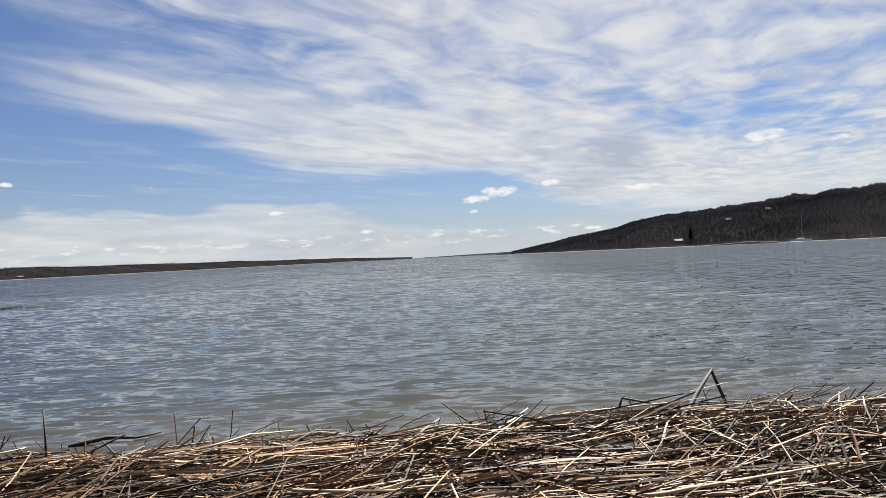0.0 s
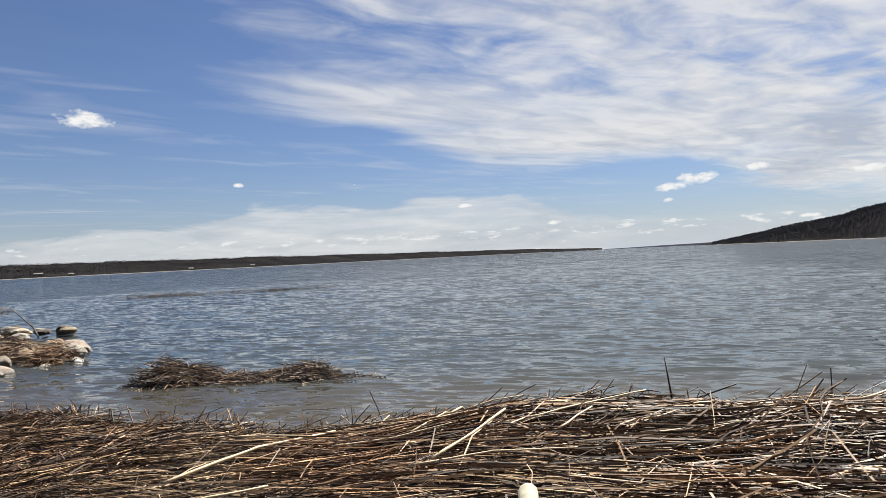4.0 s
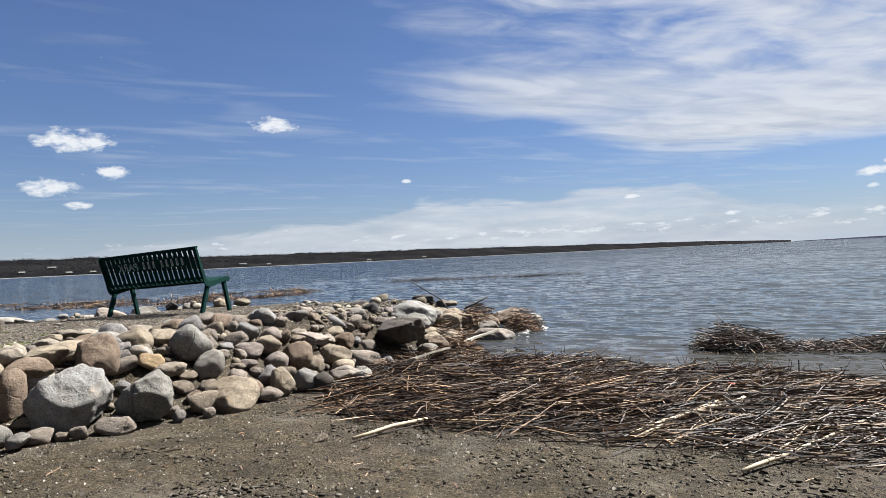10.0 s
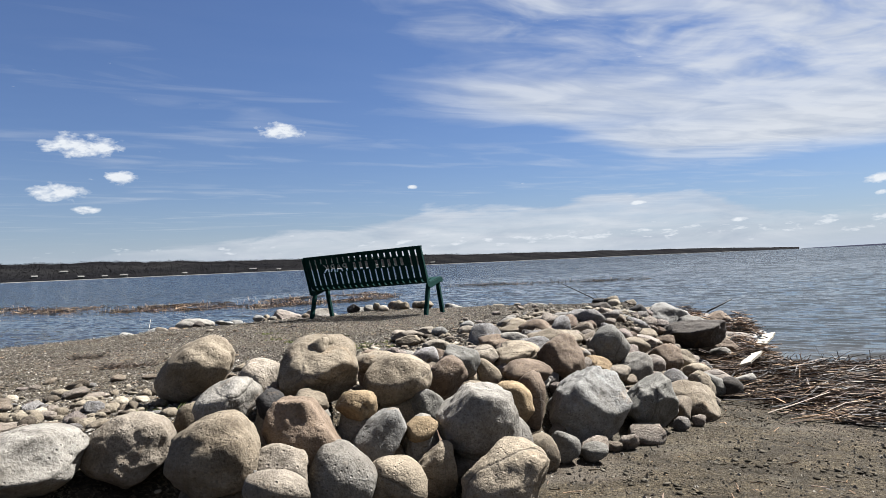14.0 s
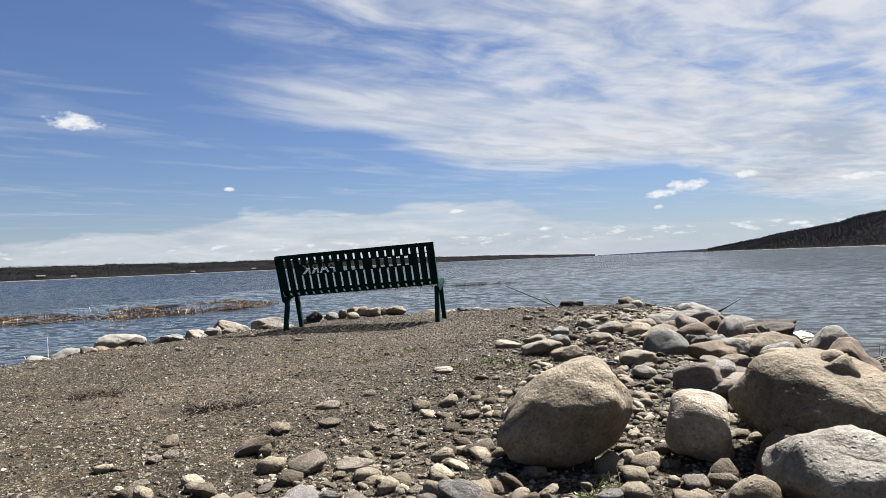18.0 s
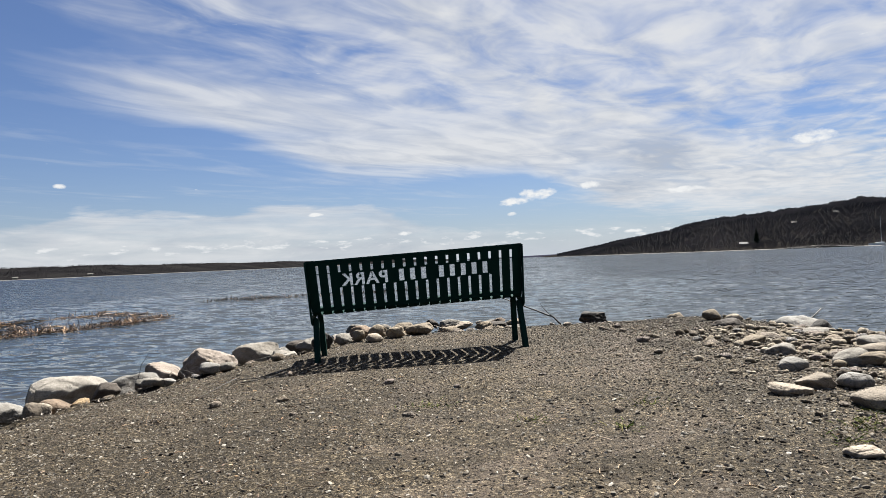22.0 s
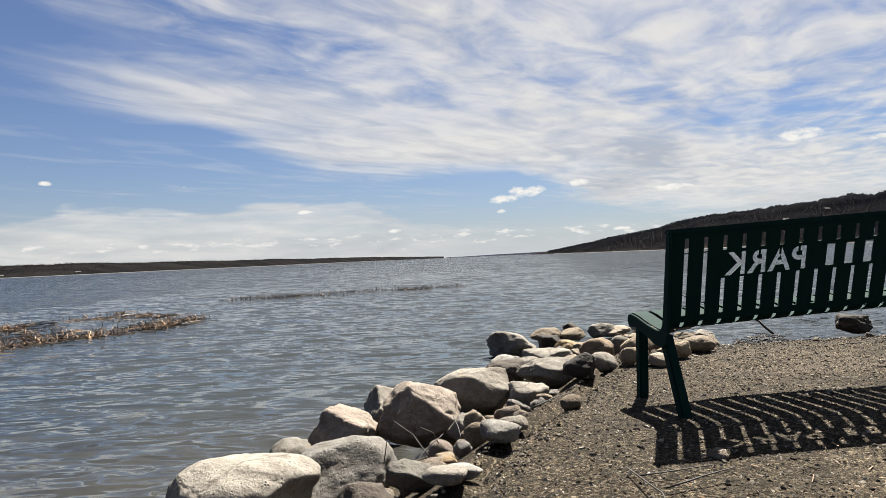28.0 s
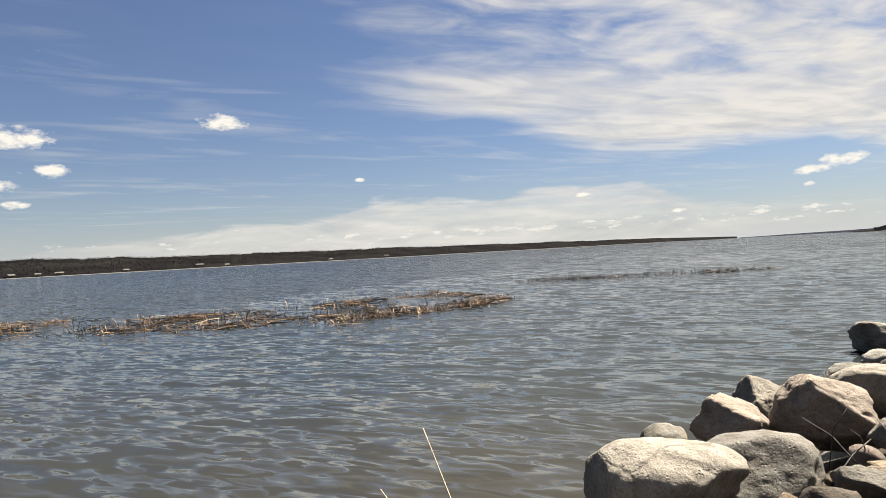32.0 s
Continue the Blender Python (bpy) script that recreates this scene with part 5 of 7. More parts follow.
def build_tufts():
    for i, (x, y) in enumerate(((2.05, -2.66), (2.2, -2.5), (1.85, -2.9), (1.1, -2.5), (0.7, -2.3), (2.7, -5.0), (1.3, -2.1), (0.2, -1.9), (2.18, -2.82), (2.28, -2.92), (2.12, -3.02), (2.36, -2.74), (2.02, -2.75))):
        tuft(x, y, 40, 300 + i, 0.06, GRASS, "small sprouting green grass tuft in the gravel")
    for i, (x, y, n) in enumerate(((0.86, -4.0, 190), (0.98, -3.9, 130), (-0.2, -3.65, 170), (-0.05, -3.58, 110), (-1.3, -1.9, 50))):
        tuft(x, y, n, 330 + i, 0.085, REED_DARK, "flattened patch of dead brown grass on gravel")


GRASS = mat_trees("young_grass", [(0, (0.03875, 0.05812, 0.01395)), (0.6, (0.0775, 0.093, 0.02713)), (1, (0.1705, 0.1473, 0.062))])
build_sticks()
build_scrap()
build_tufts()


# ---- buildings and boat on the far shores ----
def house(a, d, z, w, dep, h, roof_h, yaw, label, mats=None):
    wall, roofm = mats or (SIDING, ROOF)
    root = new("house")
    r = radians(a)
    bm = bmesh.new()
    box(bm, (0, 0, h / 2), (w, dep, h))
    part("wall", bm, wall, root)
    bm = bmesh.new()
    o = 0.5
    v = [bm.verts.new(c) for c in ((-w / 2 - o, -dep / 2 - o, h), (w / 2 + o, -dep / 2 - o, h), (w / 2 + o, dep / 2 + o, h), (-w / 2 - o, dep / 2 + o, h), (-w / 2 - o, 0, h + roof_h), (w / 2 + o, 0, h + roof_h))]
    for f in ((0, 1, 5, 4), (2, 3, 4, 5), (1, 2, 5), (3, 0, 4), (3, 2, 1, 0)):
        bm.faces.new([v[i] for i in f])
    part("roof", bm, roofm, root)
    for i in range(3):
        bm = bmesh.new()
        box(bm, (-w / 3 + i * w / 3, -dep / 2 - 0.04, h * 0.55), (w / 7, 0.06, h * 0.4))
        part("window", bm, GLASSD, root)
    root.matrix_world = Matrix.Translation((-d * math.sin(r), d * math.cos(r), z)) @ pose(0, 0, 0, 0, 0, a + yaw)
    tagged(root, label, "house", "shore houses")


def at_hill(a, s):
    return surface(R_NEAR, R_DEEP, R_H, a, s)


def build_far_things():
    for a, s, w, h, yaw, label in ((-23.9, 0.05, 4.2, 1.3, 10, "low pale-roofed house near the lake shore"), (-27.6, 0.30, 2.6, 1.6, -15, "pale house half hidden in the bare woods"),
                                   (-30.4, 0.42, 2.4, 1.5, 5, "tan house on the wooded hillside")):
        p = at_hill(a, s)
        house(a, math.hypot(p.x, p.y), p.z - 0.3, w, 3.2, h, 1.2, yaw, label, (SIDING, PALEROOF if s < 0.1 else ROOF))
    for i, (a, s, w) in enumerate(((57.2, 0.05, 3.4), (58.6, 0.04, 2.2), (60.3, 0.05, 2.6), (61.4, 0.22, 3.6), (63.4, 0.10, 2.4), (52.6, 0.04, 2.4), (47.0, 0.10, 4.2), (44.8, 0.05, 2.2), (36.0, 0.05, 2.6), (31.0, 0.08, 3.0))):
        p = surface(L_NEAR, L_DEEP, L_H, a, s)
        house(a, math.hypot(p.x, p.y), max(0.1, p.z - 0.2), w, 2.2, 0.9, 0.7, 12 * (i % 3) - 10, "small pale cottage on the far shore", (COTTAGE, SHORE))
    # a tall dark spruce beside the pale-roofed house
    root = new("spruce_tree")
    bm = bmesh.new()
    bmesh.ops.create_cone(bm, cap_ends=True, segments=8, radius1=0.28, radius2=0.04, depth=13.0)
    bmesh.ops.translate(bm, vec=(0, 0, 6.5), verts=bm.verts[:])
    part("trunk", bm, DARKSTICK, root)
    rnd = random.Random(71)
    bm = bmesh.new()
    for i in range(520):
        z = 0.8 + 12.0 * rnd.random() ** 1.25
        q, reach = rnd.uniform(0, 6.283), (13.2 - z) * 0.21 * rnd.uniform(0.6, 1.1)
        d, e = Vector((math.cos(q), math.sin(q), 0)), Vector((-math.sin(q), math.cos(q), 0))
        c = Vector((0, 0, z))
        v = [bm.verts.new(t) for t in (c, c + d * reach * 0.6 + e * 0.35 * reach - Vector((0, 0, reach * 0.2)), c + d * reach - Vector((0, 0, reach * 0.42)), c + d * reach * 0.6 - e * 0.35 * reach - Vector((0, 0, reach * 0.2)))]
        bm.faces.new(v)
    part("crown", bm, SPRUCE, root)
    p = at_hill(-24.9, 0.05)
    root.matrix_world = Matrix.Translation((p.x, p.y, p.z - 0.3))
    tagged(root, "tall dark green spruce standing by the far shore", "tree")
    # pale stones heaped along the far water line
    base = rock_mesh("stone", 985, 0.8, 2)
    cv, cf = [v.co.copy() for v in base.vertices], [tuple(f.vertices) for f in base.polygons]
    bpy.data.meshes.remove(base)
    vs, fs = [], []
    for i in range(260):
        a = rnd.uniform(-31.6, -26.6)
        d, w = R_NEAR(a) - rnd.uniform(2.5, 5.0), rnd.uniform(0.5, 1.7)
        m = pose(-d * math.sin(radians(a)), d * math.cos(radians(a)), 0.15 + rnd.uniform(0, 1.0) * math.exp(-((a + 29.2) / 1.6) ** 2), rnd.uniform(-20, 20), 0, rnd.uniform(0, 360)) @ Matrix.Diagonal((w, w * 0.8, w * 0.5, 1))
        k = len(vs)
        vs.extend([tuple(m @ v) for v in cv])
        fs.extend([tuple(k + j for j in f) for f in cf])
    tagged(pydata("shore_stones", vs, fs, SHORE), "pale stones heaped along the far water line", "stones", kind="stuff")
    # sailing boat drawn up on the shore
    a, d = -33.3, R_NEAR(-33.3) - 4
    r = radians(a)
    root = new("sailboat")
    bm = bmesh.new()
    st = []
    for i, (x, hw) in enumerate(((-4.2, 0.9), (-2, 1.35), (1, 1.3), (3, 0.8), (4.6, 0.05))):
        st.append([bm.verts.new((x, -hw, 1.1)), bm.verts.new((x, -hw * 0.7, 0.25)), bm.verts.new((x, hw * 0.7, 0.25)), bm.verts.new((x, hw, 1.1))])
    for u, v in zip(st, st[1:]):
        for j in range(3):
            bm.faces.new((u[j], u[j + 1], v[j + 1], v[j]))
        bm.faces.new((u[3], u[0], v[0], v[3]))
    bm.faces.new(st[0])
    bm.faces.new(st[-1][::-1])
    part("hull", bm, WHITE, root)
    bm = bmesh.new()
    box(bm, (0, 0, 1.35), (3.4, 1.5, 0.5))
    bmesh.ops.bevel(bm, geom=bm.edges[:], offset=0.12, segments=2, affect="EDGES")
    part("cabin", bm, WHITE, root)
    bm = bmesh.new()
    bmesh.ops.create_cone(bm, cap_ends=True, segments=8, radius1=0.08, radius2=0.05, depth=11.5)
    bmesh.ops.translate(bm, vec=(0.6, 0, 7.2), verts=bm.verts[:])
    part("mast", bm, ALU, root)
    root.matrix_world = Matrix.Translation((-d * math.sin(r), d * math.cos(r), 0.05)) @ pose(0, 0, 0, 0, 0, a + 8)
    tagged(root, "white sailboat with bare mast at the far shore", "sailboat")



# ---- boulders and stones ----
TAN, CREAM, GREY, DARK, PINK = (0.40, 0.335, 0.243), (0.46, 0.40, 0.318), (0.375, 0.352, 0.308), (0.115, 0.097, 0.08), (0.39, 0.335, 0.285)
OCHRE, BROWN, PALE, BLACK, SLATE = (0.48, 0.355, 0.205), (0.29, 0.218, 0.155), (0.42, 0.41, 0.38), (0.065, 0.06, 0.055), (0.27, 0.26, 0.23)
TONE_WORDS = {TAN: "tan", CREAM: "cream", GREY: "grey", DARK: "dark brown", PINK: "pinkish", OCHRE: "ochre", BROWN: "brown", PALE: "pale grey", BLACK: "blackish", SLATE: "slate-grey"}


def rock_mesh(name, seed, angular, sub=3):
    """A stone of about unit width: a rounded block, cut by a few planes and worn by noise."""
    rnd = random.Random(seed)
    bm = bmesh.new()
    bmesh.ops.create_icosphere(bm, subdivisions=sub, radius=1.0)
    p = 2.15 + 0.9 * angular
    cuts = []
    for _ in range(int(1 + 14 * angular)):
        v = Vector((rnd.gauss(0, 1), rnd.gauss(0, 1), rnd.gauss(0, 0.9))).normalized()
        cuts.append((v, rnd.uniform(0.60, 0.90) + 0.09 * (1 - angular)))
    off = Vector((rnd.uniform(-50, 50), rnd.uniform(-50, 50), rnd.uniform(-50, 50)))
    tilt = Euler((rnd.uniform(-0.25, 0.25), rnd.uniform(-0.25, 0.25), rnd.uniform(0, 6.3))).to_matrix()
    for vt in bm.verts:
        d = tilt @ vt.co.normalized()
        r = (abs(d.x) ** p + abs(d.y) ** p + abs(d.z) ** p) ** (-1 / p)
        for v, k in cuts:
            c = d.dot(v)
            if c > 0.05:
                lim = k / c
                if r > lim:
                    r = lim + (r - lim) * max(0.02, 0.11 - 0.12 * angular)
        r *= 1 + (0.15 - 0.08 * angular) * noise.noise(d * 1.1 + off) + 0.07 * noise.noise(d * 2.6 + off) + (0.016 + 0.03 * angular) * noise.noise(d * 6.5 + off)
        if sub > 3:
            # chips, pits and the line of a crack
            r *= 1 + (0.007 + 0.012 * angular) * noise.noise(d * 15 + off) - 0.035 * (0.3 + angular) * max(0.0, 1 - 11 * abs(noise.noise(d * 1.5 - off)))
        vt.co = vt.co.normalized() * r
    lean = Euler((rnd.uniform(-0.45, 0.45), rnd.uniform(-0.5, 0.5), 0)).to_matrix() @ Matrix.Diagonal((1.0, rnd.uniform(0.72, 1.0), rnd.uniform(0.60, 0.92)))
    taper = rnd.uniform(-0.22, 0.22)
    for vt in bm.verts:
        c = lean @ vt.co
        vt.co = Vector((c.x, c.y * (1 + taper * c.x), c.z * (1 + taper * c.x)))
    for ax in range(3):
        lo, hi = min(v.co[ax] for v in bm.verts), max(v.co[ax] for v in bm.verts)
        for v in bm.verts:
            v.co[ax] = (v.co[ax] - (lo + hi) / 2) / (hi - lo)
    me = bpy.data.meshes.new(name)
    bm.to_mesh(me)
    bm.free()
    me.materials.append(ROCK)
    me.polygons.foreach_set("use_smooth", [True] * len(me.polygons))
    return me


PLACED = []


def boulder(x, y, z, w, d, h, yaw, tone, angular, seed, tip=0.0):
    me = rock_mesh("boulder", seed, angular, 5 if w > 0.3 else 4 if w > 0.18 else 3)
    # the size lives in the mesh
    me.transform(Matrix.Diagonal((w, d, h, 1)))
    ob = new("boulder", me)
    rnd = random.Random(seed * 7)
    ob.matrix_world = pose(x, y, z, rnd.uniform(-6, 6), rnd.uniform(-6, 6) - tip, yaw)
    k = rnd.uniform(0.34, 0.50)
    ob.color = (tone[0] * k * 0.985, tone[1] * k, tone[2] * k * 1.06, 1)
    size = "large" if w > 0.38 else "mid-sized" if w > 0.2 else "small"
    shape = "angular" if angular > 0.55 else "rough-sided" if angular > 0.35 else "rounded"
    place = "on the rock pile" if x > 2.0 else "along the water's edge" if (x < -1 or y > 2.5) else "on the gravel spit"
    tagged(ob, f"{size} {shape} {TONE_WORDS[tone]} boulder {place}", "boulder", "shore boulders")
    PLACED.append((x, y, w))
    return ob


boulder(2.60, -4.70, 0.67, 0.42, 0.34, 0.28, 15, TAN, 0.10, 16, 36)
boulder(3.00, -4.66, 0.64, 0.22, 0.20, 0.21, 41, CREAM, 0.22, 17)
boulder(3.32, -4.63, 0.70, 0.35, 0.46, 0.31, 36, TAN, 0.35, 18)
boulder(3.23, -5.05, 0.64, 0.25, 0.33, 0.21, 43, GREY, 0.50, 19)
boulder(4.14, -3.46, 0.36, 0.46, 0.44, 0.41, 13, PALE, 0.80, 20)
boulder(4.37, -3.18, 0.34, 0.35, 0.33, 0.30, 9, SLATE, 0.80, 21)
boulder(4.50, -2.62, 0.23, 0.38, 0.36, 0.26, 6, TAN, 0.25, 22)
boulder(3.06, -5.08, 0.56, 0.16, 0.14, 0.16, 46, TAN, 0.50, 23)
boulder(3.05, -5.35, 0.53, 0.32, 0.29, 0.26, 51, CREAM, 0.30, 24)
boulder(2.90, -5.64, 0.53, 0.44, 0.40, 0.26, 59, GREY, 0.35, 25)
boulder(4.28, -3.82, 0.24, 0.13, 0.12, 0.08, 12, SLATE, 0.30, 26)
boulder(3.37, -4.62, 0.81, 0.10, 0.10, 0.10, 35, TAN, 0.20, 29)
boulder(4.00, -4.45, 0.49, 0.35, 0.33, 0.31, 21, GREY, 0.15, 30)
boulder(4.04, -4.19, 0.36, 0.17, 0.16, 0.29, 19, GREY, 0.10, 31)
boulder(4.11, -4.05, 0.26, 0.16, 0.15, 0.21, 16, TAN, 0.02, 32)
boulder(4.15, -3.88, 0.26, 0.16, 0.15, 0.15, 15, SLATE, 0.55, 33)
boulder(3.87, -3.83, 0.41, 0.22, 0.21, 0.28, 20, OCHRE, 0.30, 34)
boulder(3.90, -3.69, 0.42, 0.18, 0.17, 0.31, 18, BROWN, 0.60, 35)
boulder(3.83, -3.53, 0.52, 0.28, 0.27, 0.18, 18, BROWN, 0.50, 36)
boulder(3.62, -4.05, 0.59, 0.22, 0.21, 0.21, 25, BROWN, 0.30, 37)
boulder(3.62, -4.46, 0.65, 0.30, 0.28, 0.22, 29, TAN, 0.08, 38)
boulder(3.61, -4.75, 0.60, 0.17, 0.17, 0.12, 32, OCHRE, 0.60, 39)
boulder(3.59, -5.00, 0.54, 0.34, 0.33, 0.29, 36, BROWN, 0.45, 40)
boulder(3.71, -4.74, 0.48, 0.23, 0.22, 0.22, 30, PALE, 0.30, 41)
boulder(3.83, -4.62, 0.50, 0.14, 0.14, 0.10, 26, OCHRE, 0.50, 42)
boulder(3.72, -4.44, 0.54, 0.20, 0.19, 0.17, 27, SLATE, 0.60, 43)
boulder(3.64, -5.21, 0.48, 0.21, 0.20, 0.19, 38, CREAM, 0.30, 44)
boulder(3.93, -5.50, 0.56, 0.18, 0.17, 0.10, 36, CREAM, 0.20, 45)
boulder(3.78, -5.05, 0.42, 0.24, 0.23, 0.26, 32, GREY, 0.08, 46)
boulder(3.90, -4.90, 0.37, 0.22, 0.21, 0.22, 28, TAN, 0.15, 47)
boulder(3.91, -4.66, 0.35, 0.19, 0.18, 0.24, 25, TAN, 0.50, 48)
boulder(4.23, -4.71, 0.37, 0.31, 0.30, 0.30, 18, TAN, 0.30, 49)
boulder(3.41, -5.01, 0.63, 0.11, 0.11, 0.14, 39, BLACK, 0.60, 50)
boulder(3.47, -4.86, 0.62, 0.16, 0.15, 0.11, 36, TAN, 0.50, 51)
boulder(3.22, -4.80, 0.62, 0.10, 0.09, 0.09, 40, PINK, 0.30, 52)
boulder(3.56, -3.78, 0.61, 0.21, 0.20, 0.21, 24, SLATE, 0.30, 53)
boulder(3.64, -3.63, 0.52, 0.16, 0.16, 0.20, 22, TAN, 0.40, 54)
boulder(3.58, -3.28, 0.55, 0.23, 0.22, 0.16, 21, TAN, 0.08, 55)
boulder(3.88, -3.16, 0.56, 0.30, 0.28, 0.28, 16, BROWN, 0.50, 56)
boulder(3.65, -3.84, 0.47, 0.17, 0.16, 0.14, 23, TAN, 0.30, 57)
boulder(3.32, -4.21, 0.68, 0.23, 0.22, 0.10, 31, TAN, 0.10, 58)
boulder(3.36, -4.67, 0.80, 0.115, 0.10, 0.11, 16, TAN, 0.45, 670)
boulder(3.48, -5.33, 0.55, 0.31, 0.29, 0.28, 43, TAN, 0.10, 59)
boulder(4.05, -4.30, 0.28, 0.12, 0.11, 0.15, 40, OCHRE, 0.20, 60)
boulder(3.16, -5.01, 0.50, 0.17, 0.15, 0.08, 62, CREAM, 0.20, 61)
boulder(3.65, -2.72, 0.58, 0.30, 0.27, 0.21, 31, TAN, 0.20, 62)
boulder(3.99, -2.50, 0.56, 0.29, 0.26, 0.27, 25, SLATE, 0.40, 63)
boulder(4.16, -2.50, 0.41, 0.23, 0.21, 0.20, 23, GREY, 0.15, 64)
boulder(4.11, -1.80, 0.30, 0.21, 0.20, 0.19, 21, PINK, 0.20, 65)
boulder(4.17, -1.61, 0.32, 0.27, 0.24, 0.26, 19, BROWN, 0.50, 66)
boulder(3.97, -1.73, 0.43, 0.24, 0.22, 0.17, 22, TAN, 0.30, 67)
boulder(3.71, -1.44, 0.45, 0.24, 0.21, 0.15, 23, TAN, 0.30, 68)
boulder(3.73, -1.14, 0.38, 0.25, 0.22, 0.24, 22, CREAM, 0.50, 69)
boulder(3.81, -0.74, 0.38, 0.26, 0.23, 0.16, 20, TAN, 0.30, 70)
boulder(3.88, -1.12, 0.39, 0.33, 0.29, 0.14, 20, PINK, 0.50, 71)
boulder(4.01, -0.82, 0.34, 0.21, 0.19, 0.17, 18, BROWN, 0.30, 72)
boulder(4.19, -1.12, 0.26, 0.26, 0.24, 0.22, 17, TAN, 0.30, 73)
boulder(4.52, -2.17, 0.23, 0.19, 0.18, 0.23, 18, TAN, 0.30, 74)
boulder(4.55, -1.91, 0.20, 0.22, 0.20, 0.18, 16, SLATE, 0.30, 75)
boulder(4.66, -1.88, 0.19, 0.18, 0.16, 0.16, 15, DARK, 0.20, 76)
boulder(4.33, -1.23, 0.17, 0.23, 0.21, 0.16, 16, TAN, 0.30, 77)
boulder(4.72, -1.48, 0.16, 0.18, 0.16, 0.14, 13, GREY, 0.10, 78)
boulder(4.51, -1.41, 0.16, 0.29, 0.26, 0.15, 15, PINK, 0.30, 79)
boulder(4.10, -0.04, 0.34, 0.78, 0.46, 0.28, -31, DARK, 0.40, 80)
boulder(3.32, -2.09, 0.57, 0.30, 0.26, 0.22, 20, BROWN, 0.55, 81)
boulder(3.38, 0.12, 0.50, 0.36, 0.33, 0.14, 21, GREY, 0.30, 82)
boulder(4.37, 0.39, 0.09, 0.32, 0.29, 0.32, 12, BROWN, 0.50, 83)
boulder(3.98, 2.38, 0.06, 0.33, 0.30, 0.24, 12, GREY, 0.60, 84)
boulder(3.55, -2.33, 0.54, 0.24, 0.22, 0.16, 29, BROWN, 0.20, 86)
boulder(3.09, -2.01, 0.59, 0.31, 0.28, 0.13, 32, TAN, 0.50, 87)
boulder(4.01, -2.85, 0.48, 0.19, 0.17, 0.12, 27, OCHRE, 0.30, 88)
boulder(4.10, -2.80, 0.42, 0.22, 0.19, 0.10, 26, CREAM, 0.50, 89)
boulder(3.48, -1.93, 0.52, 0.18, 0.16, 0.18, 28, SLATE, 0.30, 90)
boulder(3.51, -1.59, 0.50, 0.24, 0.21, 0.14, 26, BROWN, 0.30, 91)
boulder(3.47, -1.13, 0.50, 0.21, 0.19, 0.14, 24, TAN, 0.30, 92)
boulder(3.68, -3.35, 0.58, 0.26, 0.23, 0.14, 35, TAN, 0.40, 93)
boulder(3.41, -2.77, 0.60, 0.21, 0.19, 0.13, 34, GREY, 0.30, 94)
boulder(3.53, -3.48, 0.60, 0.20, 0.18, 0.13, 38, CREAM, 0.40, 95)
boulder(3.52, -2.64, 0.59, 0.17, 0.16, 0.11, 32, TAN, 0.30, 96)
boulder(3.89, -2.84, 0.53, 0.16, 0.14, 0.12, 29, GREY, 0.30, 97)
boulder(3.74, 0.94, 0.41, 0.46, 0.76, 0.37, 4, PALE, 0.40, 98)
boulder(3.05, 4.34, -0.10, 0.63, 0.56, 0.26, 15, GREY, 0.30, 99)
boulder(3.11, 1.29, 0.44, 0.24, 0.21, 0.13, 20, GREY, 0.30, 100)
boulder(3.35, 2.68, 0.06, 0.38, 0.34, 0.25, 33, TAN, 0.30, 101)
boulder(3.62, 1.79, 0.06, 0.38, 0.34, 0.23, 35, TAN, 0.30, 102)
boulder(3.65, 2.92, 0.06, 0.50, 0.45, 0.30, 31, BROWN, 0.30, 103)
boulder(3.70, 3.85, 0.05, 0.58, 0.50, 0.30, 28, PINK, 0.30, 104)
boulder(3.01, 3.81, 0.01, 0.38, 0.34, 0.23, 32, GREY, 0.30, 105)
boulder(3.06, 2.90, 0.14, 0.39, 0.35, 0.26, 34, BROWN, 0.30, 107)
boulder(3.23, 2.10, 0.27, 0.40, 0.36, 0.24, 36, GREY, 0.30, 108)
boulder(4.28, 1.99, -0.00, 0.58, 0.52, 0.28, 44, PINK, 0.25, 109)
boulder(4.45, 2.61, -0.11, 0.48, 0.43, 0.31, 41, TAN, 0.25, 110)
boulder(2.84, 3.32, 0.05, 0.44, 0.39, 0.30, 44, BROWN, 0.30, 111)
boulder(3.13, 4.13, -0.04, 0.47, 0.42, 0.22, 41, GREY, 0.30, 112)
boulder(1.61, 6.50, -0.40, 0.38, 0.34, 0.17, 39, DARK, 0.30, 113)
boulder(4.51, 3.11, -0.00, 0.21, 0.19, 0.11, 38, BROWN, 0.30, 114)
boulder(3.19, 2.62, 0.17, 0.44, 0.40, 0.22, 46, TAN, 0.30, 115)
boulder(3.06, 1.87, 0.35, 0.46, 0.42, 0.16, 49, CREAM, 0.40, 116)
boulder(3.26, 3.32, 0.03, 0.34, 0.31, 0.21, 43, GREY, 0.30, 118)
boulder(2.04, 5.65, -0.27, 0.37, 0.33, 0.19, 40, TAN, 0.30, 119)
boulder(2.91, 2.84, 0.17, 0.37, 0.34, 0.21, 46, TAN, 0.30, 120)
boulder(3.27, 4.59, -0.08, 0.27, 0.24, 0.15, 39, GREY, 0.30, 122)
boulder(3.50, 1.98, 0.11, 0.45, 0.40, 0.26, 47, BROWN, 0.30, 123)
boulder(3.35, 1.87, 0.31, 0.37, 0.33, 0.22, 48, GREY, 0.30, 124)
boulder(3.74, 1.28, 0.12, 0.41, 0.36, 0.20, 49, TAN, 0.30, 125)
boulder(0.88, 6.46, 0.04, 0.36, 0.32, 0.21, 41, SLATE, 0.30, 126)
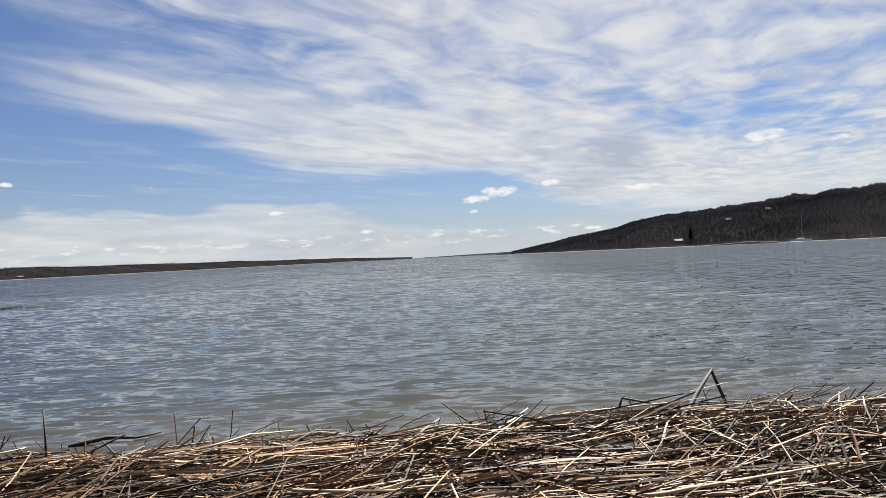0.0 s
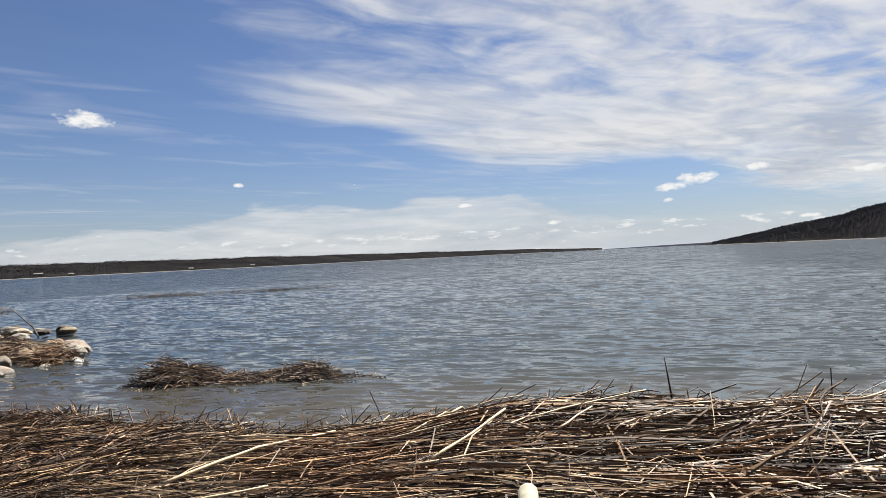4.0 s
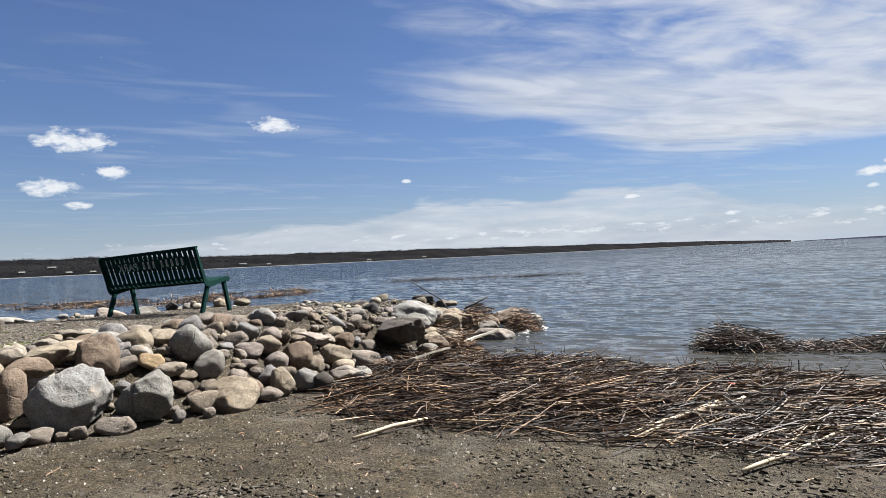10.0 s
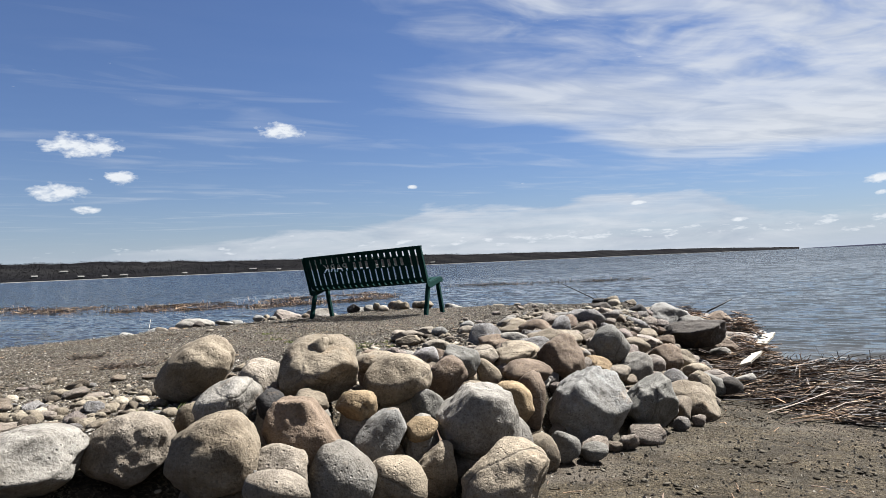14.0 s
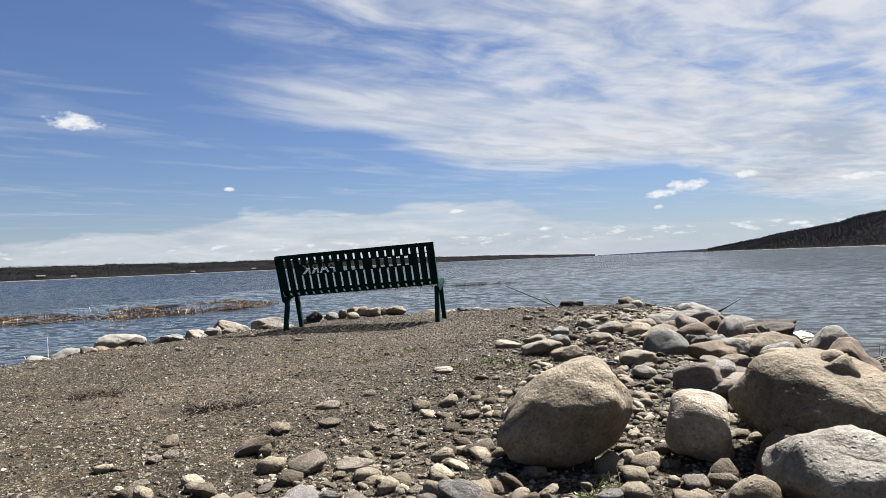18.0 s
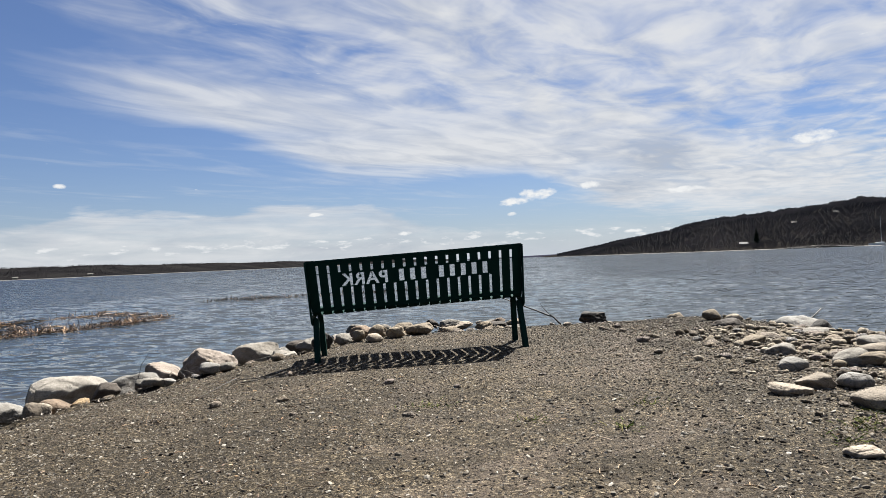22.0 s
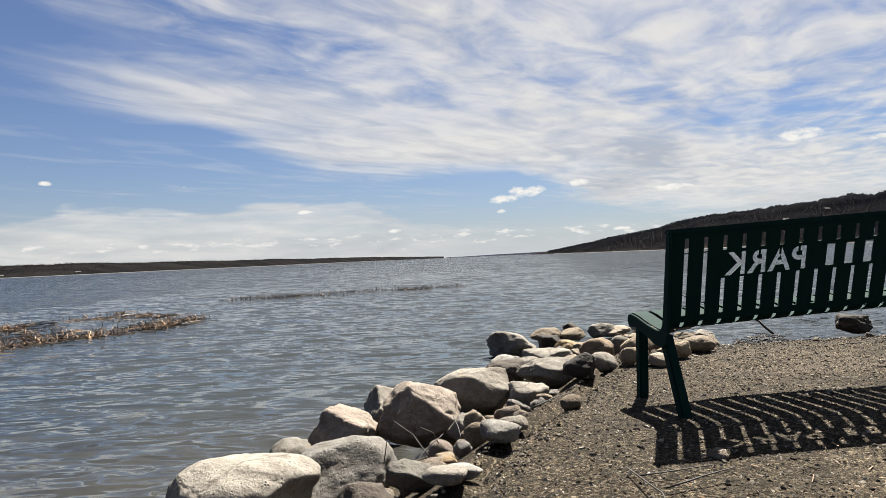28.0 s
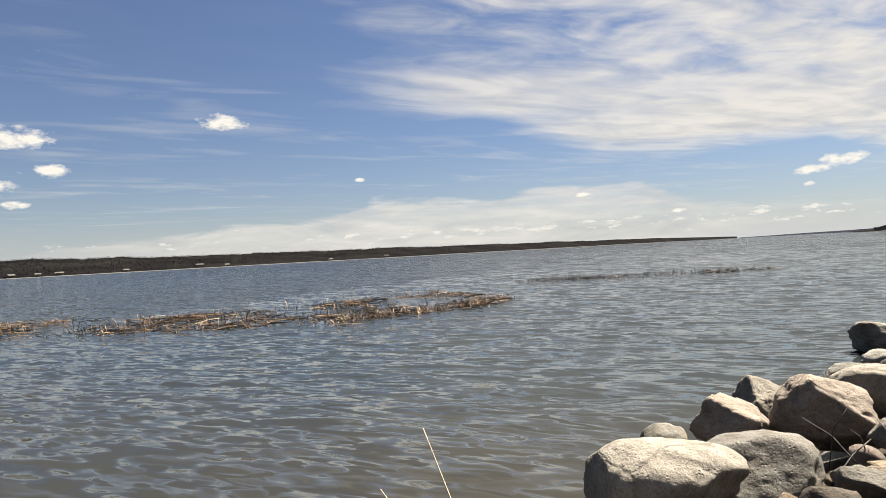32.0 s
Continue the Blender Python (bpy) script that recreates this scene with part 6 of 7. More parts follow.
boulder(3.52, 2.42, 0.03, 0.31, 0.28, 0.20, 45, TAN, 0.30, 127)
boulder(-1.92, -0.71, 0.45, 0.17, 0.15, 0.07, 12, GREY, 0.70, 138)
boulder(-1.86, -0.60, 0.43, 0.14, 0.13, 0.06, 10, PALE, 0.70, 139)
boulder(-1.69, -0.20, 0.46, 0.17, 0.15, 0.09, 6, PALE, 0.70, 140)
boulder(-1.62, -0.01, 0.44, 0.14, 0.12, 0.08, 5, GREY, 0.70, 141)
boulder(0.14, 4.35, 0.14, 0.32, 0.29, 0.24, -18, TAN, 0.50, 157)
boulder(-0.42, 4.06, 0.15, 0.34, 0.31, 0.17, -14, TAN, 0.50, 158)
boulder(-0.53, 4.65, 0.11, 0.33, 0.30, 0.15, -12, OCHRE, 0.50, 159)
boulder(-0.72, 4.87, 0.13, 0.30, 0.27, 0.20, -11, BLACK, 0.70, 160)
boulder(-0.68, 5.50, 0.13, 0.42, 0.38, 0.20, -10, TAN, 0.50, 161)
boulder(-0.39, 2.02, 0.47, 0.13, 0.12, 0.13, -20, TAN, 0.50, 162)
boulder(0.72, 5.64, 0.11, 0.33, 0.30, 0.15, -19, TAN, 0.50, 163)
boulder(0.14, 5.84, 0.13, 0.38, 0.35, 0.21, -15, GREY, 0.50, 164)
boulder(-0.19, 6.28, 0.12, 0.25, 0.23, 0.17, -12, DARK, 0.50, 165)
boulder(1.00, 6.30, 0.11, 0.30, 0.27, 0.14, -19, BROWN, 0.50, 166)
boulder(-1.79, -0.01, 0.39, 0.12, 0.11, 0.14, -7, TAN, 0.40, 167)
boulder(-1.94, 0.11, 0.26, 0.10, 0.09, 0.05, -4, TAN, 0.50, 170)
boulder(-1.92, -0.21, 0.34, 0.08, 0.07, 0.05, -5, OCHRE, 0.50, 171)
boulder(-0.57, 1.70, 0.50, 0.21, 0.19, 0.17, -8, TAN, 0.40, 175)
boulder(-0.35, 1.50, 0.51, 0.22, 0.20, 0.14, -11, TAN, 0.40, 176)
boulder(-0.11, 1.76, 0.50, 0.30, 0.27, 0.14, -12, TAN, 0.50, 177)
boulder(-0.54, 1.24, 0.49, 0.18, 0.16, 0.10, -9, CREAM, 0.50, 178)
boulder(0.94, 4.89, 0.11, 0.27, 0.24, 0.16, -15, TAN, 0.50, 179)
boulder(1.25, 5.12, 0.11, 0.31, 0.28, 0.14, -16, GREY, 0.50, 180)
boulder(1.63, 5.88, -0.29, 0.34, 0.30, 0.16, -17, DARK, 0.50, 181)
boulder(1.99, 5.39, -0.20, 0.32, 0.29, 0.13, -20, TAN, 0.50, 182)
boulder(2.39, 5.56, -0.23, 0.43, 0.38, 0.15, -22, TAN, 0.40, 183)
boulder(1.66, 5.29, -0.17, 0.25, 0.22, 0.11, -18, CREAM, 0.50, 186)
boulder(2.62, 5.46, -0.20, 0.29, 0.26, 0.11, -23, TAN, 0.50, 187)
boulder(1.59, 2.07, 0.37, 0.16, 0.14, 0.05, -27, CREAM, 0.50, 188)
boulder(0.98, 5.84, 0.10, 0.35, 0.32, 0.12, -14, DARK, 0.50, 189)
boulder(2.96, 0.90, 0.51, 0.33, 0.30, 0.17, -27, DARK, 0.40, 191)
boulder(1.32, 6.08, 0.11, 0.35, 0.32, 0.13, -7, TAN, 0.30, 192)
boulder(0.74, 6.03, 0.11, 0.29, 0.26, 0.13, -4, GREY, 0.30, 193)
boulder(0.34, 5.85, 0.11, 0.42, 0.38, 0.15, -2, CREAM, 0.30, 194)
boulder(-0.32, 5.61, 0.12, 0.37, 0.34, 0.17, 2, TAN, 0.30, 195)
boulder(2.58, 1.29, 0.48, 0.16, 0.15, 0.05, -23, TAN, 0.30, 197)
boulder(3.68, -2.53, 0.59, 0.29, 0.26, 0.13, -21, TAN, 0.30, 199)
boulder(3.63, -3.16, 0.59, 0.30, 0.27, 0.13, -24, TAN, 0.30, 200)
boulder(3.30, -2.84, 0.59, 0.27, 0.24, 0.13, -18, BROWN, 0.30, 201)
boulder(3.19, -1.01, 0.58, 0.28, 0.25, 0.12, -11, GREY, 0.30, 202)
boulder(3.02, -1.22, 0.57, 0.22, 0.20, 0.11, -9, CREAM, 0.30, 203)
boulder(2.81, -1.48, 0.57, 0.21, 0.19, 0.10, -8, TAN, 0.30, 204)
boulder(3.22, -1.99, 0.57, 0.19, 0.17, 0.10, -13, TAN, 0.30, 205)
boulder(3.33, -2.13, 0.58, 0.25, 0.23, 0.11, -15, PINK, 0.30, 206)
boulder(3.21, -3.47, 0.58, 0.17, 0.16, 0.12, -20, BROWN, 0.30, 207)
boulder(2.31, -2.42, 0.56, 0.28, 0.25, 0.11, -2, CREAM, 0.60, 208)
boulder(2.49, -2.67, 0.56, 0.20, 0.18, 0.10, -5, TAN, 0.30, 209)
boulder(2.90, -2.93, 0.57, 0.21, 0.19, 0.10, -12, CREAM, 0.40, 210)
boulder(2.91, -3.33, 0.56, 0.13, 0.12, 0.08, -14, GREY, 0.30, 211)
boulder(3.98, -4.42, 0.30, 0.33, 0.33, 0.26, 143, GREY, 0.40, 429)
boulder(3.81, -3.50, 0.44, 0.27, 0.27, 0.17, 185, GREY, 0.40, 435)
boulder(3.60, -4.02, 0.48, 0.21, 0.21, 0.22, 252, BROWN, 0.40, 436)
boulder(3.60, -4.43, 0.49, 0.28, 0.28, 0.32, 319, TAN, 0.40, 437)
boulder(3.59, -4.72, 0.46, 0.17, 0.17, 0.37, 26, GREY, 0.40, 438)
boulder(3.57, -4.97, 0.36, 0.33, 0.33, 0.27, 93, BROWN, 0.40, 439)
boulder(3.69, -4.71, 0.35, 0.22, 0.22, 0.24, 160, TAN, 0.40, 440)
boulder(3.81, -4.59, 0.38, 0.16, 0.16, 0.34, 227, GREY, 0.40, 441)
boulder(3.70, -4.41, 0.41, 0.19, 0.19, 0.28, 294, BROWN, 0.40, 442)
boulder(3.62, -5.18, 0.34, 0.20, 0.20, 0.28, 1, TAN, 0.40, 443)
boulder(3.91, -5.47, 0.41, 0.17, 0.17, 0.39, 68, GREY, 0.40, 444)
boulder(3.76, -5.02, 0.30, 0.23, 0.23, 0.20, 135, BROWN, 0.40, 445)
boulder(3.88, -4.87, 0.28, 0.21, 0.21, 0.17, 202, TAN, 0.40, 446)
boulder(3.39, -4.98, 0.47, 0.16, 0.16, 0.37, 43, TAN, 0.40, 449)
boulder(3.45, -4.83, 0.49, 0.16, 0.16, 0.36, 110, GREY, 0.40, 450)
boulder(3.20, -4.77, 0.56, 0.16, 0.16, 0.23, 177, BROWN, 0.40, 451)
boulder(3.54, -3.75, 0.52, 0.20, 0.20, 0.16, 244, TAN, 0.40, 452)
boulder(3.30, -4.18, 0.60, 0.22, 0.22, 0.26, 219, BROWN, 0.40, 457)
boulder(3.46, -5.30, 0.36, 0.29, 0.29, 0.29, 286, TAN, 0.40, 458)
boulder(-2.70, -0.52, 0.32, 0.60, 0.50, 0.35, 18, GREY, 0.30, 601)
boulder(-2.40, -0.10, 0.28, 0.50, 0.46, 0.31, 8, PALE, 0.25, 602)
boulder(-2.51, 0.63, 0.26, 0.42, 0.36, 0.30, 11, PINK, 1.00, 603)
boulder(-2.09, 0.72, 0.33, 0.50, 0.44, 0.38, 5, PINK, 0.80, 604)
boulder(-1.77, 1.18, 0.34, 0.52, 0.46, 0.34, 0, GREY, 0.50, 605)
boulder(-1.25, 1.49, 0.37, 0.42, 0.36, 0.22, -6, GREY, 0.45, 606)
boulder(-1.44, 1.02, 0.34, 0.29, 0.24, 0.19, -5, GREY, 0.90, 607)
boulder(-1.48, 1.92, 0.32, 0.37, 0.32, 0.20, -3, DARK, 0.60, 608)
boulder(-1.20, 4.70, 0.13, 0.60, 0.52, 0.38, -4, GREY, 0.80, 609)
boulder(-1.06, 2.61, 0.31, 0.48, 0.40, 0.18, -7, GREY, 0.35, 610)
boulder(-2.93, -0.98, 0.26, 0.44, 0.38, 0.27, 32, PALE, 0.60, 611)
boulder(-2.44, -1.02, 0.33, 0.29, 0.25, 0.18, 27, BROWN, 0.45, 612)
boulder(-2.43, -1.24, 0.36, 0.18, 0.17, 0.18, 28, CREAM, 0.80, 613)
boulder(-2.29, -1.00, 0.37, 0.12, 0.10, 0.08, 25, OCHRE, 0.80, 614)
boulder(-2.20, -0.83, 0.41, 0.20, 0.18, 0.15, 22, DARK, 0.50, 615)
boulder(-2.78, -1.51, 0.28, 0.25, 0.22, 0.22, 37, PALE, 0.40, 616)
boulder(-3.28, -0.82, 0.13, 0.32, 0.27, 0.24, 35, PALE, 0.35, 617)
boulder(-2.78, 0.33, 0.13, 0.27, 0.24, 0.20, 12, PALE, 0.50, 618)
boulder(-2.88, 0.78, 0.08, 0.30, 0.26, 0.20, 20, SLATE, 0.80, 619)
boulder(-2.36, 1.38, 0.20, 0.34, 0.30, 0.32, 3, GREY, 0.75, 620)
boulder(-2.06, -0.47, 0.38, 0.22, 0.17, 0.13, -2, SLATE, 0.90, 621)
boulder(-1.82, 0.48, 0.29, 0.24, 0.20, 0.17, -6, GREY, 0.50, 622)
boulder(-1.79, 0.04, 0.40, 0.12, 0.12, 0.20, -8, TAN, 0.70, 623)
boulder(-1.08, 1.17, 0.48, 0.22, 0.19, 0.18, -15, BLACK, 0.70, 624)
boulder(-0.88, 1.32, 0.47, 0.17, 0.15, 0.14, -17, GREY, 0.60, 625)
boulder(-0.80, 1.92, 0.46, 0.26, 0.22, 0.20, -16, BROWN, 0.45, 626)
boulder(-0.54, 2.20, 0.45, 0.18, 0.16, 0.17, -18, GREY, 0.45, 627)
boulder(-0.71, 1.31, 0.51, 0.14, 0.13, 0.13, -19, TAN, 0.30, 628)
boulder(-1.36, 3.74, 0.09, 0.34, 0.28, 0.16, -7, PALE, 0.45, 629)
boulder(-1.30, 2.25, 0.28, 0.30, 0.26, 0.20, -5, GREY, 0.40, 630)
boulder(-1.72, 2.30, 0.18, 0.46, 0.40, 0.26, -4, PALE, 0.45, 631)
boulder(-1.95, 1.72, 0.16, 0.40, 0.34, 0.26, 3, GREY, 0.45, 632)
boulder(4.06, 0.42, 0.37, 0.40, 0.34, 0.22, -20, SLATE, 0.15, 640)
boulder(2.18, 3.66, 0.36, 0.41, 0.30, 0.22, 8, BLACK, 0.95, 641)
boulder(4.20, 0.45, 0.17, 0.29, 0.25, 0.19, 46, TAN, 0.35, 642)
boulder(4.28, 0.79, 0.15, 0.31, 0.26, 0.20, 44, TAN, 0.70, 643)
boulder(3.80, 1.64, 0.21, 0.32, 0.27, 0.32, 43, TAN, 0.75, 644)
boulder(4.38, 0.16, 0.10, 0.30, 0.26, 0.20, 47, GREY, 0.65, 645)
boulder(3.67, 2.08, 0.26, 0.45, 0.38, 0.22, 44, BROWN, 0.60, 646)
boulder(3.01, 2.73, 0.24, 0.36, 0.30, 0.20, 44, TAN, 0.55, 647)
boulder(3.91, 3.25, 0.14, 0.44, 0.37, 0.28, 39, BROWN, 0.60, 648)
boulder(4.28, 3.31, 0.08, 0.32, 0.27, 0.24, 37, GREY, 0.60, 650)
boulder(3.30, 2.45, 0.23, 0.42, 0.36, 0.24, 42, TAN, 0.70, 651)
boulder(3.45, 1.55, 0.38, 0.34, 0.30, 0.22, 42, TAN, 0.60, 652)
boulder(2.70, 3.30, 0.17, 0.40, 0.34, 0.22, 42, PALE, 0.60, 653)
boulder(4.12, 1.25, 0.08, 0.34, 0.28, 0.24, 42, BROWN, 0.60, 654)
boulder(2.76, -1.42, 0.56, 0.23, 0.20, 0.14, -31, GREY, 0.50, 660)
boulder(2.96, -1.68, 0.57, 0.24, 0.21, 0.15, -32, TAN, 0.45, 661)
boulder(2.37, -1.47, 0.55, 0.17, 0.14, 0.10, -27, PALE, 0.55, 662)
boulder(2.04, -2.08, 0.53, 0.21, 0.16, 0.07, -26, CREAM, 0.70, 663)
boulder(2.22, -1.98, 0.55, 0.19, 0.15, 0.10, -20, CREAM, 0.80, 664)
boulder(2.40, -2.02, 0.55, 0.16, 0.14, 0.10, 12, PALE, 0.60, 665)
boulder(1.80, -3.06, 0.52, 0.13, 0.10, 0.05, -31, CREAM, 0.60, 666)
boulder(3.51, 0.33, 0.49, 0.22, 0.20, 0.24, 10, BLACK, 0.70, 671)
boulder(2.55, -0.95, 0.55, 0.20, 0.17, 0.11, -10, GREY, 0.40, 667)
boulder(2.68, -2.02, 0.56, 0.22, 0.18, 0.12, 25, CREAM, 0.60, 668)
boulder(2.62, -0.35, 0.53, 0.22, 0.18, 0.11, 5, TAN, 0.50, 669)


def clear_of(x, y, r, k=0.42):
    return all((x - a) ** 2 + (y - b) ** 2 > (k * w + r) ** 2 for a, b, w in PLACED)


def build_fill():
    """Smaller stones wedged between the boulders, and cobbles strewn over the spit."""
    shapes = [rock_mesh("stone", 900 + i, 0.55 + 0.05 * i, 3) for i in range(10)]
    chips = [rock_mesh("cobble", 930 + i, 0.75 + 0.05 * i, 3) for i in range(8)]
    tones = [TAN, CREAM, GREY, PINK, PALE, CREAM, PALE, TAN, CREAM, BROWN]
    rnd = random.Random(11)

    def stone(name, x, y, s, flat, label, cat, group, sink=0.3):
        ob = new(name, rnd.choice(chips if name == "cobble" or s < 0.11 else shapes))
        z = ground_h(x, y)
        w, d = s * rnd.uniform(0.8, 1.35), s * rnd.uniform(0.6, 1.0)
        h = s * flat * rnd.uniform(0.75, 1.2)
        zc = z + h * (0.5 - sink)
        if x > 2.0 and y > -0.6:
            zc = min(zc, 0.57 - 0.05 * max(0.0, y) - 0.10 * max(0.0, y - 1.3) - h / 2)
        ob.matrix_world = pose(x, y, zc, rnd.uniform(-14, 14), rnd.uniform(-14, 14), rnd.uniform(0, 360)) @ Matrix.Diagonal((w, d, h, 1))
        t = rnd.choice((TAN, PINK, CREAM, CREAM, PALE, CREAM, TAN)) if name == "cobble" else rnd.choice(tones)
        k = rnd.uniform(0.33, 0.49)
        ob.color = (t[0] * k, t[1] * k, t[2] * k * 1.10, 1)
        tagged(ob, label, cat, group)
    n = 0
    for _ in range(6000):
        if n >= 110:
            break
        # along the east pile from the south end to the tip, then the north and west edges
        u = rnd.random()
        if u < 0.52:
            y = rnd.uniform(-5.6, 3.4)
            x = east_edge(y) - 0.15 + rnd.gauss(0, 0.42)
        elif u < 0.80:
            x = rnd.uniform(-1.3, 0.9)
            y = 4.1 + rnd.gauss(0, 0.45) - 0.05 * (x - 1.5) ** 2
        else:
            y = rnd.uniform(-1.2, 3.6)
            x = west_edge(y) + rnd.gauss(-0.3, 0.2)
        s = rnd.uniform(0.07, 0.2) if u > 0.52 else rnd.uniform(0.09, 0.27)
        if y < -3.4 and u < 0.52:
            s *= 0.45
        if ground_h(x, y) < -0.08 or spit_inside(x, y) < -0.42 or (y > 0.4 and x > 1.5 and spit_inside(x, y) > 0.25) or not clear_of(x, y, s * 0.5):
            continue
        stone("stone", x, y, s, 0.4 if y < -3.4 and s < 0.13 else 0.75, "small weathered stone wedged among shore boulders", "stone", "pile stones", 0.25)
        PLACED.append((x, y, s * 0.8))
        n += 1
    # the flank of the pile towards the cove, stone on stone
    for _ in range(9000):
        y = rnd.uniform(-3.9, 3.9)
        x = east_edge(y) + rnd.uniform(-0.7, 0.6) - 0.25 * smooth01(0.5, 2.0, y)
        s = 0.10 + 0.22 * rnd.random() ** 1.4
        if n >= 290 or (y > 0.4 and spit_inside(x, y) > 0.75 - 0.2 * y) or ground_h(x, y) < -0.10 or not clear_of(x, y, s * 0.36, 0.34):
            continue
        stone("stone", x, y, s, 0.72, "rounded weathered stone in the shore rock pile", "stone", "pile stones", 0.12)
        PLACED.append((x, y, s))
        n += 1
    n = 0
    for _ in range(9000):
        if n >= 180:
            break
        y = rnd.uniform(-5.4, 2.2)
        edge = east_edge(y) - 0.7
        x = edge - abs(rnd.gauss(0, 0.62))
        s = 0.03 + 0.075 * rnd.random() ** 2
        if not clear_of(x, y, s * 0.4):
            continue
        stone("cobble", x, y, s, 0.5, "pale flat cobble lying on the gravel", "cobble", "strewn cobbles", 0.2)
        PLACED.append((x, y, s * 0.6))
        n += 1
    for _ in range(46):
        x, y = 1.95 + rnd.gauss(0, 0.55), -5.05 + rnd.gauss(0, 0.32)
        s = rnd.uniform(0.04, 0.125)
        if spit_inside(x, y) < 0.3 or not clear_of(x, y, s * 0.4, 0.45):
            continue
        stone("cobble", x, y, s, 0.42, "broad pale flat cobble beside the rock pile", "cobble", "strewn cobbles", 0.12)
        PLACED.append((x, y, s * 0.8))
    # stones caught between the boulders of the west edge
    m = 0
    for _ in range(4000):
        y = rnd.uniform(-1.2, 2.6)
        x = west_edge(y) + rnd.gauss(-0.26, 0.2)
        s = rnd.uniform(0.05, 0.15)
        if m >= 34 or not clear_of(x, y, s * 0.4, 0.36):
            continue
        stone("cobble", x, y, s, 0.7, "small stone caught between the edge boulders", "cobble", "edge cobbles", 0.15)
        PLACED.append((x, y, s * 0.8))
        m += 1
    # single pale stones on the open gravel
    for x, y, s in ((-1.12, -1.55, 0.085), (-0.11, -1.17, 0.075), (1.58, -3.69, 0.07), (2.24, -4.36, 0.06), (-0.92, -0.6, 0.09), (5.6, -3.0, 0.075), (-0.72, -1.5, 0.07),
                    (0.35, -1.45, 0.06), (0.9, -1.2, 0.05), (0.1, -2.1, 0.055), (1.15, -2.2, 0.06), (-0.55, -1.9, 0.05)):
        stone("cobble", x, y, s, 0.5, "pale flat cobble lying on the gravel", "cobble", "strewn cobbles", 0.3)


def build_grit():
    """Countless pebbles and shell-like chips over spit and beach."""
    rnd = random.Random(23)
    base = []
    for i in range(5):
        bm = bmesh.new()
        bmesh.ops.create_icosphere(bm, subdivisions=1, radius=0.5)
        for v in bm.verts:
            v.co *= 1 + 0.35 * noise.noise(v.co * 2.2 + Vector((i * 9.0, 0, 0)))
        bm.verts.index_update()
        base.append(([v.co.copy() for v in bm.verts], [tuple(v.index for v in f.verts) for f in bm.faces]))
        bm.free()
    flake = [Vector(c) for c in ((-.5, -.32, -.5), (.42, -.5, -.5), (.5, .36, -.5), (-.38, .5, -.5), (-.22, .05, .5), (.24, -.08, .42))]
    flakef = [(0, 1, 5, 4), (1, 2, 5), (2, 3, 4, 5), (3, 0, 4)]
    vs, fs = [], []

    def drop(x, y, s, flat, kind):
        cv, cf = base[rnd.randrange(5)] if kind else (flake, flakef)
        m = pose(x, y, ground_h(x, y) + s * flat * 0.18, rnd.uniform(-22, 22), rnd.uniform(-22, 22), rnd.uniform(0, 360)) @ Matrix.Diagonal((s, s * rnd.uniform(0.3, 0.9), s * flat * rnd.uniform(0.7, 1.6), 1))
        k = len(vs)
        vs.extend([tuple(m @ v) for v in cv])
        fs.extend([tuple(k + i for i in f) for f in cf])
    n = 0
    while n < 120000:
        y = rnd.uniform(-6.0, 3.9)
        x = rnd.uniform(-2.8, 4.0)
        if spit_inside(x, y) < 0.02 or (y > 2.2 and rnd.random() < 0.6):
            continue
        pile = math.exp(-((x - 2.6) / 1.0) ** 2)
        if rnd.random() > 0.5 + 0.5 * pile:
            continue
        s = 0.007 + 0.011 * rnd.random() ** 2 + 0.02 * rnd.random() ** 14 + 0.016 * pile * rnd.random() ** 4
        drop(x, y, s, 0.36, s > 0.026)
        n += 1
    for _ in range(16000):
        x, y = rnd.uniform(3.2, 10.5), rnd.uniform(-5.6, -2.1)
        if spit_inside(x, y) > -0.1:
            continue
        drop(x, y, 0.006 + 0.008 * rnd.random() + 0.014 * rnd.random() ** 6, 0.55, False)
    o = pydata("pebbles", vs, fs, GRIT)
    tagged(o, "loose pale pebbles and stone chips strewn over gravel", "pebbles", kind="stuff")


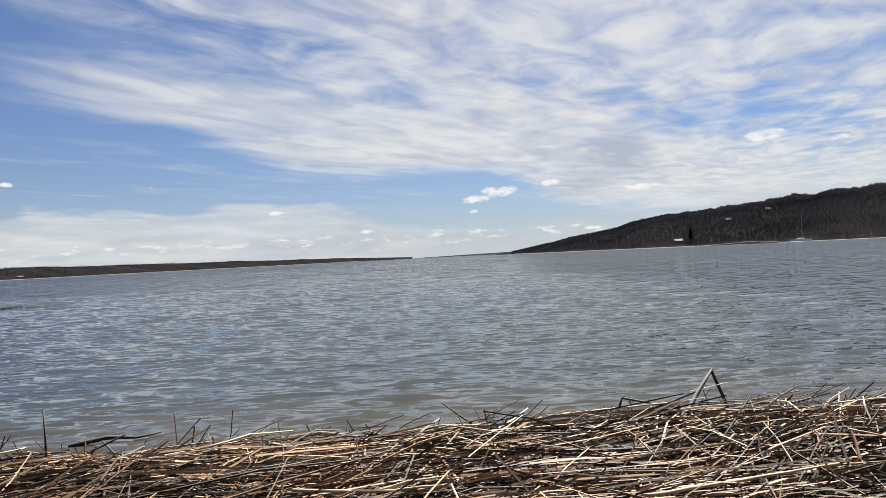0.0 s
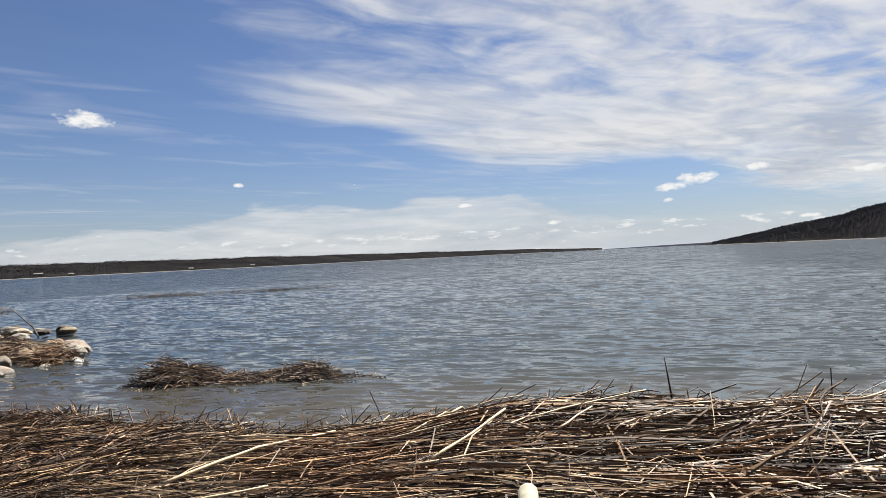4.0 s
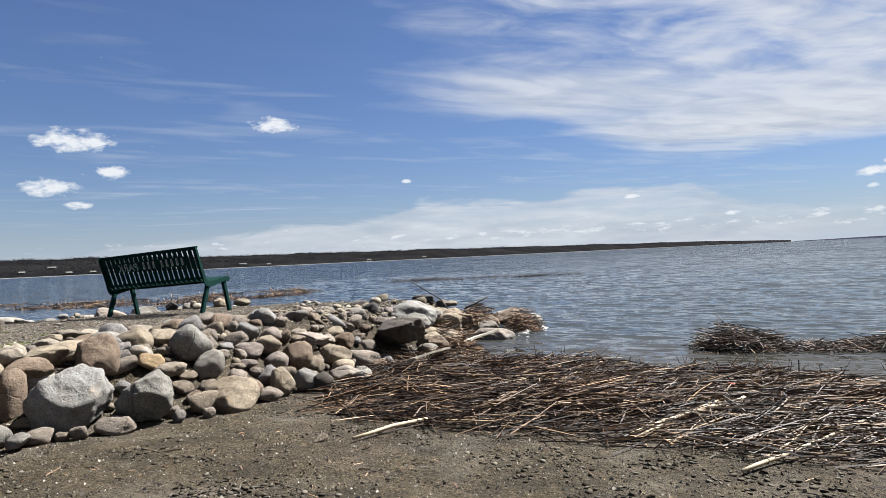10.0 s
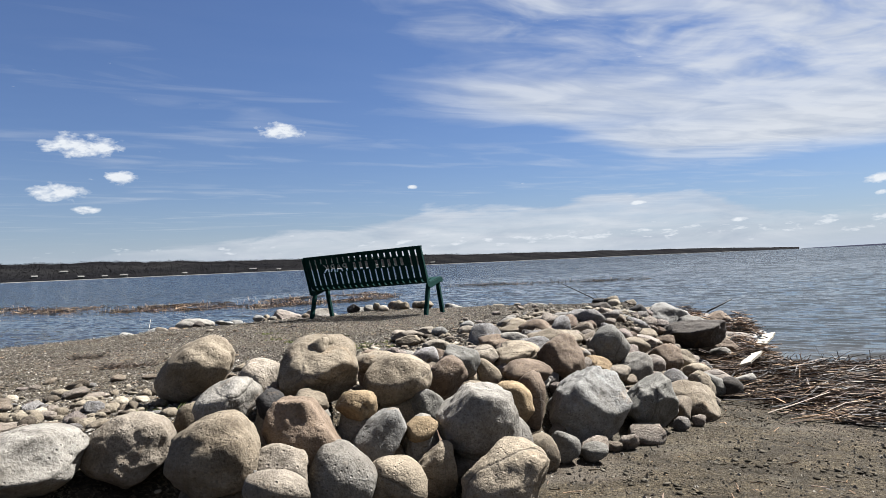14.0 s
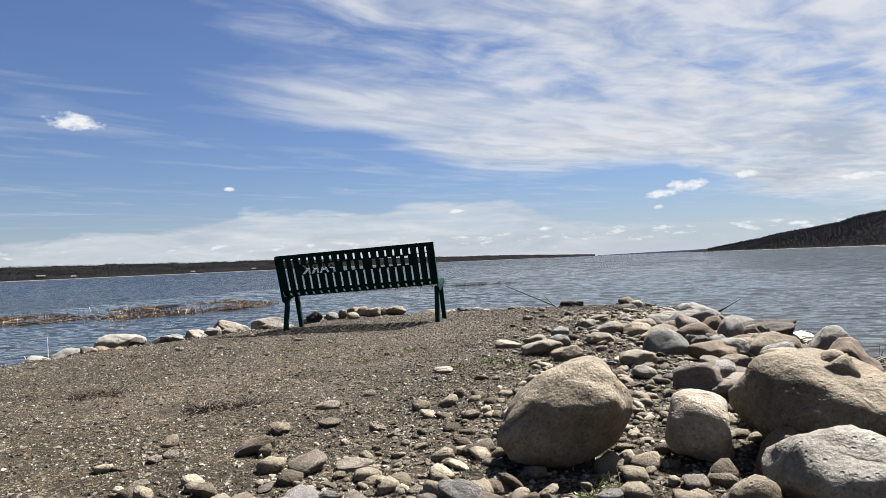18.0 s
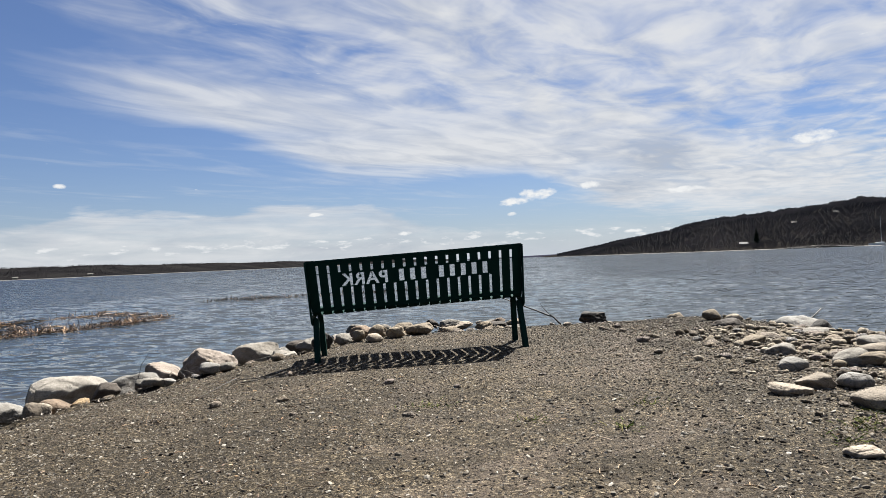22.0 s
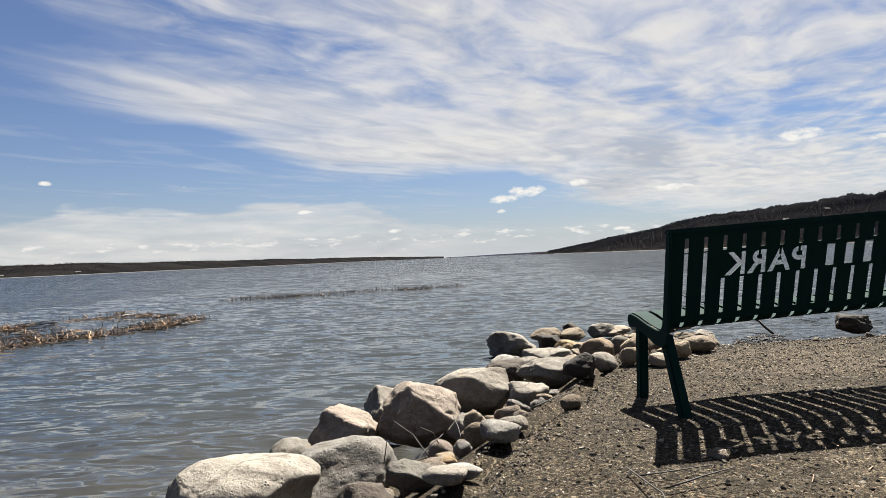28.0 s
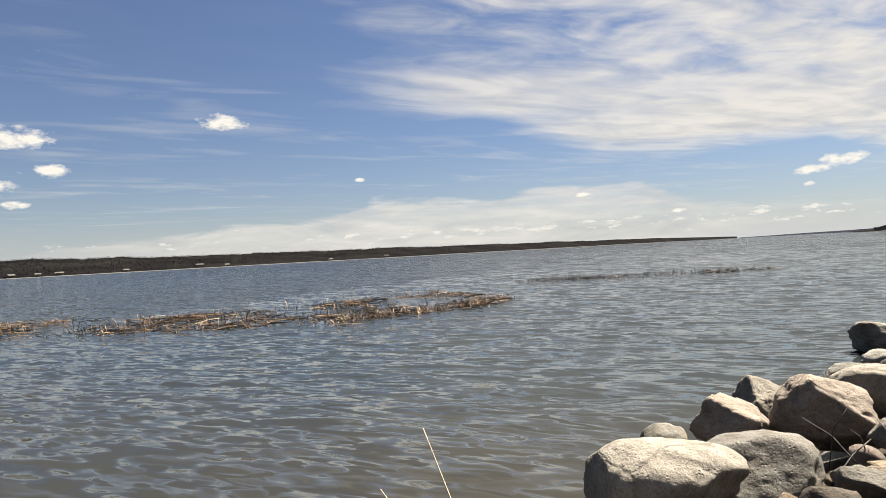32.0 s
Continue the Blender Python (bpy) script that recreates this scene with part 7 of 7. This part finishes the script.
def build_rubble():
    """Broken stone between the pile and the gravel, too much to count."""
    rnd = random.Random(61)
    base = []
    for i in range(6):
        me = rock_mesh("rubble", 950 + i, 0.45 + 0.11 * i, 2)
        base.append(([v.co.copy() for v in me.vertices], [tuple(p.vertices) for p in me.polygons]))
        bpy.data.meshes.remove(me)
    vs, fs = [], []
    n = 0
    while n < 2500:
        y = rnd.uniform(-5.7, 3.2)
        edge = east_edge(y) - 0.5
        x = edge + rnd.gauss(-0.16 - 0.2 * smooth01(-3.4, -4.4, y), 0.42)
        s = 0.016 + 0.085 * rnd.random() ** 2.6
        if ground_h(x, y) < 0.02 or (y > 0.6 and spit_inside(x, y) > 0.3) or not clear_of(x, y, s * 0.3, 0.3):
            continue
        n += 1
        cv, cf = base[rnd.randrange(6)]
        h = s * rnd.uniform(0.32, 0.7)
        m = pose(x, y, ground_h(x, y) + h * 0.25, rnd.uniform(-25, 25), rnd.uniform(-25, 25), rnd.uniform(0, 360)) @ Matrix.Diagonal((s, s * rnd.uniform(0.6, 1), h, 1))
        k = len(vs)
        vs.extend([tuple(m @ v) for v in cv])
        fs.extend([tuple(k + i for i in f) for f in cf])
    # fist-sized and larger stones packed over the spit's tip
    tv, tf = [], []
    n = 0
    while n < 420:
        y = rnd.uniform(0.3, 4.1)
        x = east_edge(y) + rnd.uniform(-1.0, 0.45)
        s = 0.07 + 0.17 * rnd.random() ** 1.5
        n += 1
        if ground_h(x, y) < -0.05 or spit_inside(x, y) > 0.95 - 0.3 * y or not clear_of(x, y, s * 0.3, 0.30):
            continue
        PLACED.append((x, y, s * 0.7))
        cv, cf = base[rnd.randrange(6)]
        m = pose(x, y, ground_h(x, y) + s * 0.22, rnd.uniform(-25, 25), rnd.uniform(-25, 25), rnd.uniform(0, 360)) @ Matrix.Diagonal((s, s * rnd.uniform(0.65, 1), s * rnd.uniform(0.5, 0.8), 1))
        k = len(tv)
        tv.extend([tuple(m @ v) for v in cv])
        tf.extend([tuple(k + i for i in f) for f in cf])
    tagged(pydata("tip_stones", tv, tf, RUBBLE, True), "tan and grey stones packed between boulders at the tip", "stones", kind="stuff")
    o = pydata("rubble", vs, fs, RUBBLE, True)
    tagged(o, "broken tan and grey stone strewn along the rock pile", "rubble", kind="stuff")


def build_debris():
    """Bits of stem, bark and leaf trodden into the gravel."""
    rnd = random.Random(62)
    st = Stalks(63)
    for _ in range(5200):
        y = rnd.uniform(-5.9, 3.6)
        x = rnd.uniform(-2.6, 3.4)
        if spit_inside(x, y) < 0.15 or noise.noise(Vector((x * 1.3, y * 1.3, 8.0))) < rnd.uniform(-0.5, 0.35):
            continue
        a, ln = rnd.uniform(0, 6.28), 0.012 + 0.05 * rnd.random() ** 3
        z = ground_h(x, y) + 0.004
        st.add((x, y, z), (x + math.cos(a) * ln, y + math.sin(a) * ln, z + rnd.uniform(-0.002, 0.008)), rnd.uniform(0.0012, 0.003), 0.001, 3)
    for _ in range(2600):
        x, y = rnd.uniform(3.6, 10.5), rnd.uniform(-5.4, -2.0)
        if spit_inside(x, y) > -0.35 or noise.noise(Vector((x * 1.7, y * 1.7, 2.0))) < rnd.uniform(-0.4, 0.4):
            continue
        a, ln = rnd.uniform(0, 6.28), 0.012 + 0.07 * rnd.random() ** 3
        z = ground_h(x, y) + 0.004
        st.add((x, y, z), (x + math.cos(a) * ln, y + math.sin(a) * ln, z + rnd.uniform(-0.002, 0.01)), rnd.uniform(0.0012, 0.003), 0.001, 3)
    # clods of trodden mud and rotted weed on the beach
    vs, fs = [], []
    me = rock_mesh("clod", 990, 0.4, 1)
    cv, cf = [v.co.copy() for v in me.vertices], [tuple(p.vertices) for p in me.polygons]
    bpy.data.meshes.remove(me)
    for _ in range(60000):
        x, y = rnd.uniform(3.4, 12.5), rnd.uniform(-5.6, -1.9)
        if spit_inside(x, y) > -0.3 or noise.noise(Vector((x * 1.1, y * 2.3, 12.0))) + 0.5 * noise.noise(Vector((x * 4, y * 6, 3.0))) < rnd.uniform(0.05, 0.5):
            continue
        w = 0.006 + 0.030 * rnd.random() ** 3.0
        m = pose(x, y, ground_h(x, y) + w * 0.1, rnd.uniform(-20, 20), rnd.uniform(-20, 20), rnd.uniform(0, 360)) @ Matrix.Diagonal((w, w * rnd.uniform(0.4, 1), w * rnd.uniform(0.14, 0.34), 1))
        k = len(vs)
        vs.extend([tuple(m @ v) for v in cv])
        fs.extend([tuple(k + i for i in f) for f in cf])
    tagged(pydata("mud_clods", vs, fs, CLOD, True), "dark clods of mud and rotted weed on the beach", "mud", kind="stuff")
    st.done("stem_scraps", "dark stem and bark scraps trodden into the gravel", "debris", REED_WET)


build_far_things()
build_fill()
build_rubble()
build_debris()
build_grit()
